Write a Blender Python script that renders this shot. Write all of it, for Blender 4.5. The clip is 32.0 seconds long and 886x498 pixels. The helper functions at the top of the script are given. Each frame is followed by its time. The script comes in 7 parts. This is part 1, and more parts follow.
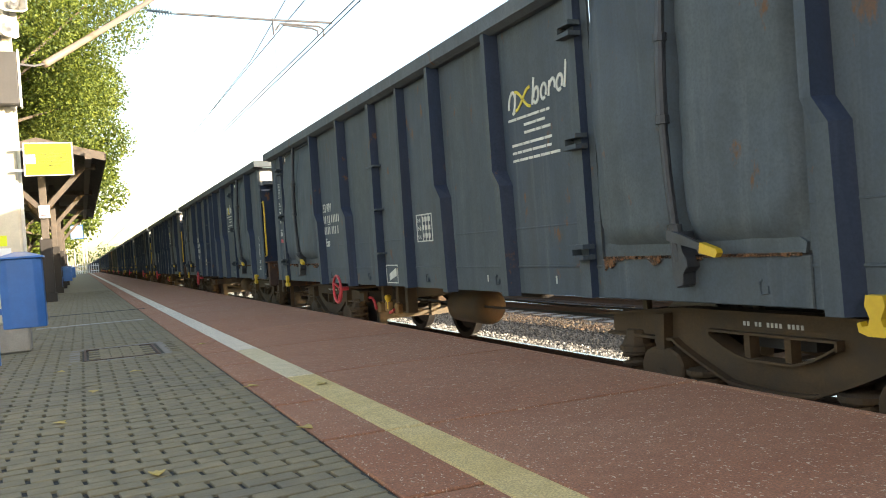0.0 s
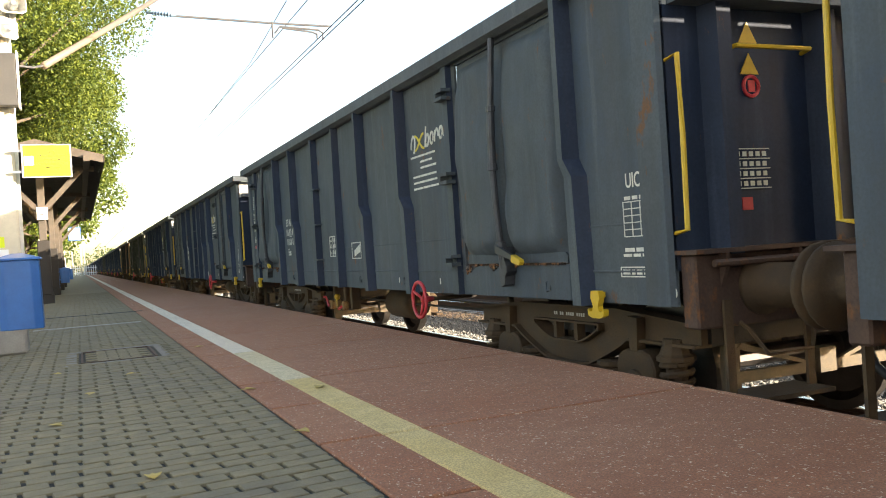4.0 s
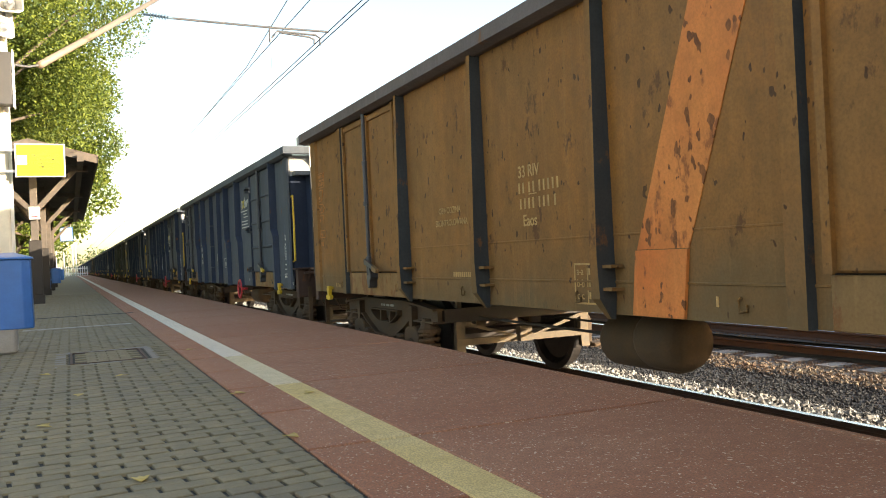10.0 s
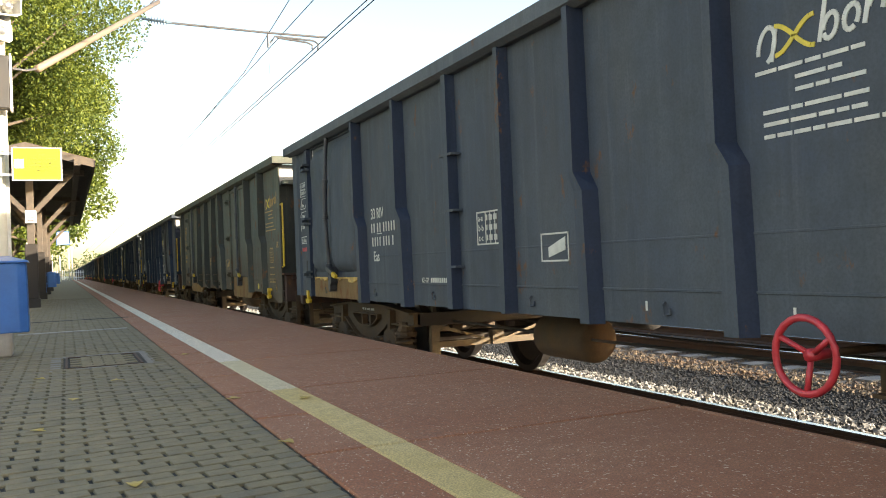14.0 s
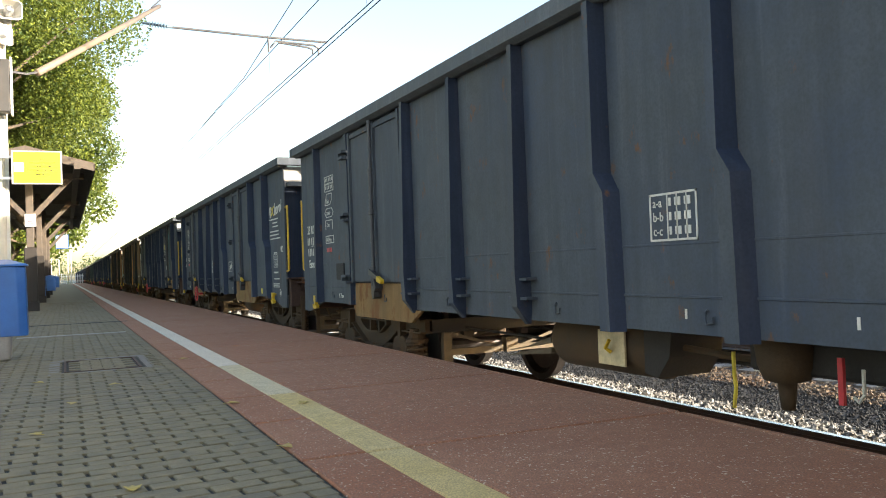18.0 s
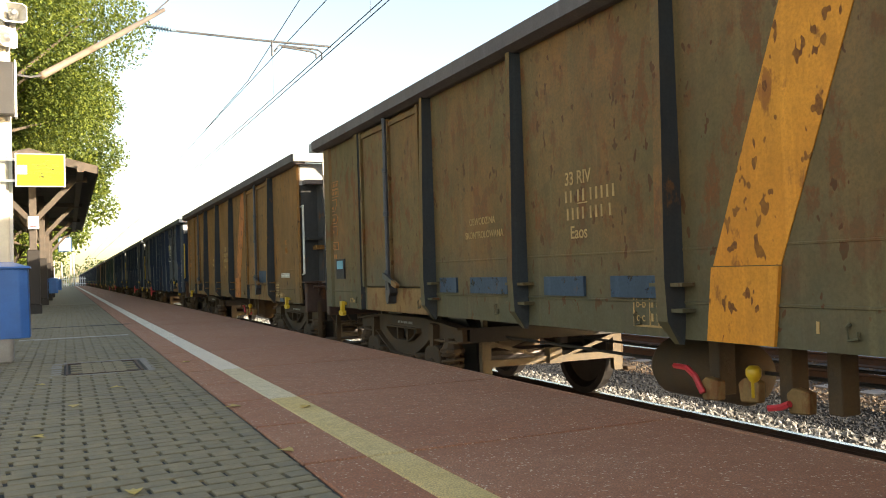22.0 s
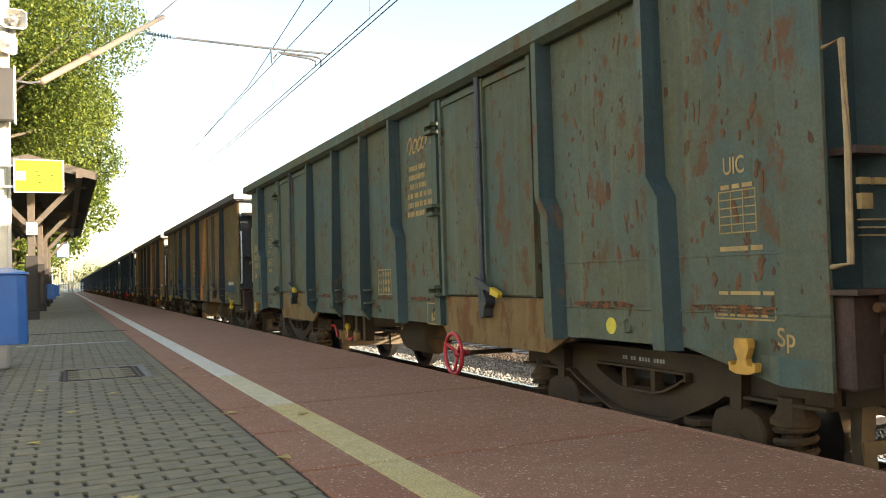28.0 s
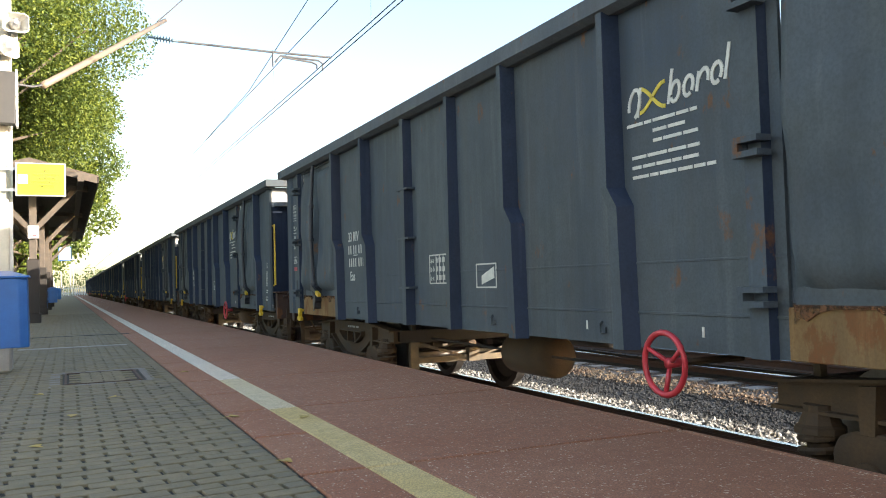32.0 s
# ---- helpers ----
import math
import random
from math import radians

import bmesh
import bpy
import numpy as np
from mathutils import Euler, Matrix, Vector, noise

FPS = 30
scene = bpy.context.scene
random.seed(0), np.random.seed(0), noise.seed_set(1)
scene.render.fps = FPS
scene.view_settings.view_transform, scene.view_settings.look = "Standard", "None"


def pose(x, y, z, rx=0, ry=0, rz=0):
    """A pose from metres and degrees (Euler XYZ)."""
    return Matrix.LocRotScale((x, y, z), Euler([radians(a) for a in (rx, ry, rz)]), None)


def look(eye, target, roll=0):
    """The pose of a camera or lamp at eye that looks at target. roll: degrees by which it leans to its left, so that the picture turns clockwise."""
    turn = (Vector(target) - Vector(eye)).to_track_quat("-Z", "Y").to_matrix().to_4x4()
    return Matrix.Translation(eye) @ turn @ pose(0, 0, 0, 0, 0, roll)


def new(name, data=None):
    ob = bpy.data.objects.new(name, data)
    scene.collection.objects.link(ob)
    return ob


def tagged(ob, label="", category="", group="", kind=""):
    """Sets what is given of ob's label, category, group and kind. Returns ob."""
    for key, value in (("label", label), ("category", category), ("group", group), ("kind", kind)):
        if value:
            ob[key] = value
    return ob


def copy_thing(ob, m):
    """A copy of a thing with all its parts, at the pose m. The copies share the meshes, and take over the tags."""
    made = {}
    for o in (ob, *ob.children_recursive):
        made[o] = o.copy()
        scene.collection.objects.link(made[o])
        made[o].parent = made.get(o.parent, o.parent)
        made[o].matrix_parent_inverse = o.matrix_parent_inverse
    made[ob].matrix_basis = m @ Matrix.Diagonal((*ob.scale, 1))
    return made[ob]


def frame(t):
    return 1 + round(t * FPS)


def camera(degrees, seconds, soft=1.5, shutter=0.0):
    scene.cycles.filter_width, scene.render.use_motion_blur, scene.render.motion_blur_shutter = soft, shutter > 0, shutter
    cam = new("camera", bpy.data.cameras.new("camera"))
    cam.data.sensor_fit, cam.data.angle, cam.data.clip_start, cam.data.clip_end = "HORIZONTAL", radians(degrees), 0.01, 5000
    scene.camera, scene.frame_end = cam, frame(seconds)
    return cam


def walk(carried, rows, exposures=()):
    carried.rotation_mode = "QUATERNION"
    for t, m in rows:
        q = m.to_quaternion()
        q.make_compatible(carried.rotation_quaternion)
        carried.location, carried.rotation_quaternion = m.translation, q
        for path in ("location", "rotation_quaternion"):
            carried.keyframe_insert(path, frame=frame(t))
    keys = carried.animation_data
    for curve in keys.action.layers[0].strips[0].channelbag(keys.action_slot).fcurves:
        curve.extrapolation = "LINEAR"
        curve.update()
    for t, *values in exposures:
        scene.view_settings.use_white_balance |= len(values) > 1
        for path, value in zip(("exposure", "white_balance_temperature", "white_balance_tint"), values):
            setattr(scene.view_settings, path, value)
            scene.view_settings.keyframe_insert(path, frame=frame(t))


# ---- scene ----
# ---- camera and its path: hand-held, on one spot above the platform ----
cam = camera(55.2, 32.0, soft=1.0)
PATH = [
    (0, pose(0, 0, 0.756, 89.63, 4.01, -23.15)),
    (1, pose(0, 0, 0.756, 89.69, 3.90, -23.22)),
    (2, pose(0, 0, 0.756, 89.74, 3.91, -23.25)),
    (3, pose(0, 0, 0.756, 89.83, 3.74, -23.30)),
    (3.5, pose(0, 0, 0.756, 89.86, 3.69, -23.29)),
    (5.5, pose(0, 0, 0.756, 90.00, 3.50, -23.39)),
    (6, pose(0, 0, 0.756, 90.04, 3.30, -23.42)),
    (7, pose(0, 0, 0.756, 90.10, 3.14, -23.47)),
    (8, pose(0, 0, 0.756, 90.19, 2.99, -23.60)),
    (9, pose(0, 0, 0.756, 90.27, 2.89, -23.72)),
    (10, pose(0, 0, 0.756, 90.36, 2.61, -23.76)),
    (11, pose(0, 0, 0.756, 90.43, 2.59, -23.83)),
    (12, pose(0, 0, 0.756, 90.49, 2.48, -24.00)),
    (13, pose(0, 0, 0.756, 90.59, 2.33, -24.00)),
    (14, pose(0, 0, 0.756, 90.76, 2.29, -23.98)),
    (14.5, pose(0, 0, 0.756, 90.82, 2.33, -23.96)),
    (16.5, pose(0, 0, 0.756, 90.99, 2.05, -24.03)),
    (17, pose(0, 0, 0.756, 91.03, 2.00, -24.03)),
    (18, pose(0, 0, 0.756, 91.10, 2.07, -24.02)),
    (19, pose(0, 0, 0.756, 91.18, 1.97, -24.02)),
    (20, pose(0, 0, 0.756, 91.27, 1.91, -23.93)),
    (21, pose(0, 0, 0.756, 91.34, 1.84, -23.93)),
    (22, pose(0, 0, 0.756, 91.41, 1.79, -23.87)),
    (23, pose(0, 0, 0.756, 91.50, 1.79, -23.92)),
    (24, pose(0, 0, 0.756, 91.57, 1.81, -23.92)),
    (25, pose(0, 0, 0.756, 91.66, 1.80, -23.91)),
    (25.5, pose(0, 0, 0.756, 91.67, 1.81, -23.90)),
    (27.5, pose(0, 0, 0.756, 91.86, 1.65, -23.94)),
    (28, pose(0, 0, 0.756, 91.90, 1.60, -23.98)),
    (29, pose(0, 0, 0.756, 91.98, 1.56, -23.97)),
    (30, pose(0, 0, 0.756, 92.07, 1.59, -23.96)),
    (31, pose(0, 0, 0.756, 92.13, 1.67, -23.89)),
    (32, pose(0, 0, 0.756, 92.13, 1.59, -23.89)),
]
walk(cam, PATH, exposures=[(t, ev, k, 12) for t, ev, k in ((0, 2.09, 7300), (9, 2.10, 7300), (10, 1.97, 7400), (11, 1.97, 7000), (12, 2.10, 6900), (13, 2.05, 7200), (14, 1.94, 7300), (17, 1.95, 6900), (18, 1.92, 6900), (19.5, 1.96, 7500), (20.8, 1.98, 7500), (22, 1.84, 7500), (23.5, 1.90, 6900), (25, 1.93, 6800), (28, 1.95, 7400), (30, 1.95, 7100), (32, 1.95, 6600))])

# ---- daylight: low warm sun from behind, across the track ----
SUN_TURN, SUN_HIGH = radians(133), radians(13)
world = bpy.data.worlds.new("daylight")
scene.world = world
world.use_nodes = True
wn = world.node_tree.nodes
sky = wn.new("ShaderNodeTexSky")
sky.sky_type, sky.sun_disc = "NISHITA", False
sky.sun_elevation, sky.sun_rotation = SUN_HIGH, SUN_TURN
sky.air_density, sky.dust_density, sky.ozone_density = 1.0, 1.5, 1.0
world.node_tree.links.new(sky.outputs[0], wn["Background"].inputs[0])
wn["Background"].inputs[1].default_value = 0.15
sun = new("sun", bpy.data.lights.new("sun", "SUN"))
sun.data.energy, sun.data.angle, sun.data.color = 5.0, radians(0.6), (1.0, 0.92, 0.79)
sun_way = Vector((math.sin(SUN_TURN) * math.cos(SUN_HIGH), math.cos(SUN_TURN) * math.cos(SUN_HIGH), math.sin(SUN_HIGH)))
sun.matrix_world = look(sun_way * 60, (0, 0, 0))

# ---- plan numbers (metres) ----
EDGE_X = 2.74          # platform edge
BRICK_X = 0.833        # where brick paving meets the red slabs
RAIL_Z = -0.614        # top of the rails below the platform
TRACK_X = 4.46         # centre of the track with the train
TRACK2_X = 9.35        # centre of the second track
PITCH = 13.68          # wagon length over buffers


# ---- mesh tools ----
def box(bm, x0, x1, y0, y1, z0, z1):
    v = [bm.verts.new((x, y, z)) for z in (z0, z1) for y in (y0, y1) for x in (x0, x1)]
    for f in ((0, 2, 3, 1), (4, 5, 7, 6), (0, 1, 5, 4), (2, 6, 7, 3), (0, 4, 6, 2), (1, 3, 7, 5)):
        bm.faces.new([v[i] for i in f])
    return v


def prism(bm, outline, axis, a, b):
    """An outline in the two other axes (in x, y, z order), pushed from a to b along the axis."""
    def at(p, q, w):
        return {"x": (w, p, q), "y": (p, w, q), "z": (p, q, w)}[axis]
    lo = [bm.verts.new(at(p, q, a)) for p, q in outline]
    hi = [bm.verts.new(at(p, q, b)) for p, q in outline]
    n = len(lo)
    bm.faces.new(lo[::-1])
    bm.faces.new(hi)
    for i in range(n):
        bm.faces.new((lo[i], lo[(i + 1) % n], hi[(i + 1) % n], hi[i]))


def tube(bm, points, r, n=8, close=False, r_end=None):
    """A round bar along points."""
    pts = [Vector(p) for p in points]
    rings = []
    m = len(pts)
    for i, p in enumerate(pts):
        a = pts[i - 1] if i or close else p
        b = pts[(i + 1) % m] if i < m - 1 or close else p
        way = (b - a).normalized()
        side = way.cross(Vector((0.12, 0.25, 0.96)))
        if side.length < 0.15:
            side = way.cross(Vector((1, 0, 0)))
        side.normalize()
        up = side.cross(way)
        rr = r if r_end is None else r + (r_end - r) * i / (m - 1)
        rings.append([bm.verts.new(p + (side * math.cos(t) + up * math.sin(t)) * rr) for t in (2 * math.pi * k / n for k in range(n))])
    for i in range(m if close else m - 1):
        p, q = rings[i], rings[(i + 1) % m]
        for k in range(n):
            bm.faces.new((p[k], p[(k + 1) % n], q[(k + 1) % n], q[k]))
    if not close:
        bm.faces.new(rings[0][::-1])
        bm.faces.new(rings[-1])


def lathe(bm, profile, centre, axis="y", n=20):
    """Turns (along, radius) pairs round an axis through centre."""
    cx, cy, cz = centre
    rings = []
    for a, r in profile:
        ring = []
        for k in range(n):
            t = 2 * math.pi * k / n
            c, s = r * math.cos(t), r * math.sin(t)
            ring.append(bm.verts.new({"x": (cx + a, cy + c, cz + s), "y": (cx + c, cy + a, cz + s), "z": (cx + c, cy + s, cz + a)}[axis]))
        rings.append(ring)
    for p, q in zip(rings, rings[1:]):
        for k in range(n):
            bm.faces.new((p[k], p[(k + 1) % n], q[(k + 1) % n], q[k]))
    bm.faces.new(rings[0][::-1])
    bm.faces.new(rings[-1])


def bevelled(bm, width):
    bmesh.ops.bevel(bm, geom=list(bm.edges), offset=width, segments=1, affect="EDGES", profile=0.5)


def mesh_of(name, bm, material, smooth=False):
    bmesh.ops.recalc_face_normals(bm, faces=list(bm.faces))
    me = bpy.data.meshes.new(name)
    bm.to_mesh(me)
    bm.free()
    if smooth:
        for p in me.polygons:
            p.use_smooth = True
    if material:
        me.materials.append(material)
    return me


def part(name, bm, material, parent, label="", smooth=False):
    ob = new(name, mesh_of(name, bm, material, smooth) if isinstance(bm, bmesh.types.BMesh) else bm)
    ob.parent = parent
    if label:
        tagged(ob, label)
    return ob


def thing(name, label, category, group="", at=(0, 0, 0)):
    ob = new(name)
    ob.empty_display_size = 0.2
    ob.location = at
    return tagged(ob, label, category, group)


def lone(name, bm, material, label, category="", group="", kind="", smooth=False):
    return tagged(new(name, mesh_of(name, bm, material, smooth)), label, category, group, kind)


# ---- materials ----
def shader(name):
    m = bpy.data.materials.new(name)
    m.use_nodes = True
    t = m.node_tree
    return m, t, t.nodes["Principled BSDF"]


def link(t, a, b):
    t.links.new(a, b)


def coords(t, scale=(1, 1, 1), jitter=True):
    tc = t.nodes.new("ShaderNodeTexCoord")
    mp = t.nodes.new("ShaderNodeMapping")
    mp.inputs["Scale"].default_value = scale
    link(t, tc.outputs["Object"], mp.inputs["Vector"])
    if jitter:
        oi = t.nodes.new("ShaderNodeObjectInfo")
        mu = t.nodes.new("ShaderNodeMath")
        mu.operation = "MULTIPLY"
        mu.inputs[1].default_value = 40
        link(t, oi.outputs["Random"], mu.inputs[0])
        link(t, mu.outputs[0], mp.inputs["Location"])
    return mp.outputs["Vector"]


def noise_of(t, vec, scale, detail=4, rough=0.6):
    n = t.nodes.new("ShaderNodeTexNoise")
    n.inputs["Scale"].default_value = scale
    n.inputs["Detail"].default_value = detail
    n.inputs["Roughness"].default_value = rough
    link(t, vec, n.inputs["Vector"])
    return n.outputs["Fac"]


def ramp(t, value, lo, hi, a=0.0, b=1.0):
    r = t.nodes.new("ShaderNodeMapRange")
    r.inputs[1].default_value, r.inputs[2].default_value = lo, hi
    r.inputs[3].default_value, r.inputs[4].default_value = a, b
    r.clamp = True
    link(t, value, r.inputs[0])
    return r.outputs[0]


def mix(t, fac, a, b, how="MIX"):
    m = t.nodes.new("ShaderNodeMix")
    m.data_type, m.blend_type = "RGBA", how
    for socket, value in ((m.inputs[0], fac), (m.inputs[6], a), (m.inputs[7], b)):
        if isinstance(value, (int, float)):
            socket.default_value = value
        elif isinstance(value, tuple):
            socket.default_value = (*value, 1)
        else:
            link(t, value, socket)
    return m.outputs[2]


def bump(t, height, strength, distance, bsdf):
    b = t.nodes.new("ShaderNodeBump")
    b.inputs["Strength"].default_value, b.inputs["Distance"].default_value = strength, distance
    link(t, height, b.inputs["Height"])
    link(t, b.outputs[0], bsdf.inputs["Normal"])


def plain(name, colour, rough=0.6, metal=0.0, vary=0.25, scale=6.0, grain=80.0, relief=0.15, jitter=True, second=None):
    """A surface with broad stains and a fine grain."""
    m, t, b = shader(name)
    v = coords(t, jitter=jitter)
    big, small = noise_of(t, v, scale), noise_of(t, v, grain, 3)
    dark = tuple(c * (1 - vary) for c in colour)
    light = second or tuple(min(1, c * (1 + vary)) for c in colour)
    c = mix(t, ramp(t, big, 0.3, 0.7), dark, light)
    c = mix(t, ramp(t, small, 0.35, 0.65, 0, 0.35), c, dark)
    link(t, c, b.inputs["Base Color"])
    b.inputs["Metallic"].default_value = metal
    link(t, ramp(t, big, 0.3, 0.7, max(0.05, rough - 0.12), min(1, rough + 0.1)), b.inputs["Roughness"])
    if relief:
        bump(t, small, relief, 0.01, b)
    return m


def wagon_paint(name, colour, worn, rust=(0.16, 0.065, 0.02), amount=0.0, streak=0.45, rough=0.62, spots=0.0, low=None, low_at=(1.62, 2.10)):
    """Old paint on steel: faded fields, vertical dirt streaks, rust patches and chips."""
    m, t, b = shader(name)
    v = coords(t)
    streaks = noise_of(t, coords(t, (5, 5, 0.35)), 1.6, 5)
    fields = noise_of(t, v, 0.9, 5)
    fine = noise_of(t, v, 60, 3)
    chips = noise_of(t, coords(t, (1.6, 1.6, 0.9)), 3.2, 6, 0.68)
    c = mix(t, ramp(t, fields, 0.35, 0.68), colour, worn)
    c = mix(t, ramp(t, streaks, 0.45, 0.75, 0, streak), c, tuple(x * 0.45 + 0.008 for x in colour))
    c = mix(t, ramp(t, noise_of(t, coords(t, (2.4, 2.4, 0.22)), 1.3, 5, 0.62), 0.52, 0.72, 0, 0.40), c, tuple(0.5 * (x + y) * 0.8 for x, y in zip(worn, (0.100, 0.066, 0.036))))
    c = mix(t, ramp(t, noise_of(t, coords(t, (0.7, 0.7, 0.5)), 1.0, 3, 0.5), 0.46, 0.60, 0, 0.35), c, tuple(x * 1.22 for x in worn))
    c = mix(t, ramp(t, chips, 0.66 - amount, 0.72 - amount, 0, 0.9), c, rust)
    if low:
        # the lower panels take another tone below a ragged edge
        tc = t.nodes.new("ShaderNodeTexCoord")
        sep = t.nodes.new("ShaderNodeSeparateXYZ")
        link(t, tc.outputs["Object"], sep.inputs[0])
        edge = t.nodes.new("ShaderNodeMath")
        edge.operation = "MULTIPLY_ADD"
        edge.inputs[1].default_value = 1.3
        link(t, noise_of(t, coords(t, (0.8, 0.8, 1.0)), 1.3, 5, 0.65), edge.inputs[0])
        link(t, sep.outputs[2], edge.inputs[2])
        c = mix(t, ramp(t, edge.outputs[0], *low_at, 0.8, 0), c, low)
    if spots:
        c = mix(t, ramp(t, noise_of(t, coords(t, (2.2, 2.2, 1.3)), 5.5, 2), 0.7 - spots, 0.72 - spots), c, tuple(x * 0.6 for x in rust))
    c = mix(t, ramp(t, noise_of(t, v, 7, 5, 0.7), 0.42, 0.68, 0, 0.45), c, tuple(x * 0.62 for x in worn))
    c = mix(t, ramp(t, noise_of(t, coords(t, (9, 9, 0.5)), 1.1, 4), 0.56, 0.74, 0, 0.35), c, tuple(x * 1.5 + 0.01 for x in worn))
    c = mix(t, ramp(t, fine, 0.4, 0.7, 0, 0.4), c, tuple(x * 0.5 for x in worn))
    link(t, c, b.inputs["Base Color"])
    link(t, ramp(t, fields, 0.3, 0.7, rough - 0.08, rough + 0.15), b.inputs["Roughness"])
    dents = noise_of(t, v, 2.2, 2)
    add = t.nodes.new("ShaderNodeMath")
    add.operation = "MULTIPLY_ADD"
    add.inputs[1].default_value = 0.04
    link(t, fine, add.inputs[0])
    link(t, dents, add.inputs[2])
    bump(t, add.outputs[0], 0.25, 0.06, b)
    b.inputs["Specular IOR Level"].default_value = 0.22
    return m


def broken(m, scale, lo, hi):
    """Wears a coat through in small ragged holes."""
    t = m.node_tree
    n = noise_of(t, coords(t), scale, 6, 0.7)
    link(t, ramp(t, n, lo, hi), t.nodes["Principled BSDF"].inputs["Alpha"])
    return m


PAINT = {
    "blue": wagon_paint("navy_wagon_paint", (0.048, 0.066, 0.092), (0.086, 0.100, 0.102), amount=0.035),
    "grey": wagon_paint("greyed_navy_wagon_paint", (0.044, 0.060, 0.090), (0.080, 0.092, 0.100), amount=0.04),
    "rail": wagon_paint("grimy_mauve_rail_paint", (0.104, 0.086, 0.084), (0.128, 0.108, 0.102), amount=0.03),
    # rib and post tones: less faded paint, darkened further for the flanks' shade
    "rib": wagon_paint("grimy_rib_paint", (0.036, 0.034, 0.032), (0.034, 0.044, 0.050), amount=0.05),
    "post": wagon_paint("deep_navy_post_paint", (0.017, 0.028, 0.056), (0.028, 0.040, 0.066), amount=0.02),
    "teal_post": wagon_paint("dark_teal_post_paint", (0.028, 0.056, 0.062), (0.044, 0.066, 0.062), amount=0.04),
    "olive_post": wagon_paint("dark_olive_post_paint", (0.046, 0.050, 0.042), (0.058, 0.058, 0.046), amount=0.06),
    # navy wagons' top rails, lightened to paint in sky haze
    "top": wagon_paint("dusty_slate_rail_paint", (0.086, 0.104, 0.122), (0.112, 0.124, 0.130), amount=0.02),
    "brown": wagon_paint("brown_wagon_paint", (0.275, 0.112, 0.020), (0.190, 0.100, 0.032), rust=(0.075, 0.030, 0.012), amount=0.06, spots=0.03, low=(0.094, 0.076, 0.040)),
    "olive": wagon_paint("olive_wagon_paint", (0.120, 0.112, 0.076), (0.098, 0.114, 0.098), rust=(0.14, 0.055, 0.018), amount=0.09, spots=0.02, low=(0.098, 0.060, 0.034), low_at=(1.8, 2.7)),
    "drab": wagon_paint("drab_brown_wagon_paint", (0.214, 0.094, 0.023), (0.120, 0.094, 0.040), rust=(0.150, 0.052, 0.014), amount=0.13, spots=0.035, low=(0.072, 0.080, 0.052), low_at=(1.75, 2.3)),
    "teal": wagon_paint("teal_wagon_paint", (0.056, 0.108, 0.104), (0.134, 0.122, 0.064), rust=(0.14, 0.05, 0.018), amount=0.085, spots=0.03),
}
RUST_TAN = wagon_paint("rusty_tan_primer", (0.190, 0.122, 0.056), (0.245, 0.145, 0.056), rust=(0.16, 0.06, 0.02), amount=0.14, streak=0.6, rough=0.7)
GEAR = plain("bogie_grime", (0.062, 0.037, 0.017), 0.85, 0.0, 0.4, 5, 60, 0.3)
GEAR_DARK = plain("underframe_soot", (0.028, 0.025, 0.023), 0.85, 0.0, 0.4, 4, 50, 0.3)
BEAM = plain("rusty_brake_beam", (0.105, 0.080, 0.050), 0.8, 0.0, 0.35, 8, 60, 0.2)
STEEL = plain("worn_wheel_steel", (0.11, 0.10, 0.095), 0.42, 0.85, 0.3, 6, 80, 0.08)
HEAD = wagon_paint("rusty_headstock_paint", (0.100, 0.052, 0.034), (0.066, 0.044, 0.036), rust=(0.16, 0.066, 0.024), amount=0.10, streak=0.5)
END_SLATE = wagon_paint("dark_slate_end_paint", (0.044, 0.050, 0.054), (0.062, 0.060, 0.054), amount=0.06)
RUBBER = plain("black_rubber", (0.015, 0.015, 0.016), 0.7)
YELLOW = plain("yellow_enamel", (0.58, 0.37, 0.02), 0.45, 0.0, 0.15, 8, 60, 0.05)
RED = plain("red_enamel", (0.50, 0.035, 0.045), 0.4, 0.0, 0.2, 10, 60, 0.05)
WHITE = plain("white_stencil_paint", (0.58, 0.57, 0.50), 0.7, 0.0, 0.2, 12, 90, 0.05)
AMBER = plain("faded_ochre_stencil_paint", (0.38, 0.24, 0.09), 0.7, 0.0, 0.3, 12, 90, 0.05)
ORANGE_INK = plain("faded_orange_stencil_paint", (0.40, 0.15, 0.03), 0.7, 0.0, 0.3, 12, 90, 0.05)
TAN_BAR = plain("weathered_tan_bar_paint", (0.36, 0.24, 0.12), 0.6, 0.1, 0.3, 14, 90, 0.1)
GOLDEN = plain("golden_tan_hook_paint", (0.52, 0.27, 0.045), 0.55, 0.0, 0.25, 14, 90, 0.1)
CREAM_PLATE = plain("cream_plate_paint", (0.55, 0.46, 0.28), 0.65, 0.0, 0.3, 9, 70, 0.1)
# pale tone that stands in for sun on the upper ends
CREST = plain("pale_dusty_end_paint", (0.42, 0.41, 0.38), 0.7, 0.0, 0.25, 3, 50, 0.1)
LOGO_YELLOW = plain("yellow_stencil_paint", (0.62, 0.48, 0.05), 0.6, 0.0, 0.2, 12, 90, 0.05)
SPRAY = broken(plain("white_spray_paint", (0.55, 0.57, 0.58), 0.55, 0.0, 0.35, 9, 70, 0.05), 25, 0.28, 0.5)
SPRAY_LIME = broken(plain("lime_spray_paint", (0.22, 0.25, 0.03), 0.55, 0.0, 0.3, 9, 70, 0.05), 25, 0.28, 0.5)
STRIPE = wagon_paint("orange_stripe_paint", (0.52, 0.135, 0.030), (0.52, 0.20, 0.055), rust=(0.17, 0.06, 0.022), amount=0.10, streak=0.4, spots=0.09)
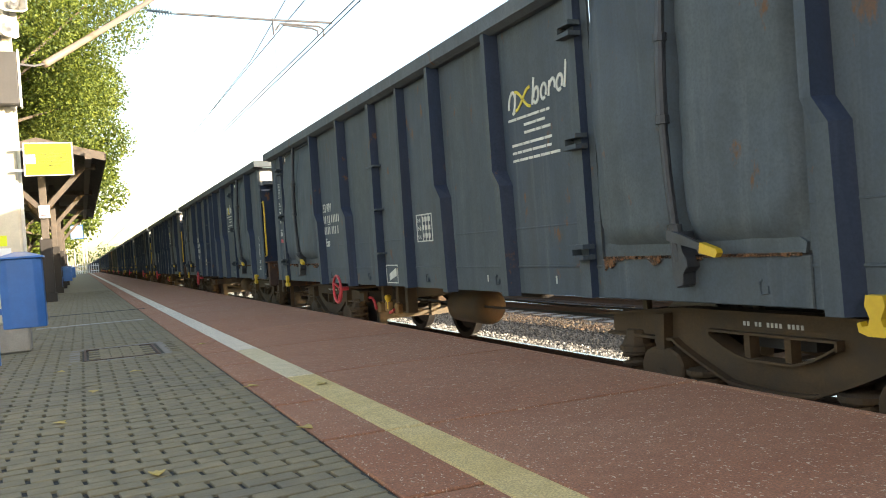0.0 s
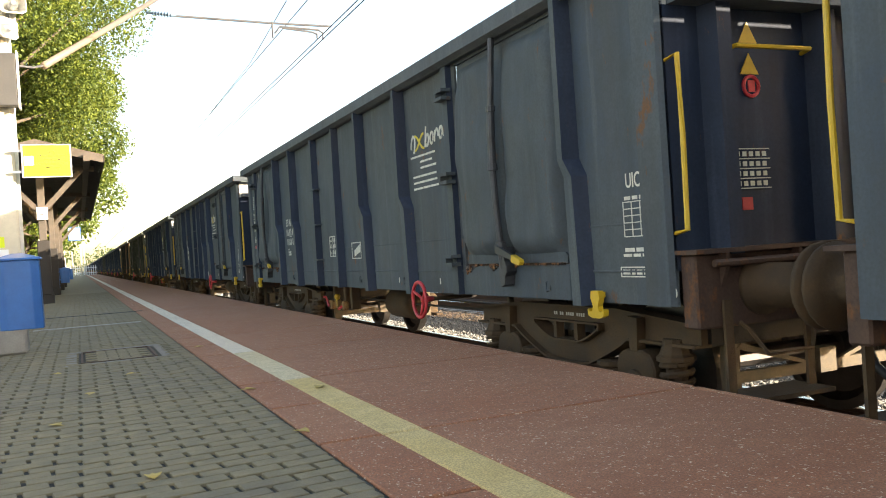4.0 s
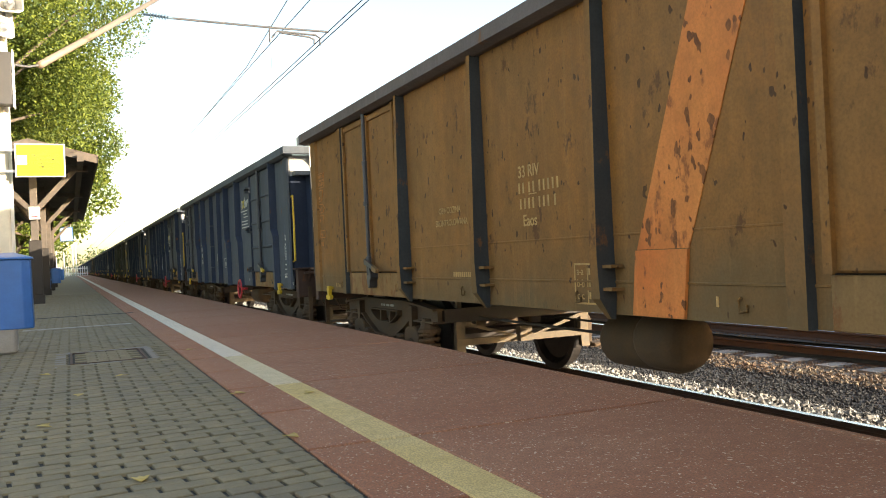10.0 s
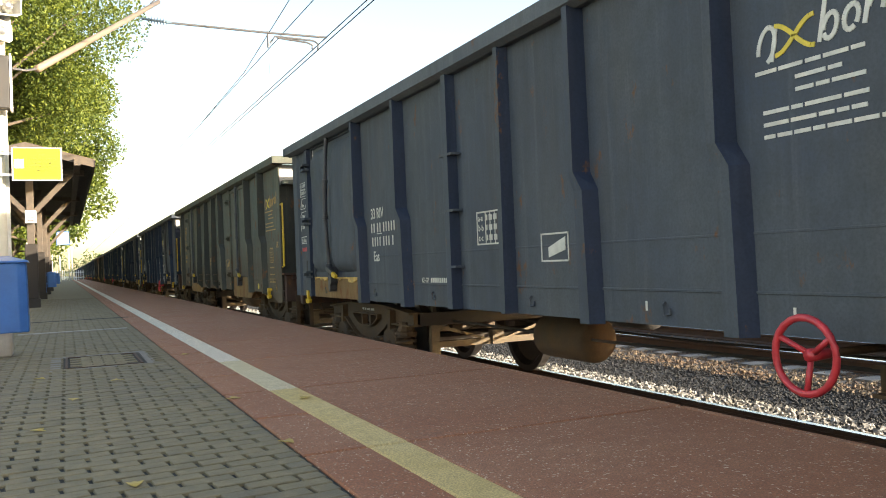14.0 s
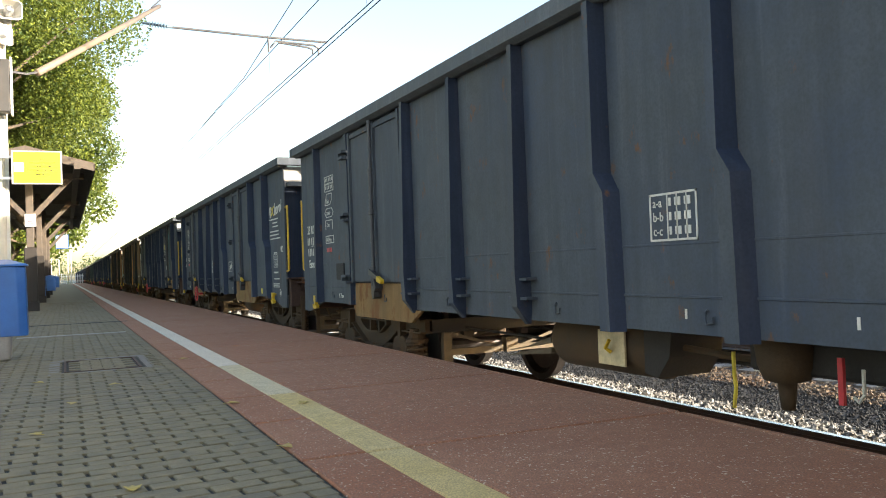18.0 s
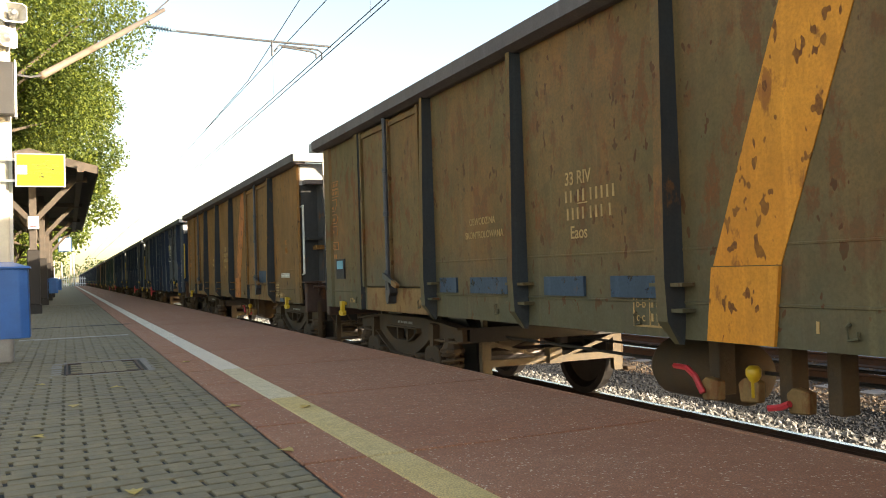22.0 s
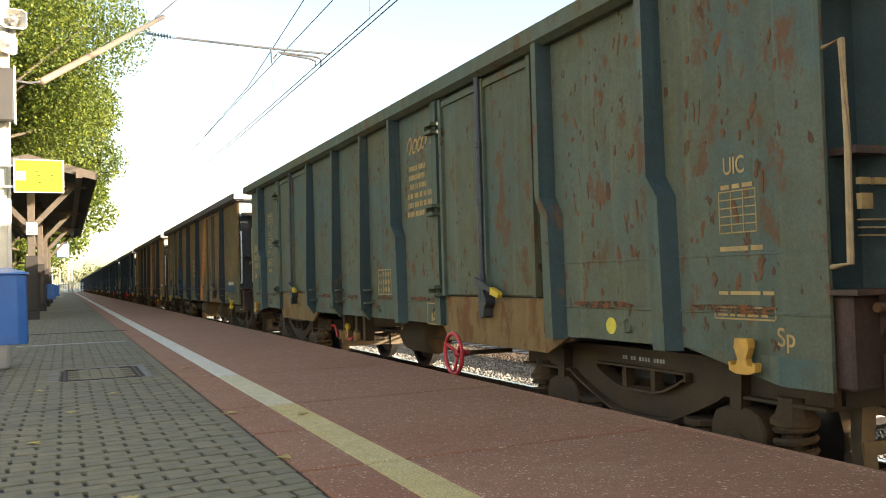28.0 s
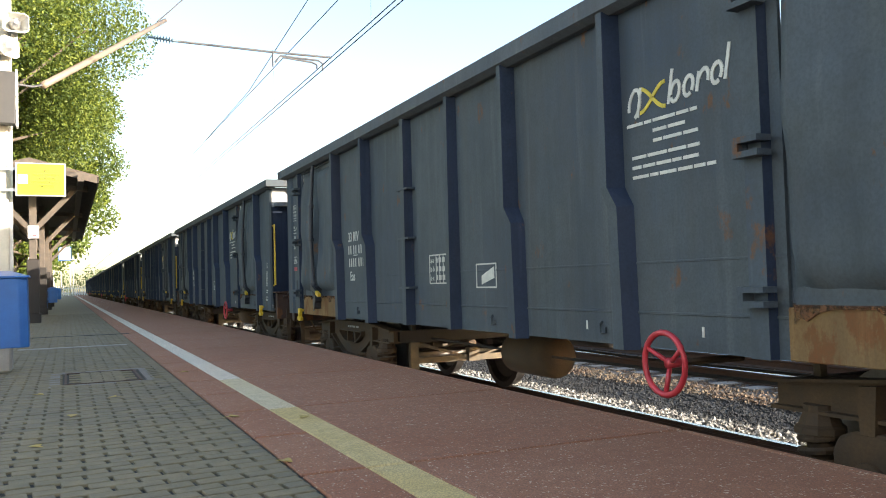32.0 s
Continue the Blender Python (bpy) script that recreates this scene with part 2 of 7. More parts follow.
STRIPE_Y = wagon_paint("ochre_stripe_paint", (0.60, 0.215, 0.020), (0.62, 0.26, 0.032), rust=(0.22, 0.075, 0.020), amount=0.07, streak=0.35, spots=0.08)
LOCK = plain("worn_grey_lock_steel", (0.046, 0.048, 0.054), 0.5, 0.3, 0.4, 8, 60, 0.15)
SEAL = plain("torn_cream_seal", (0.50, 0.33, 0.10), 0.8, 0.0, 0.4, 12, 60, 0.3)
PALE_SMEAR = broken(plain("pale_paint_smear", (0.26, 0.27, 0.25), 0.7, 0.0, 0.25, 6, 60, 0.1), 12, 0.34, 0.56)
FADED_RED = plain("faded_red_plate", (0.28, 0.09, 0.06), 0.6, 0.0, 0.3, 14, 90, 0.05)
RUST_FLAKE = plain("flaking_rust", (0.150, 0.058, 0.020), 0.9, 0.0, 0.45, 14, 90, 0.4)
RUST_SPOT = broken(plain("orange_rust", (0.15, 0.065, 0.024), 0.9, 0.0, 0.45, 14, 90, 0.4), 16, 0.36, 0.60)
CARD_BLUE = plain("pale_blue_card", (0.10, 0.33, 0.42), 0.5, 0.0, 0.2, 20, 90, 0.02)
CARD_TAN = plain("tan_card", (0.42, 0.34, 0.22), 0.6, 0.0, 0.3, 20, 90, 0.02)
PATCH_BLUE = broken(wagon_paint("blue_touch_up_paint", (0.030, 0.054, 0.085), (0.044, 0.070, 0.10), amount=0.04), 7, 0.24, 0.44)
WORN_BLUE = broken(wagon_paint("worn_blue_paint", (0.034, 0.066, 0.092), (0.060, 0.090, 0.112), rust=(0.13, 0.05, 0.018), amount=0.09), 5, 0.38, 0.56)
TEAL_STRIP = broken(wagon_paint("bright_teal_touch_up", (0.050, 0.150, 0.160), (0.070, 0.175, 0.180), amount=0.06), 9, 0.24, 0.46)
RUST_BAND = broken(plain("scaly_rust", (0.155, 0.056, 0.017), 0.9, 0.0, 0.5, 14, 90, 0.5), 9, 0.38, 0.54)
PATCH_TEAL = broken(wagon_paint("teal_touch_up_paint", (0.045, 0.110, 0.130), (0.066, 0.130, 0.140), amount=0.05), 7, 0.32, 0.60)
# ---- materials of the place ----
BRICK = plain("grey_paving_brick", (0.200, 0.165, 0.098), 0.9, 0.0, 0.28, 9, 120, 0.5)
JOINT = plain("dark_joint_sand", (0.035, 0.033, 0.028), 0.95, 0.0, 0.4, 20, 150, 0.5)
CONCRETE = plain("weathered_concrete", (0.30, 0.28, 0.25), 0.85, 0.0, 0.25, 5, 90, 0.35)
DARK_WOOD = plain("dark_stained_timber", (0.024, 0.019, 0.015), 0.75, 0.0, 0.35, 8, 70, 0.3)
BROWN_WOOD = plain("brown_timber", (0.085, 0.067, 0.051), 0.7, 0.0, 0.3, 8, 70, 0.3)
ROOF_TIN = plain("brown_roof_sheet", (0.13, 0.085, 0.07), 0.6, 0.0, 0.25, 6, 60, 0.1)
COVER = plain("worn_grey_cover", (0.20, 0.185, 0.16), 0.9, 0.0, 0.25, 9, 100, 0.4)
CREAM = plain("cream_masonry_paint", (0.66, 0.60, 0.47), 0.8, 0.0, 0.14, 4, 60, 0.25)
PALE_METAL = plain("pale_metal", (0.68, 0.66, 0.60), 0.5, 0.0, 0.12, 6, 60, 0.05)
CABINET = plain("dark_grey_cabinet_paint", (0.050, 0.048, 0.046), 0.6, 0.0, 0.2, 5, 60, 0.1)
GALV = plain("galvanised_metal", (0.38, 0.39, 0.40), 0.45, 0.6, 0.2, 6, 60, 0.05)
BIN_BLUE = plain("blue_bin_enamel", (0.020, 0.115, 0.36), 0.42, 0.0, 0.16, 5, 60, 0.04)
SIGN_YELLOW = plain("yellow_sign_enamel", (0.72, 0.80, 0.02), 0.5, 0.0, 0.06, 3, 60, 0.02)
INK = plain("black_print", (0.03, 0.03, 0.02), 0.6, 0.0, 0.1)
WIRE = plain("dull_copper_wire", (0.10, 0.10, 0.105), 0.6, 0.5, 0.2)
PORCELAIN = plain("blue_grey_porcelain", (0.10, 0.15, 0.19), 0.25, 0.0, 0.15)
TUBE_PAINT = plain("pale_tube_paint", (0.17, 0.13, 0.095), 0.6, 0.0, 0.2, 4, 60, 0.1)
RAIL = plain("rusty_rail_side", (0.085, 0.05, 0.032), 0.8, 0.2, 0.3, 8, 60, 0.2)
RAIL_TOP = plain("polished_rail_head", (0.55, 0.55, 0.55), 0.22, 1.0, 0.1)
SLEEPER = plain("concrete_sleeper", (0.25, 0.235, 0.21), 0.9, 0.0, 0.3, 6, 70, 0.3)
PAPER = plain("white_board", (0.80, 0.82, 0.84), 0.5, 0.0, 0.05)
BARK = plain("bark", (0.09, 0.07, 0.05), 0.95, 0.0, 0.4, 6, 40, 0.8)
SOIL = plain("far_ground", (0.10, 0.095, 0.06), 0.95, 0.0, 0.35, 0.15, 3, 0.3, jitter=False)


def speckled(name, base, dirt, fleck, fleck_at=0.71):
    """Exposed aggregate: worn fields, fine grit and pale flecks."""
    m, t, b = shader(name)
    v = coords(t)
    big, mid, grit = noise_of(t, v, 1.2, 5), noise_of(t, v, 14, 4), noise_of(t, v, 120, 2)
    fl = noise_of(t, v, 42, 1)
    c = mix(t, ramp(t, big, 0.3, 0.7), base, dirt)
    c = mix(t, ramp(t, mid, 0.4, 0.7, 0, 0.45), c, tuple(x * 0.62 for x in base))
    c = mix(t, ramp(t, grit, 0.42, 0.60, 0, 0.7), c, tuple(x * 0.42 for x in dirt))
    c = mix(t, ramp(t, fl, fleck_at + 0.02, fleck_at + 0.05, 0, 0.45), c, fleck)
    c = mix(t, ramp(t, noise_of(t, coords(t, (1, 0.55, 1)), 85, 2), fleck_at - 0.03, fleck_at + 0.01, 0, 0.7), c, fleck)
    c = mix(t, ramp(t, noise_of(t, v, 0.5, 6, 0.7), 0.5, 0.75, 0, 0.4), c, tuple(x * 0.6 for x in base))
    link(t, c, b.inputs["Base Color"])
    b.inputs["Roughness"].default_value = 0.88
    bump(t, grit, 0.5, 0.006, b)
    return m


RED_SLAB = speckled("red_platform_concrete", (0.355, 0.132, 0.062), (0.400, 0.186, 0.102), (0.72, 0.58, 0.42), 0.675)
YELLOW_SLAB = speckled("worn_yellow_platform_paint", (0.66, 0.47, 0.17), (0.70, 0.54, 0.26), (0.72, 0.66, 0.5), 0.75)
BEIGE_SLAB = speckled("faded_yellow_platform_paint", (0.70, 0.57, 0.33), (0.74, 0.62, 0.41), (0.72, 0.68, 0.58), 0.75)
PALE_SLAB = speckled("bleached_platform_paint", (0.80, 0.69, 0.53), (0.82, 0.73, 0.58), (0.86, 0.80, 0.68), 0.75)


def leaf_stuff(name, dark, light, glow=0.35):
    m, t, b = shader(name)
    geo = t.nodes.new("ShaderNodeNewGeometry")
    c = mix(t, geo.outputs["Random Per Island"], dark, light)
    link(t, c, b.inputs["Base Color"])
    b.inputs["Roughness"].default_value = 0.55
    tr = t.nodes.new("ShaderNodeBsdfTranslucent")
    link(t, c, tr.inputs["Color"])
    ms = t.nodes.new("ShaderNodeMixShader")
    ms.inputs[0].default_value = glow
    link(t, b.outputs[0], ms.inputs[1])
    link(t, tr.outputs[0], ms.inputs[2])
    link(t, ms.outputs[0], t.nodes["Material Output"].inputs["Surface"])
    return m


LEAF = leaf_stuff("green_leaves", (0.035, 0.070, 0.013), (0.175, 0.215, 0.030))
LEAF_FAR = leaf_stuff("far_green_leaves", (0.04, 0.075, 0.02), (0.10, 0.14, 0.035))


def ballast_look(name, dark, light, tint, much):
    m, t, b = shader(name)
    geo = t.nodes.new("ShaderNodeNewGeometry")
    c = mix(t, geo.outputs["Random Per Island"], dark, light)
    c = mix(t, ramp(t, noise_of(t, coords(t, jitter=False), 1.5), 0.4, 0.7, 0, much), c, tint)
    link(t, c, b.inputs["Base Color"])
    b.inputs["Roughness"].default_value = 0.9
    return m


# the pale and the dark band hold sun and shade in their colours
BALLAST = ballast_look("pale_ballast_stone", (0.010, 0.010, 0.010), (0.40, 0.39, 0.36), (0.2, 0.17, 0.13), 0.2)
BALLAST_BROWN = ballast_look("brown_ballast_stone", (0.013, 0.011, 0.009), (0.18, 0.138, 0.092), (0.14, 0.08, 0.045), 0.6)
BALLAST_GREY = ballast_look("dark_fine_gravel", (0.006, 0.007, 0.008), (0.034, 0.037, 0.040), (0.026, 0.027, 0.028), 0.3)
BALLAST_BED = plain("ballast_bed", (0.044, 0.041, 0.039), 0.95, 0.0, 0.55, 6, 22, 1.0, jitter=False)

# ---- ground, platform body, track bed ----
bm = bmesh.new()
box(bm, -400, 700, -300, 2500, RAIL_Z - 1.2, RAIL_Z - 0.75)
lone("ground", bm, SOIL, "flat earth and dry grass beyond the station", "ground", kind="structure")

bm = bmesh.new()
box(bm, -9, EDGE_X - 0.03, -60, 160, RAIL_Z - 0.75, -0.10)
pavement_body = lone("platform_body", bm, CONCRETE, "concrete body of a railway platform", "platform", kind="structure")

bm = bmesh.new()
prism(bm, [(EDGE_X - 0.03, RAIL_Z - 0.75), (EDGE_X - 0.03, RAIL_Z - 0.22), (TRACK_X - 0.9, RAIL_Z - 0.16), (TRACK_X + 0.9, RAIL_Z - 0.16), (6.6, RAIL_Z - 0.22), (7.2, RAIL_Z - 0.19), (8.0, RAIL_Z - 0.17),
           (TRACK2_X + 1.2, RAIL_Z - 0.16), (TRACK2_X + 2.6, RAIL_Z - 0.75)], "y", -200, 900)
lone("track_bed", bm, BALLAST_BED, "grey-brown ballast bed under two tracks", "track bed", kind="structure")


def rail(x, name):
    r = thing(name, "steel railway rail with a bright worn head", "rail", "rails of the tracks", (x, 0, RAIL_Z))
    bm = bmesh.new()
    prism(bm, [(-0.07, -0.16), (0.07, -0.16), (0.07, -0.145), (0.012, -0.125), (0.012, -0.045), (0.034, -0.035), (0.034, -0.006), (-0.034, -0.006), (-0.034, -0.035), (-0.012, -0.045), (-0.012, -0.125), (-0.07, -0.145)], "y", -200, 900)
    part("rail_web", bm, RAIL, r)
    bm = bmesh.new()
    prism(bm, [(-0.034, -0.006), (-0.03, 0), (0.03, 0), (0.034, -0.006)], "y", -200, 900)
    part("rail_head", bm, RAIL_TOP, r, "bright polished rail head")


for x in (TRACK_X - 0.75, TRACK_X + 0.75, TRACK2_X - 0.75, TRACK2_X + 0.75):
    rail(x, "rail")

bm = bmesh.new()
prism(bm, [(-1.25, -0.26), (1.25, -0.26), (1.25, -0.15), (0.95, -0.15), (0.6, -0.17), (-0.6, -0.17), (-0.95, -0.15), (-1.25, -0.15)], "y", -0.12, 0.12)
sleeper = lone("sleeper", bm, SLEEPER, "weathered concrete sleeper in ballast", "sleeper", "sleepers")
sleeper.location = (TRACK_X, 0.2, RAIL_Z)
for k in range(60):
    for x in (TRACK_X, TRACK2_X):
        if k or x != TRACK_X:
            copy_thing(sleeper, Matrix.Translation((x, 0.2 + 0.6 * k, RAIL_Z)))


def stones(name, n, x0, x1, y0, y1, top, size, seed, label, material):
    rnd = random.Random(seed)
    verts, faces = [], []
    for _ in range(n):
        # denser near the viewer
        y = y0 + (y1 - y0) * rnd.random() ** 1.8
        x = x0 + (x1 - x0) * rnd.random()
        r = size * rnd.uniform(0.55, 1.2)
        c = Vector((x, y, top(x) + rnd.uniform(-0.3, 0.4) * r))
        q = Euler((rnd.random() * 6, rnd.random() * 6, rnd.random() * 6)).to_matrix()
        i = len(verts)
        for p in ((1, 0, 0), (-1, 0, 0), (0, 1, 0), (0, -1, 0), (0, 0, 0.8), (0, 0, -0.8)):
            verts.append(c + q @ (Vector(p) * r * rnd.uniform(0.7, 1.2)))
        for a, b, d in ((0, 2, 4), (2, 1, 4), (1, 3, 4), (3, 0, 4), (2, 0, 5), (1, 2, 5), (3, 1, 5), (0, 3, 5)):
            faces.append((i + a, i + b, i + d))
    me = bpy.data.meshes.new(name)
    me.from_pydata(verts, [], faces)
    me.materials.append(material)
    return tagged(new(name, me), label, "ballast", kind="stuff")


def bed_top(x):
    if x < 5.4:
        return RAIL_Z - 0.15
    if x < 6.6:
        return RAIL_Z - 0.16 - 0.06 * (x - 5.4) / 1.2
    if x < 7.2:
        return RAIL_Z - 0.22 + 0.03 * (x - 6.6) / 0.6
    return RAIL_Z - 0.18


# sunlit strip by the rail, then a shaded band, set by stone colour
stones("ballast", 14000, 5.62, 6.34, 2.5, 50, bed_top, 0.034, 3, "crushed-stone ballast beside the rail in a pale sunlit tone", BALLAST)
stones("gravel", 36000, 6.20, 7.55, 3.0, 40, bed_top, 0.020, 5, "fine gravel between the tracks in a dark shaded tone", BALLAST_GREY)
stones("ballast", 22000, 7.30, 8.75, 3.5, 50, bed_top, 0.030, 4, "brownish crushed-stone ballast between the tracks", BALLAST_BROWN)
stones("ballast", 12000, 8.6, 11.0, 4.5, 50, bed_top, 0.036, 6, "grey coarse ballast of the second track", BALLAST_BROWN)

# ---- platform paving ----
SLAB_L, SLAB_Y0 = 1.875, 3.34
floor_base = bmesh.new()
box(floor_base, -9, EDGE_X - 0.05, -60, 160, -0.10, -0.012)
paving = lone("paving", floor_base, JOINT, "platform paving of grey bricks and red slabs", "paving", kind="structure")


def slab_mesh(name, x0, x1, length, material):
    bm = bmesh.new()
    box(bm, x0, x1, 0.013, length - 0.013, -0.06, 0.0)
    bmesh.ops.bevel(bm, geom=[e for e in bm.edges if all(v.co.z > -0.01 for v in e.verts)], offset=0.006, segments=1, affect="EDGES")
    return mesh_of(name, bm, material)


SLABS = [slab_mesh("red_slab", BRICK_X + 0.012, 1.117, SLAB_L / 2, RED_SLAB), slab_mesh("yellow_slab", 1.12, 1.297, SLAB_L, YELLOW_SLAB), slab_mesh("red_slab", 1.30, EDGE_X - 0.05, SLAB_L, RED_SLAB)]
# strip slabs go from yellow through beige to pale, near to far
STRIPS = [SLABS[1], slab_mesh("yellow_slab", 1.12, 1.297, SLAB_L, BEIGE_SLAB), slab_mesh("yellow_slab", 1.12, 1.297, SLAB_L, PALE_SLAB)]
EDGE_STONE = slab_mesh("edge_stone", EDGE_X - 0.047, EDGE_X, SLAB_L, RED_SLAB)
for k in range(-3, 30):
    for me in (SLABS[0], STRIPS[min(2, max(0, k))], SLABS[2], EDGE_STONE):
        ob = part(me.name.split(".")[0], me, None, paving)
        ob.location.y = SLAB_Y0 + SLAB_L * k
    half_slab = part("red_slab", SLABS[0], None, paving)
    half_slab.location.y = SLAB_Y0 + SLAB_L * (k + 0.5)
FAR_Y = SLAB_Y0 + SLAB_L * 30
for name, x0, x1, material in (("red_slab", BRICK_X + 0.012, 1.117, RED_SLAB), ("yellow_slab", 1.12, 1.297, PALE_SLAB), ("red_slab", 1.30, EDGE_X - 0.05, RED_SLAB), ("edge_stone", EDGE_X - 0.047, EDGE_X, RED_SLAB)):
    bm = bmesh.new()
    box(bm, x0, x1, FAR_Y, 150, -0.06, 0)
    part(name, bm, material, paving)

# brick rows: long side across the platform, half bond, open head joints
BW, BD, SKEW = 0.1936, 0.0925, 0.115
HOLES = [(-0.05, 0.60, 7.46, 8.66)]


def brick_shape(w, d):
    bm = bmesh.new()
    box(bm, -w / 2, w / 2, -d / 2, d / 2, -0.05, 0)
    bmesh.ops.bevel(bm, geom=[e for e in bm.edges if all(v.co.z > -0.01 for v in e.verts)], offset=0.003, segments=1, affect="EDGES")
    return bm


def brick_places(y0, y1, x0, x1):
    """Centres and widths of the bricks; the courses run a little askew to the platform edge."""
    for r in range(int(y0 / BD), int(y1 / BD)):
        x = BRICK_X - (0.5 if r % 2 else 1.0) * BW
        if r % 2 == 0:
            yield BRICK_X - 0.25 * BW, (r + 0.5) * BD + SKEW * 0.05, BW / 2
        while x > x0:
            y = (r + 0.5) * BD + SKEW * (x - 0.733)
            if x < x1 and not any(a - 0.04 < x < b + 0.04 and c < y < d for a, b, c, d in HOLES):
                yield x, y, BW
            x -= BW


brick_me = mesh_of("brick", brick_shape(BW - 0.017, BD - 0.012), BRICK)
rb = random.Random(8)
near_count = 0
verts, faces = [], []
src_v = [v.co.copy() for v in brick_me.vertices]
src_f = [tuple(p.vertices) for p in brick_me.polygons]
for x, y, w in brick_places(2.3, 30, -3.2, BRICK_X):
    tilt = (rb.uniform(-1, 1) * 0.016, rb.uniform(-1, 1) * 0.010, SKEW + rb.uniform(-1, 1) * 0.014)
    z = rb.uniform(-0.002, 0.002)
    if w == BW and near_count < 300 and 2.9 < y < 5.2 and -0.45 < x:
        near_count += 1
        ob = part("brick", brick_me, None, paving)
        ob.location, ob.rotation_euler = (x, y, z), tilt
    elif y < 17 or x > -1.2:
        m = Matrix.LocRotScale((x, y, z), Euler(tilt), (w / BW * (0.92 if w < BW else 1), 1, 1))
        i = len(verts)
        verts += [m @ v for v in src_v]
        faces += [tuple(i + k for k in f) for f in src_f]
me = bpy.data.meshes.new("paving_bricks")
me.from_pydata(verts, [], faces)
BRICK_MASS = plain("grey_paving_brick_field", (0.200, 0.165, 0.098), 0.9, 0.0, 0.28, 9, 120, 0.5)
t = BRICK_MASS.node_tree
b = t.nodes["Principled BSDF"]
old = b.inputs["Base Color"].links[0].from_socket
geo = t.nodes.new("ShaderNodeNewGeometry")
link(t, mix(t, ramp(t, geo.outputs["Random Per Island"], 0, 1, 0, 0.4), old, (0.10, 0.09, 0.075)), b.inputs["Base Color"])
me.materials.append(BRICK_MASS)
ob = part("paving_bricks", me, None, paving)
tagged(ob, kind="stuff")
bm = bmesh.new()
box(bm, -9, BRICK_X - 0.01, 30, 150, -0.05, -0.001)
part("far_paving", bm, BRICK, paving)
bm = bmesh.new()
box(bm, -9, -3.3, -60, 30, -0.05, -0.001)
part("side_paving", bm, BRICK, paving)
bm = bmesh.new()
box(bm, -3.3, BRICK_X - 0.01, -60, 1.85, -0.05, -0.001)
part("rear_paving", bm, BRICK, paving)

# inspection cover, drain strip
cover = thing("inspection_cover", "square brick-filled inspection cover in a thin steel frame", "manhole cover", at=(0.27, 8.03, 0))
bm = bmesh.new()
box(bm, -0.27, 0.27, -0.475, 0.475, -0.04, -0.006)
part("cover_plate", bm, JOINT, cover)
bm = bmesh.new()
for x0, x1, y0, y1 in ((-0.42, -0.335, -0.62, 0.66), (0.335, 0.40, -0.58, 0.68), (-0.335, 0.335, -0.60, -0.52), (-0.335, 0.335, 0.53, 0.66)):
    box(bm, x0, x1, y0, y1, -0.04, -0.002)
part("cover_surround", bm, COVER, cover, "worn grey mortar bed")
for r in range(9):
    for c in range(3 if r % 2 else 2):
        bm = bmesh.new()
        x = -0.18 + 0.18 * c if r % 2 else -0.09 + 0.18 * c
        box(bm, x - 0.083, x + 0.083, -0.46 + r * 0.103, -0.368 + r * 0.103, -0.02, 0.001)
        part("cover_brick", bm, BRICK, cover)
bm = bmesh.new()
for x0, x1, y0, y1 in ((-0.30, -0.282, -0.5, 0.5), (0.282, 0.30, -0.5, 0.5), (-0.282, 0.282, -0.5, -0.482), (-0.282, 0.282, 0.482, 0.5)):
    box(bm, x0, x1, y0, y1, -0.04, 0.002)
part("cover_frame", bm, RAIL, cover)
bm = bmesh.new()
box(bm, -0.6, 0.74, 12.36, 12.50, -0.02, 0.004)
lone("drain_strip", bm, CONCRETE, "pale concrete strip across the paving", "drain", kind="structure")
bm = bmesh.new()
box(bm, -0.6, 0.95, 15.40, 15.52, -0.02, 0.004)
lone("drain_strip", bm, JOINT, "dark slot drain across the paving", "drain", kind="structure")

# fallen leaves
bm = bmesh.new()
pts = [(0, -0.05), (0.025, -0.02), (0.035, 0.01), (0.01, 0.02), (0, 0.055), (-0.012, 0.02), (-0.034, 0.012), (-0.024, -0.02)]
prism(bm, [(p * 0.9, q * 0.9) for p, q in pts], "z", 0.004, 0.006)
for v in bm.verts:
    v.co.z += 0.25 * abs(v.co.x)
LEAF_DRY = plain("yellow_dry_leaf", (0.42, 0.30, 0.07), 0.7, 0.0, 0.3, 30, 90, 0.2)
dry = lone("fallen_leaf", bm, LEAF_DRY, "dry yellow leaf lying on the paving", "leaf", "fallen leaves")
dry.location = (0.20, 3.22, 0)
for x, y, a in ((0.84, 3.62, 0.6), (0.86, 5.0, 1.4), (1.22, 4.75, 2.2), (0.02, 5.6, 2.9), (-0.15, 4.6, 4.0), (0.3, 6.4, 5.0), (-0.2, 6.9, 1.0), (0.95, 7.9, 2.0)):
    copy_thing(dry, Matrix.Translation((x, y, 0)) @ Matrix.Rotation(a, 4, "Z"))

# ---- mast with loudspeakers, warning board, bin ----
mast = thing("mast", "square masonry-clad mast with cream top and grey lower part", "mast", at=(-0.68, 9.16, 0))
bm = bmesh.new()
box(bm, -0.19, 0.19, -0.18, 0.18, 0.0, 0.28)
bevelled(bm, 0.02)
part("mast_foot", bm, CONCRETE, mast, "chipped concrete foot")
bm = bmesh.new()
box(bm, -0.18, 0.18, -0.17, 0.17, 0.28, 5.2)
bevelled(bm, 0.02)
part("mast_shaft", bm, CREAM, mast)
bm = bmesh.new()
box(bm, -0.2, 0.25, -0.30, -0.172, 2.34, 2.84)
bevelled(bm, 0.01)
part("mast_cabinet", bm, CABINET, mast, "dark grey switch cabinet")
bm = bmesh.new()
box(bm, 0.253, 0.268, -0.30, -0.16, 2.32, 2.86)
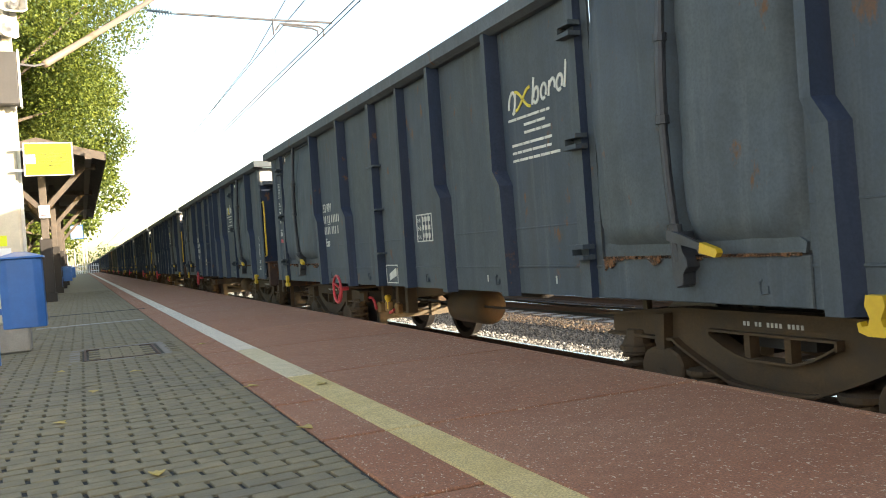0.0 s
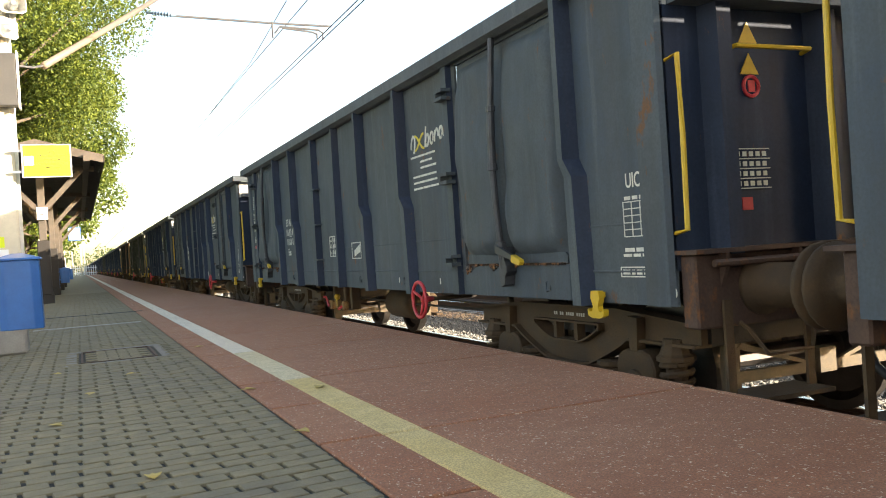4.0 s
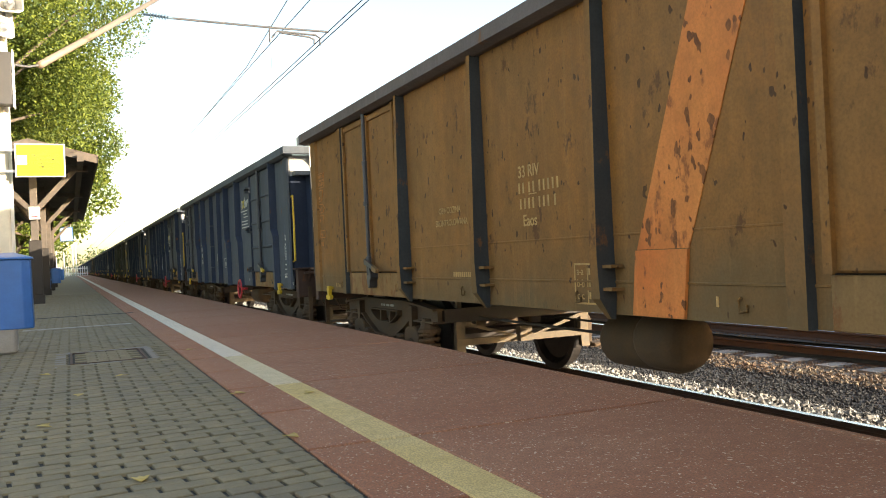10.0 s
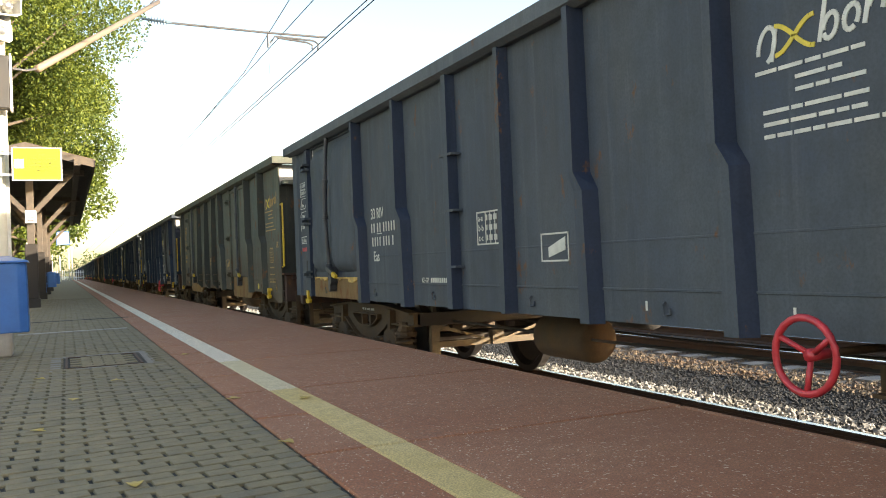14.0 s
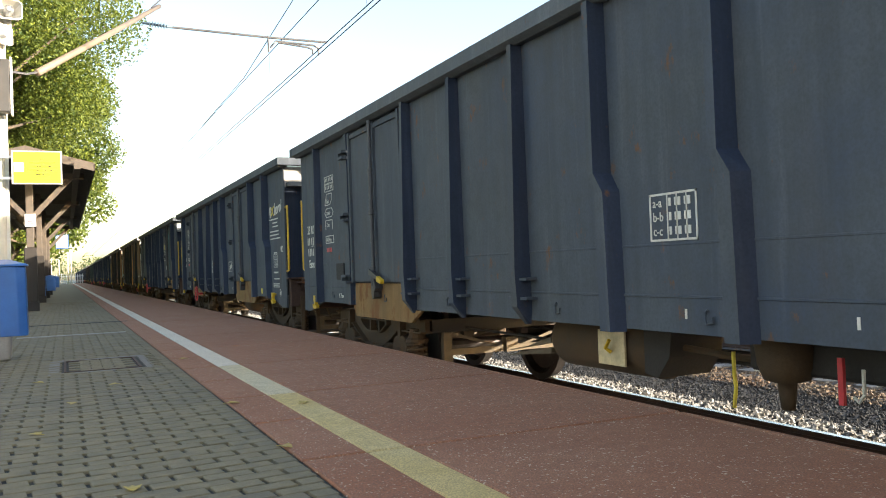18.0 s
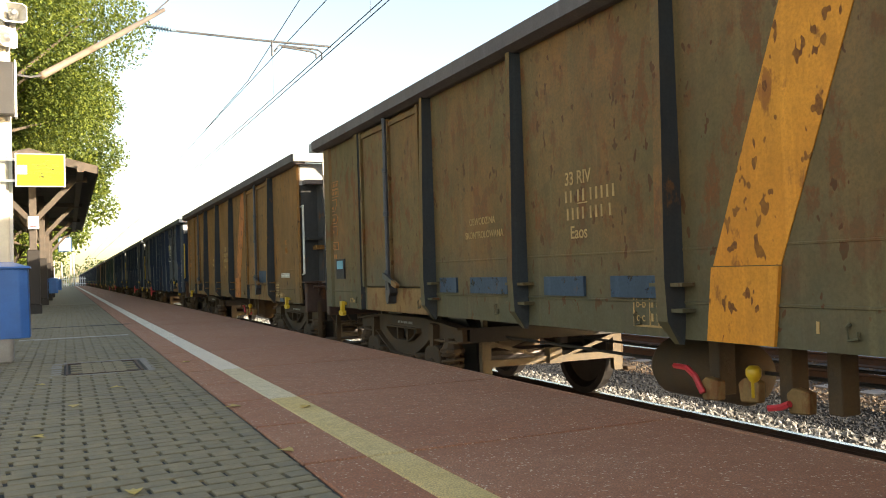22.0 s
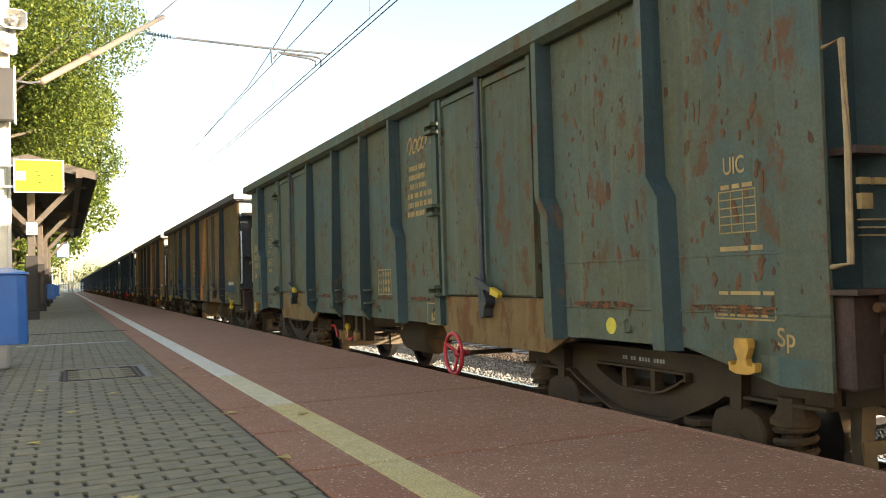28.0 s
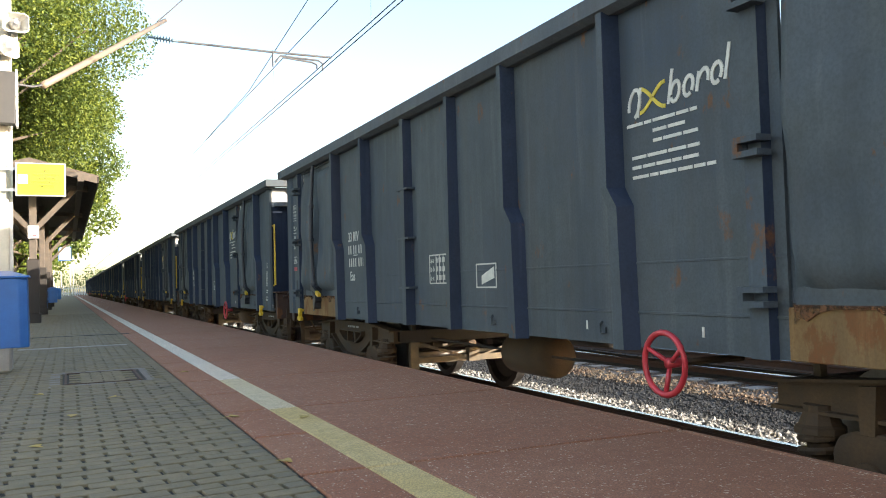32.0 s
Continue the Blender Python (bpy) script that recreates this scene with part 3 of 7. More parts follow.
part("cabinet_rail", bm, PALE_METAL, mast, "pale cabinet edge strip")
bm = bmesh.new()
box(bm, 0.182, 0.21, -0.10, -0.05, 0.9, 4.8)
part("cable_duct", bm, PALE_METAL, mast)
bm = bmesh.new()
prism(bm, [(-0.03, 1.02), (0.05, 1.02), (0.05, 1.12), (-0.03, 1.12)], "y", -0.178, -0.171)
part("warning_plate", bm, SIGN_YELLOW, mast, "small yellow warning plate")
bm = bmesh.new()
box(bm, -0.10, 0.08, -0.185, -0.171, 0.82, 1.0)
part("notice_plate", bm, PAPER, mast)


def loudspeaker(x, y, z, turn):
    sp = thing("loudspeaker", "pale horn loudspeaker on the mast", "loudspeaker", "loudspeakers", (x, y, z))
    sp.rotation_euler = (0, 0, turn)
    bm = bmesh.new()
    prof = [(-0.115, -0.07), (-0.115, 0.07), (-0.075, 0.095), (0.075, 0.095), (0.115, 0.07), (0.115, -0.07), (0.075, -0.095), (-0.075, -0.095)]
    rings = []
    for d, k in ((0.0, 1.0), (0.02, 1.0), (0.14, 0.55), (0.20, 0.42)):
        rings.append([bm.verts.new((p * k, d, q * k)) for p, q in prof])
    inner = [[bm.verts.new((p * k, d, q * k)) for p, q in prof] for d, k in ((0.0, 0.93), (0.12, 0.45))]
    for a, b in list(zip(rings, rings[1:])) + [(inner[1], inner[0]), (inner[0], rings[0])]:
        for i in range(8):
            bm.faces.new((a[i], a[(i + 1) % 8], b[(i + 1) % 8], b[i]))
    bm.faces.new(rings[-1])
    bm.faces.new(inner[1])
    part("horn", bm, PALE_METAL, sp)
    bm = bmesh.new()
    lathe(bm, [(-0.02, 0.02), (0.01, 0.045), (0.12, 0.05)], (0, 0, 0), "y", 12)
    part("driver", bm, GALV, sp)
    bm = bmesh.new()
    box(bm, -0.03, 0.03, 0.12, 0.2, -0.16, 0.02)
    part("bracket", bm, GALV, sp)


loudspeaker(-0.42, 8.86, 3.31, 0.15)
loudspeaker(-0.47, 8.90, 3.08, 0.9)

board = thing("warning_board", "bright yellow warning board in a pale frame on the mast", "sign", at=(-0.22, 8.92, 1.825))
bm = bmesh.new()
box(bm, -0.205, 0.205, -0.006, 0.006, -0.15, 0.15)
part("plate", bm, SIGN_YELLOW, board)
bm = bmesh.new()
for x0, x1, z0, z1 in ((-0.217, 0.217, 0.15, 0.158), (-0.217, 0.217, -0.158, -0.15), (-0.217, -0.205, -0.15, 0.15), (0.205, 0.217, -0.15, 0.15)):
    box(bm, x0, x1, -0.012, 0.012, z0, z1)
part("frame_strip", bm, PALE_METAL, board)
bm = bmesh.new()
box(bm, -0.197, -0.115, -0.009, -0.005, -0.04, 0.045)
part("pictogram_field", bm, PAPER, board)
bm = bmesh.new()
for (a, b), (c, d) in zip([(-0.185, -0.025), (-0.156, 0.03), (-0.127, -0.025), (-0.185, -0.025)], [(-0.156, 0.03), (-0.127, -0.025), (-0.185, -0.025)]):
    tube(bm, [(a, -0.010, b), (c, -0.010, d)], 0.002, 4)
tube(bm, [(-0.154, -0.010, 0.012), (-0.160, -0.010, -0.004), (-0.153, -0.010, -0.004), (-0.158, -0.010, -0.018)], 0.0022, 4)
part("pictogram", bm, INK, board)
for k, text in enumerate(("SIEĆ", "TRAKCYJNA POD", "NAPIĘCIEM", "DOTKNIĘCIE GROZI", "ŚMIERCIĄ")):
    cu = bpy.data.curves.new("board_text", "FONT")
    cu.body, cu.size, cu.extrude, cu.offset, cu.align_x = text, 0.030, 0.0008, 0.0007, "CENTER"
    ob = new("board_text", cu)
    me = bpy.data.meshes.new_from_object(ob)
    bpy.data.objects.remove(ob)
    me.transform(Matrix(((1, 0, 0, 0), (0, 0, -1, 0), (0, 1, 0, 0), (0, 0, 0, 1))))
    me.materials.append(INK)
    ob = part("text_line", me, None, board)
    ob.location = (0.045, -0.0075, 0.072 - 0.036 * k)
bm = bmesh.new()
box(bm, -0.02, 0.11, -0.008, -0.005, -0.083, -0.080)
part("underline", bm, INK, board)
bm = bmesh.new()
for z in (-0.1, 0.1):
    box(bm, -0.30, -0.05, 0.007, 0.03, z - 0.012, z + 0.012)
part("board_bracket", bm, GALV, board)


def litter_bin(x, y, name="litter_bin"):
    lb = thing(name, "blue steel litter bin with a hipped lid on a post", "bin", "litter bins", (x, y, 0))
    bm = bmesh.new()
    prism(bm, [(-0.165, -0.12), (-0.10, -0.15), (0.10, -0.15), (0.165, -0.12), (0.165, 0.12), (0.10, 0.15), (-0.10, 0.15), (-0.165, 0.12)], "z", 0.30, 0.875)
    for v in bm.verts:
        if v.co.z < 0.4:
            v.co.x += 0.012
    bevelled(bm, 0.006)
    part("bin_body", bm, BIN_BLUE, lb)
    bm = bmesh.new()
    lo = [bm.verts.new(p) for p in ((-0.185, -0.165, 0.878), (0.185, -0.165, 0.878), (0.185, 0.165, 0.878), (-0.185, 0.165, 0.878))]
    mid = [bm.verts.new(p) for p in ((-0.18, -0.16, 0.893), (0.18, -0.16, 0.893), (0.18, 0.16, 0.893), (-0.18, 0.16, 0.893))]
    hi = [bm.verts.new(p) for p in ((-0.04, -0.03, 0.935), (0.04, -0.03, 0.935), (0.04, 0.03, 0.935), (-0.04, 0.03, 0.935))]
    bm.faces.new(lo[::-1])
    bm.faces.new(hi)
    for a, b in ((lo, mid), (mid, hi)):
        for i in range(4):
            bm.faces.new((a[i], a[(i + 1) % 4], b[(i + 1) % 4], b[i]))
    part("lid", bm, BIN_BLUE, lb)
    bm = bmesh.new()
    box(bm, -0.235, -0.195, -0.03, 0.01, 0.0, 0.9)
    part("post", bm, BIN_BLUE, lb)
    bm = bmesh.new()
    for z in (0.42, 0.76):
        box(bm, -0.2, -0.15, -0.04, 0.02, z, z + 0.05)
    part("clamp", bm, BIN_BLUE, lb)
    return lb


first_bin = litter_bin(-0.47, 7.95)
for x, y in ((-0.55, 38.0), (-0.5, 52.0)):
    copy_thing(first_bin, Matrix.Translation((x, y, 0)))

# ---- overhead line ----
arm = thing("bracket_arm", "slanting pale bracket tube from the mast to the overhead line", "bracket", at=(0, 0, 0))
bm = bmesh.new()
tube(bm, [(-0.20, 9.34, 2.83), (0.6, 12.1, 4.0), (1.65, 15.7, 5.55)], 0.038, 10)
part("arm_tube", bm, TUBE_PAINT, arm, smooth=True)
bm = bmesh.new()
tube(bm, [(-0.50, 9.2, 2.80), (-0.30, 9.3, 2.80), (-0.19, 9.36, 2.84)], 0.012, 6)
part("arm_clamp", bm, WIRE, arm)
bm = bmesh.new()
tube(bm, [(1.45, 15.0, 5.3), (2.1, 15.7, 6.1), (3.4, 15.7, 8.2)], 0.014, 6)
part("stay_rod", bm, WIRE, arm)

steady = thing("overhead_support", "horizontal stay with insulator and two bent steady arms", "overhead line")
bm = bmesh.new()
for k in range(7):
    lathe(bm, [(-0.012, 0.02), (0, 0.065 if k not in (0, 6) else 0.045), (0.012, 0.02)], (1.47 + 0.05 * k, 15.7, 5.22 - 0.004 * k), "x", 12)
tube(bm, [(1.35, 15.7, 5.23), (1.86, 15.7, 5.19)], 0.022, 6)
part("insulator", bm, PORCELAIN, steady, "ribbed blue-grey insulator", smooth=True)
for name, points, r in (("stay_tube", [(1.82, 15.7, 5.19), (3.58, 15.7, 5.14), (4.72, 15.7, 5.13)], 0.02), ("drop_rod", [(3.58, 15.7, 5.17), (3.58, 15.7, 4.86)], 0.016),
                        ("steady_arm", [(3.62, 15.7, 4.95), (3.72, 15.7, 5.08), (4.46, 15.7, 5.05), (4.54, 15.7, 5.00), (4.54, 15.7, 4.86)], 0.018),
                        ("steady_arm", [(3.74, 15.6, 5.03), (4.30, 15.6, 4.98), (4.40, 15.6, 4.94), (4.40, 15.6, 4.86)], 0.018)):
    bm = bmesh.new()
    tube(bm, points, r, 6)
    part(name, bm, WIRE, steady)


def wire(name, pts, r, label):
    bm = bmesh.new()
    tube(bm, pts, r, 5)
    return lone(name, bm, WIRE, label, "wire", "overhead wires")


wire("contact_wire", [(4.40, -20, 4.86), (4.42, 15.7, 4.86), (4.44, 300, 4.86)], 0.010, "taut dark contact wire above the track")
wire("contact_wire", [(4.52, -20, 4.86), (4.52, 15.7, 4.86), (4.52, 300, 4.86)], 0.010, "taut dark contact wire above the track")
wire("catenary_wire", [(4.46, -20, 5.95), (4.46, 8, 5.84), (4.46, 14.4, 5.80), (4.46, 22.5, 5.84), (4.46, 45, 5.88), (4.46, 300, 5.85)], 0.010, "taut auxiliary catenary wire above the track")
wire("catenary_wire", [(4.2, -2, 8.2), (4.40, 16.1, 6.37), (4.44, 19.3, 6.16), (4.46, 22.5, 5.92), (4.46, 30, 5.87)], 0.010, "catenary wire running down from its support")
for y in (8.0, 12.6, 19.5, 26, 33, 41):
    wire("dropper", [(4.46, y, 4.86), (4.46, y, 5.86)], 0.004, "thin upright dropper wire")

# unseen plain wall behind the viewer, added to block and bounce light
bm = bmesh.new()
box(bm, -7.6, -7.2, -60, 3, -0.1, 8.5)
LIGHT_BLOCK = plain("grey_station_render", (0.27, 0.31, 0.36), 0.9, 0.0, 0.2, 1.5, 40, 0.3)
lone("station_wall", bm, LIGHT_BLOCK, "unseen plain grey wall added to block and bounce light", "wall", kind="structure")

# ---- platform canopy ----
canopy = thing("platform_canopy", "timber platform canopy with dark boarding and brown eaves on posts", "canopy", at=(0, 0, 0))
CX, CY0, CY1 = -0.76, 21.3, 47.0
bm = bmesh.new()
for s in (-1, 1):
    e, z = 1.42, 3.34
    prism(bm, [(CX, 3.72), (CX + s * e, z), (CX + s * e, z + 0.05), (CX, 3.77)], "y", CY0, CY1)
part("roof_boarding", bm, DARK_WOOD, canopy, "dark boarded soffit")
bm = bmesh.new()
for s in (-1, 1):
    e, z = 1.45, 3.395
    prism(bm, [(CX, 3.775), (CX + s * e, z), (CX + s * e, z + 0.03), (CX, 3.80)], "y", CY0 - 0.05, CY1)
part("roof_sheet", bm, ROOF_TIN, canopy, "brown sheet roofing")
for s in (-1, 1):
    bm = bmesh.new()
    prism(bm, [(CX, 3.60), (CX + s * 1.42, 3.24), (CX + s * 1.42, 3.42), (CX, 3.80)], "y", CY0 - 0.09, CY0 - 0.055)
    part("bargeboard", bm, BROWN_WOOD, canopy)
    bm = bmesh.new()
    box(bm, *sorted((CX + s * 1.42, CX + s * 1.46)), CY0, CY1, 3.26, 3.40)
    part("eaves_board", bm, DARK_WOOD, canopy)
    bm = bmesh.new()
    box(bm, *sorted((CX + s * 1.0, CX + s * 1.14)), CY0 - 0.25, CY1, 3.26, 3.42)
    part("purlin", bm, BROWN_WOOD, canopy)
for y in (23.0, 31.0, 38.5, 46.0):
    bm = bmesh.new()
    box(bm, CX - 0.17, CX + 0.17, y - 0.17, y + 0.17, 0, 0.22)
    part("post_foot", bm, DARK_WOOD, canopy)
    bm = bmesh.new()
    box(bm, CX - 0.14, CX + 0.14, y - 0.14, y + 0.14, 0.22, 1.55)
    bevelled(bm, 0.015)
    part("post_casing", bm, DARK_WOOD, canopy)
    bm = bmesh.new()
    box(bm, CX - 0.085, CX + 0.085, y - 0.085, y + 0.085, 1.55, 3.6)
    bevelled(bm, 0.01)
    part("post", bm, BROWN_WOOD, canopy)
    for s in (-1, 1):
        bm = bmesh.new()
        prism(bm, [(CX + s * 0.08, 2.22), (CX + s * 0.08, 2.40), (CX + s * 0.92, 3.34), (CX + s * 1.02, 3.26)], "y", y - 0.05, y + 0.05)
        part("brace", bm, BROWN_WOOD, canopy)
        bm = bmesh.new()
        prism(bm, [(CX, 3.28), (CX + s * 1.25, 3.22), (CX + s * 1.25, 3.36), (CX, 3.42)], "y", y - 0.06, y + 0.06)
        part("tie_beam", bm, BROWN_WOOD, canopy)
bm = bmesh.new()
box(bm, CX - 0.10, CX + 0.14, 22.80, 22.83, 2.06, 2.36)
plate = thing("notice_plate", "small white notice plate with red lines on the canopy post", "sign")
part("plate", bm, PAPER, plate)
for z in (2.11, 2.17):
    bm = bmesh.new()
    box(bm, CX - 0.06, CX + 0.10, 22.794, 22.801, z, z + 0.025)
    part("red_line", bm, RED, plate)

info = thing("hanging_board", "white board in a blue frame hanging below the canopy", "sign", at=(-0.10, 46.5, 2.62))
bm = bmesh.new()
box(bm, -0.26, 0.26, -0.05, 0.05, -0.3, 0.3)
part("board_face", bm, PAPER, info)
bm = bmesh.new()
for x0, x1, z0, z1 in ((-0.30, 0.30, 0.3, 0.345), (-0.30, 0.30, -0.345, -0.3), (-0.30, -0.26, -0.3, 0.3), (0.26, 0.30, -0.3, 0.3)):
    box(bm, x0, x1, -0.06, 0.06, z0, z1)
part("board_rim", bm, BIN_BLUE, info)
bm = bmesh.new()
for x in (-0.2, 0.2):
    box(bm, x - 0.015, x + 0.015, -0.015, 0.015, 0.34, 0.75)
part("hanger", bm, GALV, info)

# ---- fence and poles at the far end of the platform ----
fence = thing("fence", "white slatted fence across the end of the platform", "fence")
for k in range(26):
    bm = bmesh.new()
    x = -6.0 + k * 0.34
    box(bm, x - 0.05, x + 0.05, 149.0, 149.06, -0.1, 1.5)
    part("slat", bm, PAPER, fence)
for k in range(2):
    bm = bmesh.new()
    box(bm, -6.1, 2.7, 149.06, 149.12, 0.3 + k * 0.8, 0.4 + k * 0.8)
    part("fence_rail", bm, PAPER, fence)
for x, y, hgt in ((-1.6, 95, 5.2), (-0.7, 120, 6.0), (0.4, 135, 5.5), (-2.6, 70, 5.0), (0.9, 146, 5.0), (-1.9, 143, 7.0)):
    lp = thing("lamp_pole", "pale platform lamp pole", "lamp pole", "lamp poles", (x, y, 0))
    bm = bmesh.new()
    tube(bm, [(0, 0, 0), (0, 0, hgt)], 0.09, 8, r_end=0.06)
    part("pole", bm, PALE_METAL, lp, smooth=True)
    bm = bmesh.new()
    box(bm, -0.25, 0.45, -0.1, 0.1, hgt, hgt + 0.1)
    part("lamp_head", bm, PALE_METAL, lp)


# ---- trees ----
def leaves(bm_data, centre, radii, n, size, rnd, hollow=0.45):
    verts, faces = bm_data
    blobs = []
    for _ in range(26):
        d = Vector((rnd.gauss(0, 1), rnd.gauss(0, 1), rnd.gauss(0, 1))).normalized()
        k = rnd.uniform(hollow, 0.9)
        blobs.append((Vector((d.x * radii[0], d.y * radii[1], d.z * radii[2])) * k, rnd.uniform(0.22, 0.42) * radii[0]))
    for _ in range(n):
        c, r = rnd.choice(blobs)
        d = Vector((rnd.gauss(0, 1), rnd.gauss(0, 1), rnd.gauss(0, 1))).normalized()
        p = Vector(centre) + c + d * r * rnd.random() ** 0.4
        q = Euler((rnd.uniform(-1.2, 1.2), rnd.uniform(-1.2, 1.2), rnd.random() * 6.28)).to_matrix()
        s = size * rnd.uniform(0.6, 1.25)
        i = len(verts)
        for v in ((-0.5, 0, 0), (0, -0.32, 0.08), (0.5, 0, 0), (0, 0.32, 0.08)):
            verts.append(p + q @ (Vector(v) * s))
        faces.append((i, i + 1, i + 2, i + 3))
    return blobs


def tree(name, at, height, crown, radii, n, size, seed, label, material):
    rnd = random.Random(seed)
    tr = thing(name, label, "tree", "trees beside the platform", at)
    data = ([], [])
    blobs = leaves(data, crown, radii, n, size, rnd)
    bm = bmesh.new()
    fork = Vector((crown[0] * 0.4, crown[1] * 0.4, max(2.5, crown[2] - radii[2] * 0.7)))
    tube(bm, [(0, 0, -0.7), (0.05, 0, 1.2), fork, Vector(crown)], 0.32, 9, r_end=0.10)
    part("trunk", bm, BARK, tr, smooth=True)
    for c, r in blobs[:14 if n > 15000 else 4]:
        bm = bmesh.new()
        tip = Vector(crown) + c
        tube(bm, [fork, (fork + tip) / 2 + Vector((0, 0, -0.3)), tip], 0.11, 5, r_end=0.02)
        part("limb", bm, BARK, tr, smooth=True)
    me = bpy.data.meshes.new("crown")
    me.from_pydata(data[0], [], data[1])
    me.materials.append(material)
    part("crown", me, None, tr)
    return tr


TREES = [((-4.6, 27, 0), (2.2, 2.0, 8.2), (4.5, 5.0, 4.4), 75000, 0.115, 1), ((-4.4, 33, 0), (2.4, 2.0, 9.5), (4.6, 5.0, 5.0), 65000, 0.13, 2), ((-4.2, 44, 0), (2.6, 2, 7.5), (4.4, 5.5, 5.0), 34000, 0.17, 3),
         ((-4.6, 60, 0), (2.6, 2, 7.0), (4.6, 6, 5.0), 16000, 0.30, 4), ((-5.0, 82, 0), (2.5, 2, 6.5), (4.6, 6, 5.0), 12000, 0.36, 5), ((-8.5, 24, 0), (1.0, 0, 8.0), (5.0, 5, 5.0), 16000, 0.24, 6),
         # farther trees added to keep skylight from the left off distant wagons
         ((-9.5, 38, 0), (0.6, 0, 7.5), (5.0, 6, 6.0), 12000, 0.36, 7), ((-9.5, 52, 0), (0.6, 0, 7.5), (5.0, 7, 6.0), 10000, 0.42, 8), ((-9.5, 70, 0), (0.6, 0, 7.5), (5.0, 8, 6.0), 10000, 0.46, 9),
         ((-6.5, 105, 0), (1.6, 0, 6.5), (4.6, 8, 5.5), 9000, 0.46, 10), ((-7.0, 130, 0), (1.6, 0, 6.5), (4.6, 8, 5.5), 8000, 0.5, 11)]
# a mostly unseen row behind them, added only to block that skylight
TREES += [((-8.8, 36 + 9 * k, 0), (0.2, 0, 8.0), (4.2, 6.0, 7.0), 7000, 0.60, 20 + k) for k in range(13)]
for at, crown, radii, n, size, seed in TREES:
    tree("tree", at, 12, crown, radii, n, size, seed, "leafy deciduous tree with sunlit yellow-green crown", LEAF)

rnd = random.Random(17)
verts, faces = [], []
for k in range(24):
    leaves((verts, faces), (-3.6 - rnd.random() * 2, 20 + k * 2.6, 1.1), (0.9, 1.5, 1.1), 500, 0.15, rnd)
me = bpy.data.meshes.new("hedge")
me.from_pydata(verts, [], faces)
me.materials.append(LEAF)
tagged(new("hedge", me), "dense sunlit green bushes behind the platform", "bushes", kind="stuff")
verts, faces = [], []
for k in range(70):
    leaves((verts, faces), (-120 + k * 6 + rnd.uniform(-3, 3), 420 + rnd.uniform(-30, 30), 4 + rnd.random() * 3), (5, 5, 5), 220, 1.1, rnd)
for k in range(30):
    leaves((verts, faces), (22 + rnd.uniform(-4, 6), 25 + k * 14, 2.0), (4, 6, 2.6), 240, 0.8, rnd)
me = bpy.data.meshes.new("far_woods")
me.from_pydata(verts, [], faces)
me.materials.append(LEAF_FAR)
tagged(new("far_woods", me), "distant green woods along the line", "woods", kind="stuff")
# ---- the train: bogie open wagons ----
# Wagon space: x across (the platform side is -x), y along (+y is the tail end), z above the rail.
WALL, RIM, SILL, TOP = 1.38, 1.50, 0.95, 3.09
MID = 6.17                      # the wagon's middle, in metres from the tail-end mark
U = lambda u: MID - u           # u: metres from the tail-end mark


# metres by which a wagon is shifted to fit the camera's view
SHIFT = {22: 0.10}
TYPES = {
    # posts: (u, kind); doors: (u0, u1)
    "kinked": dict(posts=[(0.62, "hinge"), (2.52, "knee"), (3.65, "knee"), (4.87, "step"), (5.93, "plain"), (6.98, "knee"), (8.30, "knee"), (9.46, "hinge"), (11.42, "knee")],
                   doors=[(0.76, 2.40), (9.60, 11.30)]),
    "kinked_late": dict(posts=[(0.63, "hinge"), (2.81, "knee"), (4.13, "knee"), (5.33, "step"), (6.30, "plain"), (7.32, "knee"), (8.62, "knee"), (9.74, "hinge"), (11.76, "knee")],
                        doors=[(0.76, 2.69), (9.88, 11.62)]),
    "kinked_mixed": dict(posts=[(0.63, "hinge"), (2.81, "knee"), (4.13, "knee"), (5.30, "step"), (6.22, "plain"), (7.12, "knee"), (8.30, "knee"), (9.46, "hinge"), (11.42, "knee")],
                         doors=[(0.76, 2.69), (9.60, 11.30)]),
    "even_long": dict(posts=[(0.78, "plain"), (2.06, "hinge"), (3.98, "taper"), (5.08, "taper"), (6.18, "taper"), (7.20, "knee"), (8.28, "knee"), (9.50, "hinge"), (11.40, "knee")],
                      doors=[(2.20, 3.86), (9.64, 11.28)]),
    "straight": dict(posts=[(1.50, "hinge"), (3.55, "taper"), (5.24, "taper"), (6.96, "taper"), (8.48, "hinge"), (10.62, "taper")],
                     doors=[(1.66, 3.42), (8.64, 10.50)]),
    "even": dict(posts=[(0.78, "plain"), (2.06, "hinge"), (3.98, "taper"), (5.18, "taper"), (6.26, "taper"), (7.24, "knee"), (8.25, "hinge"), (10.15, "knee"), (11.32, "knee")],
                 doors=[(2.20, 3.86), (8.39, 10.03)]),
}


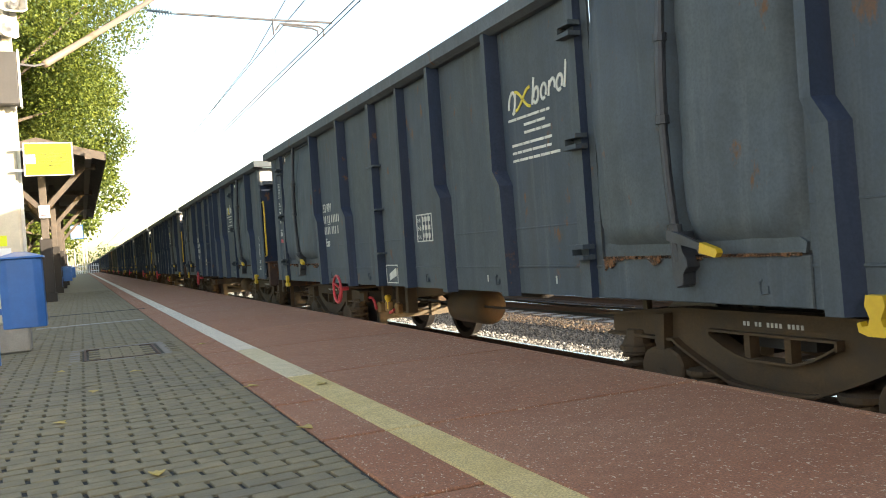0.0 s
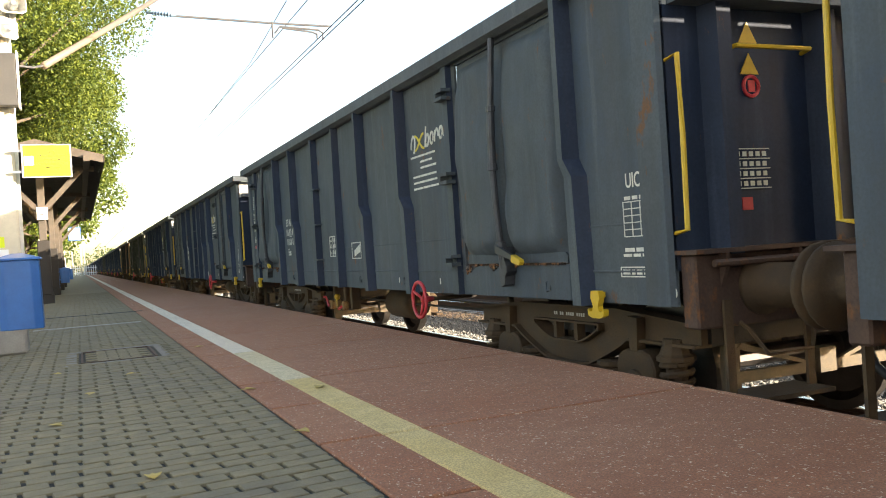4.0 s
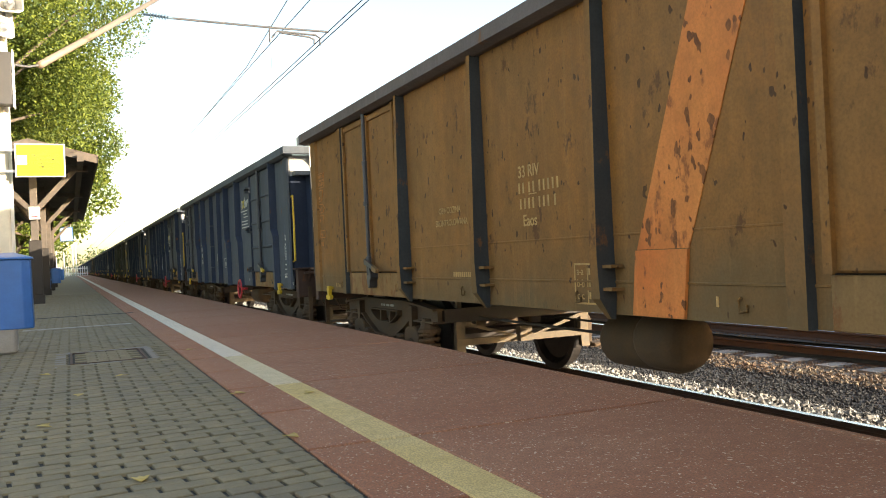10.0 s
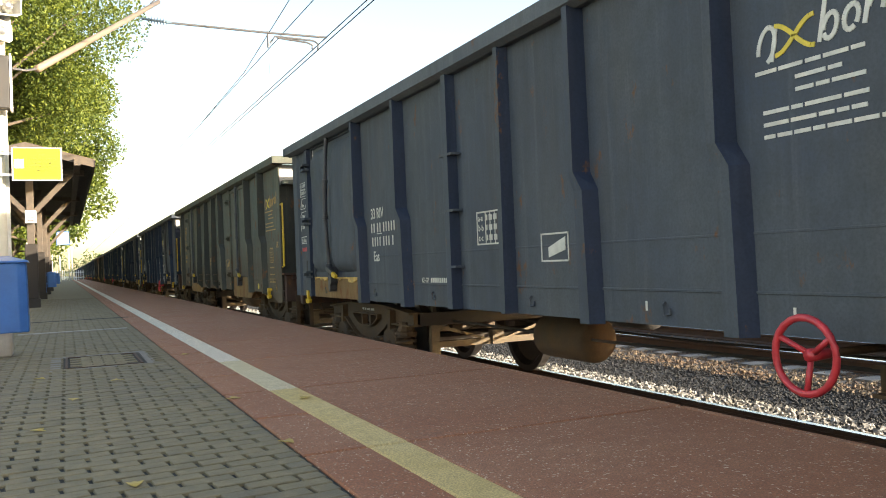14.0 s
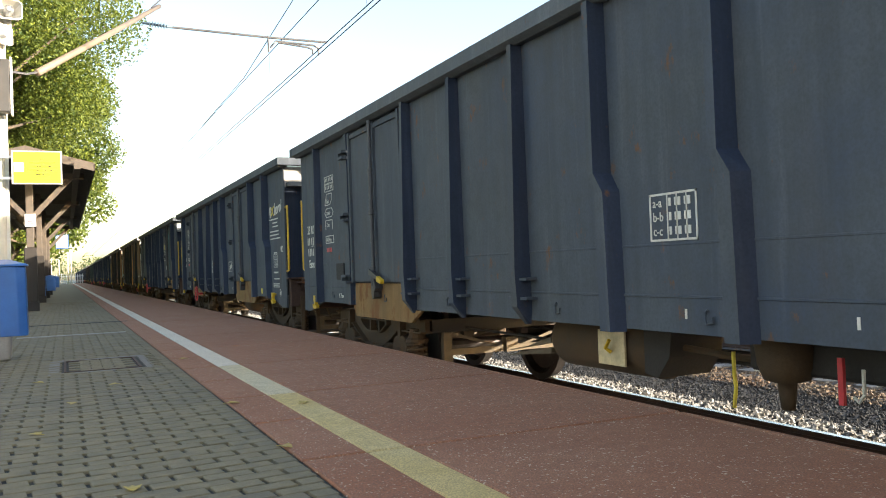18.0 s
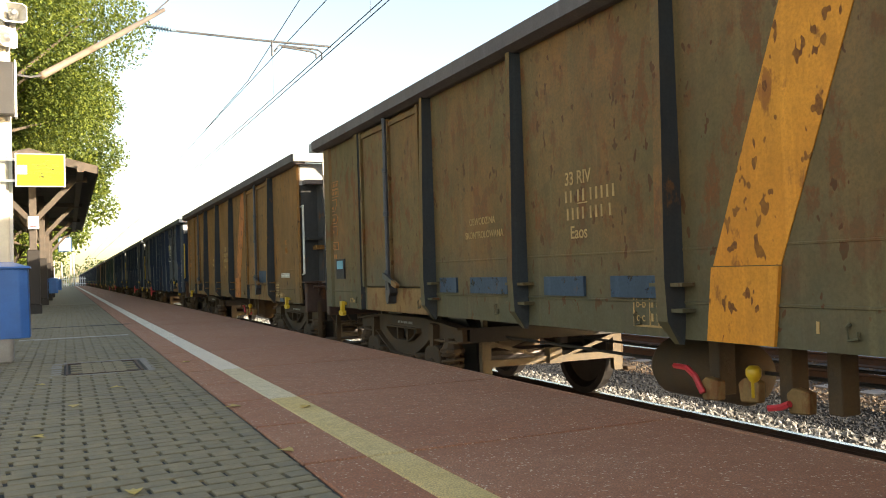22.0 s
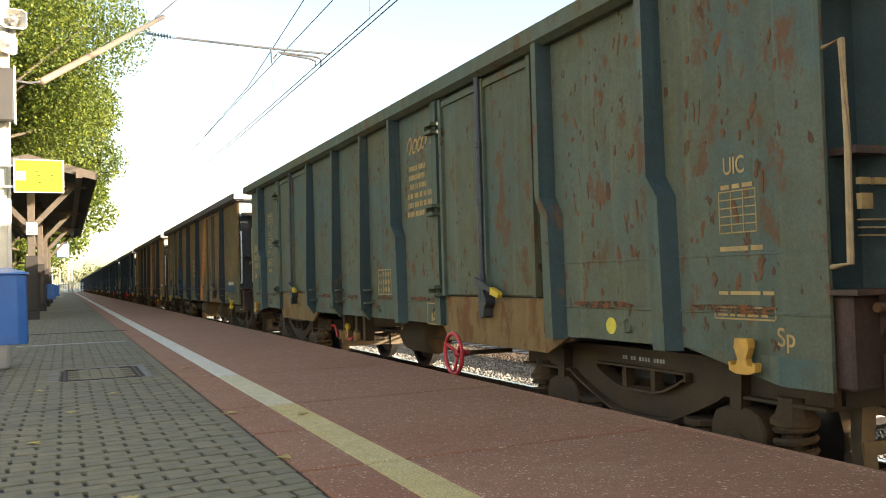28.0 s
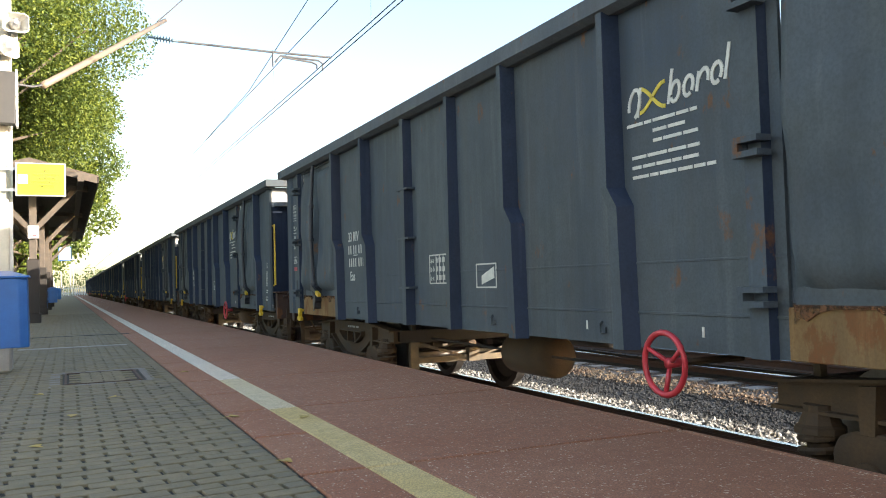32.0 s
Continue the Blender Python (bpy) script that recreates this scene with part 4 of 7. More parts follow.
def post_mesh(kind, s):
    bm = bmesh.new()
    w = WALL * s

    def col(z0, z1, o0, o1, a0, a1, b0, b1, d0=0.0, d1=0.0):
        """A column from z0 to z1: outer face at o, half width a outside, b at the wall, set off by d along the wagon."""
        lo = [(w, d0 - b0, z0), (o0 * s, d0 - a0, z0), (o0 * s, d0 + a0, z0), (w, d0 + b0, z0)]
        hi = [(w, d1 - b1, z1), (o1 * s, d1 - a1, z1), (o1 * s, d1 + a1, z1), (w, d1 + b1, z1)]
        v = [bm.verts.new(p) for p in lo + hi]
        for f in ((0, 1, 2, 3), (7, 6, 5, 4), (0, 4, 5, 1), (1, 5, 6, 2), (2, 6, 7, 3), (3, 7, 4, 0)):
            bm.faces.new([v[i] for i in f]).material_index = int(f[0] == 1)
    if kind == "knee":
        col(1.90, 2.97, 1.492, 1.488, 0.032, 0.030, 0.065, 0.055)
        col(1.78, 1.90, 1.472, 1.492, 0.046, 0.032, 0.095, 0.065, -0.050)
        col(SILL - 0.02, 1.78, 1.462, 1.472, 0.052, 0.046, 0.11, 0.095, -0.055, -0.050)
    elif kind == "taper":
        col(1.30, 2.97, 1.505, 1.465, 0.040, 0.030, 0.052, 0.040)
        col(1.05, 1.30, 1.495, 1.505, 0.044, 0.040, 0.056, 0.052)
        col(SILL - 0.03, 1.05, 1.40, 1.495, 0.020, 0.044, 0.040, 0.056)
    elif kind == "hinge":
        col(SILL, 2.97, 1.43, 1.43, 0.06, 0.055, 0.07, 0.07)
    elif kind == "step":
        col(SILL, 2.97, 1.47, 1.46, 0.05, 0.045, 0.07, 0.065)
    else:
        col(SILL, 2.97, 1.475, 1.46, 0.034, 0.03, 0.065, 0.055)
    return bm


def door_leaf(s, y0, y1, style, hot):
    """One door leaf from y0 to y1 with its folded frame; style: flat, bulged or ribbed."""
    bm = bmesh.new()
    z0, z1 = 1.21, 2.93
    a, o = (WALL - 0.01) * s, (WALL + 0.035) * s
    if style == "bulged":
        # a recessed back plate, a foot flange, and a field pushed outwards by the load with round corners and dents
        back = (WALL - 0.022) * s
        box(bm, *sorted(((WALL - 0.04) * s, back)), y0 - 0.02, y1 + 0.004, z0 - 0.01, z1)
        prism(bm, [(y0 + 0.03, z0), (y1 - 0.03, z0), (y1 - 0.02, z0 + 0.05), (y1 - 0.05, z0 + 0.085), (y0 + 0.06, z0 + 0.075), (y0 + 0.02, z0 + 0.05)], "x", *sorted((back, (WALL - 0.002) * s)))
        n, k = 16, 22
        grid = []
        for i in range(n + 1):
            row = []
            for j in range(k + 1):
                p, q = i / n, j / k
                r = (abs(2 * p - 1) ** 5 + abs(2 * q - 1) ** 9) ** 0.16
                d = min(1.0, max(0.0, (1 - r) / 0.16))
                d = d * (2 - d)
                wave = 0.045 * noise.noise(Vector((p * 1.7 + hot, q * 2.6, hot))) + 0.016 * noise.noise(Vector((p * 4 + hot, q * 7, hot + 5)))
                waist = 0.022 * (4 * q * (1 - q)) * (1 if p < 0.5 else -1) * (1 - abs(2 * p - 1)) + 0.020 * noise.noise(Vector((q * 3 + hot, p * 0.5, 9)))
                row.append(bm.verts.new((back + s * (0.002 + max(0.02, 0.088 + wave - 0.026 * q) * d), y0 + 0.004 + waist + (y1 - y0 - 0.008) * p, z0 + 0.055 + (z1 - z0 - 0.10) * q)))
            grid.append(row)
        for i in range(n):
            for j in range(k):
                bm.faces.new((grid[i][j], grid[i + 1][j], grid[i + 1][j + 1], grid[i][j + 1])).smooth = True
        return bm
    box(bm, *sorted((a, o)), y0, y1, z0, z1)
    bmesh.ops.bevel(bm, geom=list(bm.edges), offset=0.012, segments=1, affect="EDGES")
    if style == "ribbed":
        for q in range(1, 4):
            z = z0 + (z1 - z0) * q / 4
            prism(bm, [(o, z - 0.026), (o + s * 0.028, z - 0.010), (o + s * 0.028, z + 0.010), (o, z + 0.026)], "y", y0 + 0.04, y1 - 0.06)
    else:
        for y in (y0, y1 - 0.05):
            box(bm, *sorted((o, o + s * 0.03)), y, y + 0.05, z0, z1)
        box(bm, *sorted((o, o + s * 0.02)), y0, y1, z1 - 0.07, z1 - 0.02)
    return bm


def lock_bar(s, y, bowed):
    """The upright locking bar between two leaves: a jointed tube bowed by the load, its sleeves, the cam at the foot and the arm."""
    bm = bmesh.new()
    bow = lambda z: (WALL + 0.075 + bowed * 0.035 * math.sin(math.pi * (z - 1.2) / 1.75)) * s
    lean = lambda z: y + bowed * 0.022 * math.sin(math.pi * (z - 1.2) / 1.3)
    steps = ((1.18, 0.034), (1.335, 0.034), (1.338, 0.040), (1.385, 0.040), (1.388, 0.026), (1.66, 0.026), (1.935, 0.026), (1.938, 0.039), (1.985, 0.039), (1.988, 0.032), (2.18, 0.032), (2.385, 0.032), (2.388, 0.039), (2.43, 0.039), (2.433, 0.026), (2.68, 0.026), (2.95, 0.026))
    rings = [[bm.verts.new((bow(z) + r * math.cos(a), lean(z) + r * math.sin(a), z)) for a in (2 * math.pi * i / 10 for i in range(10))] for z, r in steps]
    for p, q in zip(rings, rings[1:]):
        for i in range(10):
            bm.faces.new((p[i], p[(i + 1) % 10], q[(i + 1) % 10], q[i]))
    bm.faces.new(rings[0][::-1])
    bm.faces.new(rings[-1])
    return bm


def lock_cam(s, y):
    """The hooked cam at the foot of the locking bar."""
    bm = bmesh.new()
    prism(bm, [(y - 0.035, 1.345), (y - 0.05, 1.24), (y - 0.08, 1.20), (y - 0.09, 1.15), (y - 0.05, 1.12), (y - 0.045, 1.05), (y + 0.01, 1.035), (y + 0.04, 1.09), (y + 0.035, 1.20), (y + 0.04, 1.30), (y + 0.035, 1.345)], "x", *sorted(((WALL - 0.01) * s, (WALL + 0.10) * s)))
    bevelled(bm, 0.006)
    return bm


def lever(s, y):
    """The locking arm of bare steel (first material) with its coloured grip (second)."""
    bm = bmesh.new()
    x = (WALL + 0.104) * s
    prism(bm, [(y + 0.03, 1.36), (y - 0.10, 1.325), (y - 0.27, 1.265), (y - 0.26, 1.235), (y - 0.08, 1.275), (y + 0.03, 1.30)], "x", *sorted((x, x + 0.026 * s)))
    steel = len(bm.faces)
    prism(bm, [(y - 0.245, 1.283), (y - 0.365, 1.246), (y - 0.375, 1.226), (y - 0.355, 1.203), (y - 0.235, 1.228)], "x", *sorted((x - 0.004 * s, x + 0.034 * s)))
    bm.faces.ensure_lookup_table()
    for f in bm.faces[steel:]:
        f.material_index = 1
    return bm


def rounded_tube(points, r, n=8):
    bm = bmesh.new()
    tube(bm, points, r, n)
    return bm


def side_frame(s, far):
    """Fish-bellied cast side frame with a ribbed, boat-shaped window and a raised rim."""
    bm = bmesh.new()
    low = lambda y: 0.675 if y > 0.80 else 0.675 - 0.215 * min(1.0, max(0.0, (0.80 - y) / 0.50)) ** 0.85 - (0.015 * (1 - y / 0.3) if y < 0.3 else 0)
    high = lambda y: 0.855 - 0.065 * max(0.0, (y - 0.7) / 0.8)
    win_lo = lambda y: 0.595 + 0.115 * max(0.0, (y - 0.16) / 0.30) ** 1.5
    ys = [0, 0.08, 0.16, 0.24, 0.32, 0.38, 0.43, 0.46, 0.52, 0.58, 0.64, 0.70, 0.75, 0.80, 1.0, 1.2, 1.5]
    plate, rim = sorted((0.98 * s, 1.03 * s)), sorted((0.95 * s, 1.085 * s))
    for e in (-1, 1):
        for p, q in zip(ys, ys[1:]):
            if q <= 0.46:
                prism(bm, [(p * e, low(p)), (q * e, low(q)), (q * e, win_lo(q)), (p * e, win_lo(p))], "x", *plate)
                prism(bm, [(p * e, 0.755), (q * e, 0.755), (q * e, high(q)), (p * e, high(p))], "x", *plate)
                prism(bm, [(p * e, win_lo(p)), (q * e, win_lo(q)), (q * e, win_lo(q) + 0.014), (p * e, win_lo(p) + 0.014)], "x", *rim)
                prism(bm, [(p * e, 0.741), (q * e, 0.741), (q * e, 0.755), (p * e, 0.755)], "x", *rim)
            else:
                prism(bm, [(p * e, low(p)), (q * e, low(q)), (q * e, high(q)), (p * e, high(p))], "x", *plate)
            prism(bm, [(p * e, low(p) - 0.018), (q * e, low(q) - 0.018), (q * e, low(q)), (p * e, low(p))], "x", *rim)
            prism(bm, [(p * e, high(p)), (q * e, high(q)), (q * e, high(q) + 0.018), (p * e, high(p) + 0.018)], "x", *rim)
        box(bm, *rim, *sorted((0.455 * e, 0.472 * e)), 0.70, 0.755)
        if not far:
            # the horn over the axle
            prism(bm, [(0.845 * e, 0.83), (0.955 * e, 0.82), (0.94 * e, 0.60), (0.86 * e, 0.60)], "x", *sorted((1.03 * s, 1.10 * s)))
    for y in (-0.13, 0.17):
        box(bm, *sorted((0.99 * s, 1.06 * s)), y - 0.022, y + 0.022, 0.60, 0.75)
    return bm


def axle_box(s, c):
    bm = bmesh.new()
    xa, xb = sorted((0.93 * s, 1.10 * s))
    prism(bm, [(c - 0.19, 0.24), (c - 0.21, 0.50), (c - 0.17, 0.575), (c - 0.08, 0.61), (c + 0.08, 0.61), (c + 0.17, 0.575), (c + 0.21, 0.50), (c + 0.19, 0.24)], "x", xa, xb)
    for d in (-0.34, 0.34):
        box(bm, xa + 0.02, xb - 0.02, *sorted((c + d * 0.5, c + d * 1.35)), 0.24, 0.285)
    bevelled(bm, 0.014)
    lathe(bm, [(0, 0.10), (0.016 * s, 0.095), (0.022 * s, 0.07)], (1.10 * s, c, 0.38), "x", 16)
    for a in range(3):
        t = 0.6 + a * 2.094
        lathe(bm, [(0, 0.018), (0.02 * s, 0.014)], (1.118 * s, c + 0.065 * math.cos(t), 0.38 + 0.065 * math.sin(t)), "x", 6)
    return bm


def coil_spring(s, y, capped):
    """Four fat coils, on the outer side under a flared cap."""
    bm = bmesh.new()
    top = 0.56 if capped else 0.47
    lathe(bm, [(0.285, 0.115), (0.30, 0.115), (0.305, 0.07), (top - 0.01, 0.07), (top, 0.125), (top + 0.03, 0.125)] + ([(0.605, 0.105), (0.665, 0.080), (0.70, 0.080)] if capped else []), (1.02 * s, y, 0), "z", 10)
    for k in range(4):
        z = 0.322 + k * (top - 0.312) / 4
        tube(bm, [(1.02 * s + 0.096 * math.cos(a), y + 0.096 * math.sin(a), z + 0.009 * a) for a in (2 * math.pi * i / 14 for i in range(14))], 0.020, 6, close=True)
    return bm


def brake_beam(y):
    """A brake triangle across the wheels: the beam, two struts and the hung blocks."""
    bm = bmesh.new()
    box(bm, -0.80, 0.80, y - 0.022, y + 0.022, 0.405, 0.475)
    for x in (-1, 1):
        prism(bm, [(0.12 * x, 0.475), (0.20 * x, 0.475), (0.74 * x, 0.625), (0.70 * x, 0.655)], "y", y - 0.03, y + 0.0)
        prism(bm, [(y - 0.035, 0.28), (y + 0.035, 0.29), (y + 0.05, 0.47), (y + 0.04, 0.66), (y - 0.03, 0.67), (y - 0.015, 0.47)], "x", *sorted((0.71 * x, 0.81 * x)))
        prism(bm, [(y - 0.02, 0.62), (y + 0.02, 0.62), (y + 0.05, 0.90), (y + 0.0, 0.90)], "x", *sorted((0.735 * x, 0.785 * x)))
    box(bm, -0.07, 0.07, y - 0.05, y + 0.05, 0.40, 0.56)
    return bm


def make_bogie(parent, y, simple=False):
    """A two-axle bogie: fish-bellied side frames, axle boxes, coil springs, brake triangles and two wheelsets."""
    bm = bmesh.new()
    # bolster and end beams on one spine
    quarter = [(0.16, 0.22), (0.16, 1.42), (0.95, 1.42), (0.95, 1.50)]
    half_ring = [(0.95, 0.22)] + quarter
    prism(bm, [(x, -q) for x, q in half_ring[::-1]] + half_ring + [(-x, q) for x, q in half_ring[::-1]] + [(-x, -q) for x, q in half_ring], "z", 0.66, 0.80)
    bogie = part("bogie", bm, GEAR_DARK, parent, "dark grimy cast-steel bogie")
    bogie.location = (0, y, 0)
    for s in (-1, 1):
        far = simple or s > 0
        part("side_frame", side_frame(s, far), GEAR, bogie)
        for c in (-0.9, 0.9):
            part("axle_box", axle_box(s, c), GEAR, bogie)
            for d in () if far else (-0.34, 0.34):
                part("spring", coil_spring(s, c + d, c * d > 0), GEAR, bogie)
    if not simple:
        bm = bmesh.new()
        for k in range(15):
            if k not in (2, 5, 10):
                box(bm, -1.034, -1.029, 0.20 - 0.030 * k, 0.217 - 0.030 * k, 0.787, 0.812)
        tagged(part("frame_stencil", bm, CREST, bogie), kind="stuff")
    for c in () if simple else (-0.9, 0.9):
        for e in (-1, 1):
            part("brake_beam", brake_beam(c + 0.545 * e), BEAM, bogie, "rusty tan brake beam with blocks")
    for c in (-0.9, 0.9):
        bm = bmesh.new()
        tube(bm, [(-1.0, 0, 0), (1.0, 0, 0)], 0.075, 10)
        for s in (-1, 1):
            tread = [(0.055, 0.43), (0.055, 0.46), (-0.035, 0.455), (-0.05, 0.49), (-0.075, 0.49), (-0.075, 0.42), (-0.02, 0.36), (-0.02, 0.14), (-0.075, 0.12), (-0.075, 0.08)]
            lathe(bm, [(a * s, r) for a, r in tread], (0.755 * s, 0, 0), "x", 28)
        w = part("wheelset", bm, STEEL, bogie, "dark steel wheelset with bright running treads")
        w.location = (0, c, 0.46)
    return bogie


TEXTS = {}


def lettering(text, size, bold=0.022):
    """Flat letters as a mesh, lying in the y-z plane on the platform side; read along -y."""
    key = (text, size)
    if key not in TEXTS:
        cu = bpy.data.curves.new("lettering", "FONT")
        cu.body, cu.size, cu.extrude, cu.offset = text, size, 0.001, size * bold
        ob = new("lettering", cu)
        me = bpy.data.meshes.new_from_object(ob)
        bpy.data.objects.remove(ob)
        me.transform(Matrix(((0, 0, -1, 0), (-1, 0, 0, 0), (0, 1, 0, 0), (0, 0, 0, 1))))
        TEXTS[key] = me
    return TEXTS[key]


def write(wagon, text, u, z, size, material, name="lettering", narrow=0.93):
    key = (text, size, material.name)
    if key not in TEXTS:
        me = lettering(text, size, 0.010 if size > 0.1 else 0.006 if size == 0.079 else 0.002).copy()
        me.transform(Matrix.Diagonal((1, narrow, 1, 1)))
        me.materials.clear()
        me.materials.append(material)
        TEXTS[key] = me
    ob = part(name, TEXTS[key], None, wagon)
    ob.location = (-WALL - 0.004, U(u), z)
    return ob


def bars(bm, u, z, widths, height, gap=0.02):
    """Writing that is not spelt out: bars in a row, from u towards the head end."""
    for w in widths:
        box(bm, -WALL - 0.004, -WALL + 0.001, U(u + w), U(u), z, z + height)
        u += w + gap


def figures(bm, u, z, n, h, w=0.024, gap=0.054):
    """A row of n plain bars, one for each sign of a stencilled row."""
    for _ in range(n):
        box(bm, -WALL - 0.004, -WALL + 0.001, U(u + w), U(u), z, z + h)
        u += w + gap


def frame_box(bm, u0, u1, z0, z1, w=0.014):
    x0, x1 = -WALL - 0.004, -WALL + 0.001
    box(bm, x0, x1, U(u1), U(u0), z0, z0 + w)
    box(bm, x0, x1, U(u1), U(u0), z1 - w, z1)
    box(bm, x0, x1, U(u0 + w), U(u0), z0, z1)
    box(bm, x0, x1, U(u1), U(u1 - w), z0, z1)


def stroke(bm, pts, w):
    for i, ((a, b), (c, d)) in enumerate(zip(pts, pts[1:])):
        out = -WALL - 0.0045 - 0.00025 * (i % 9) - 0.00004 * (int(a * 90) % 6)
        t = Vector((c - a, d - b))
        if t.length < 1e-5:
            continue
        n = Vector((-t.y, t.x)).normalized() * w
        prism(bm, [(U(a + n.x), b + n.y), (U(c + n.x), d + n.y), (U(c - n.x), d - n.y), (U(a - n.x), b - n.y)], "x", out, -WALL + 0.001)


def words(rnd, length):
    out = []
    while length > 0.03:
        w = min(length, rnd.uniform(0.06, 0.2))
        out.append(w)
        length -= w + 0.025
    return out


# where the stencils stand on each kind of side: (u, z)
PLACES_OF = {
    "kinked": dict(number=(2.86, 1.86), table=(5.32, 1.34), tip=(6.30, 1.30), dims=(0.12, 2.44), test=(11.94, 1.66), logo=(8.46, 2.34)),
    "kinked_late": dict(number=(3.08, 1.86), table=(5.68, 1.38), tip=(6.72, 1.32), dims=(0.12, 2.44), test=(11.94, 1.66), logo=(8.80, 2.21)),
    "straight": dict(number=(5.84, 1.91), table=(6.55, 1.00), tip=None, dims=(0.25, 2.42), test=(11.40, 1.58), logo=None),
    "even": dict(number=(0.12, 1.86), table=(5.38, 1.36), tip=(7.54, 1.36), dims=(1.02, 2.46), test=(11.68, 1.68), logo=(11.42, 2.36)),
}
# single wagons that differ from their kind
PLACES_BY = {
    1: dict(number=(2.94, 1.90), table=(6.38, 1.40), tip=(5.38, 0.98), logo=(8.45, 2.34)),
    2: dict(number=(2.98, 1.89), table=(5.57, 1.45), tip=None, logo=(8.49, 2.36)),
    3: dict(number=(2.94, 1.86), table=(6.41, 1.42), tip=(7.29, 0.975), logo=(8.49, 2.34)),
    5: dict(number=(3.10, 1.96), table=(6.72, 1.25), tip=(6.98, 0.955), logo=(8.41, 2.34)),
    6: dict(logo=(8.43, 2.31)),
    7: dict(number=(0.16, 1.98), dims=(1.26, 2.50), logo=(11.42, 2.30)),
    9: dict(logo=(8.44, 2.44), test=(11.95, 1.70)),
    10: dict(number=(3.06, 1.88), table=(5.62, 1.23), tip=(6.62, 1.22), logo=(8.66, 2.28)),
    11: dict(number=(3.12, 1.85), table=(5.73, 1.48), tip=(6.74, 1.33), logo=(8.83, 2.28)),
    13: dict(number=(2.99, 1.89), tip=(5.74, 1.34), table=(6.62, 1.44), logo=(8.36, 2.30)),
    14: dict(table=(7.63, 1.46), tip=None),
    15: dict(number=(0.22, 1.87), dims=(1.36, 2.47), table=(5.38, 1.39), tip=(7.54, 1.40), logo=(11.42, 2.28), test=(11.67, 1.67)),
    16: dict(number=(3.09, 1.95), logo=(8.78, 2.26), test=(12.16, 1.85)),
    19: dict(number=(3.16, 1.86), tip=(5.74, 1.34), table=(6.66, 1.44), logo=(8.62, 2.31), test=(11.96, 1.83)),
    20: dict(logo=(8.50, 2.28), test=(11.93, 1.82)),
    22: dict(number=(0.03, 1.91), dims=(1.18, 2.40), table=(6.56, 1.20), tip=(7.90, 0.937), test=(11.80, 1.85), logo=None),
    25: dict(logo=(8.41, 2.33)),
}


def small(ob):
    tagged(ob, kind="stuff")
    return ob


def side_tables(wagon, kind, n, ink, rnd, su, sz):
    """The test data by the head-end corner: class letters, revision table, rows and a plate."""
    write(wagon, "UIC", su + (0.50 if kind == "even" and n != 22 else 0.04), sz, 0.125, ink, narrow=0.74)
    sz -= 0.30 if kind != "even" or n == 22 else 0.24
    bm = bmesh.new()
    for k in range(6):
        box(bm, -WALL - 0.004, -WALL, U(su + 0.26), U(su), sz + k * 0.042, sz + 0.006 + k * 0.042)
    for k in range(4):
        box(bm, -WALL - 0.004, -WALL, U(su + 0.006 + k * 0.084), U(su + k * 0.084), sz, sz + 0.215)
    bars(bm, su + 0.02, sz + 0.225, [0.06, 0.05, 0.07], 0.022)
    small(part("revision_table", bm, ink, wagon))
    bm = bmesh.new()
    bars(bm, su, sz - 0.09, words(rnd, 0.30), 0.024)
    small(part("test_stencil", bm, ink, wagon))
    bm = bmesh.new()
    bars(bm, su - 0.02, 1.24, words(rnd, 0.38), 0.018)
    small(part("keeper_row", bm, ink, wagon))
    bm = bmesh.new()
    frame_box(bm, su - 0.06, su + 0.36, 1.115, 1.180, 0.008)
    bars(bm, su - 0.035, 1.132, [0.07, 0.03, 0.05, 0.07, 0.04], 0.030)
    small(part("keeper_plate", bm, ink, wagon))
    write(wagon, "Sp", su + 0.36, 1.0, 0.125, ink)
    bm = bmesh.new()
    lathe(bm, [(-0.004, 0.052), (0.001, 0.052)], (-WALL, U(su - 0.98), 1.04), "x", 16)
    part("roundel", bm, LOGO_YELLOW, wagon, "small yellow roundel")


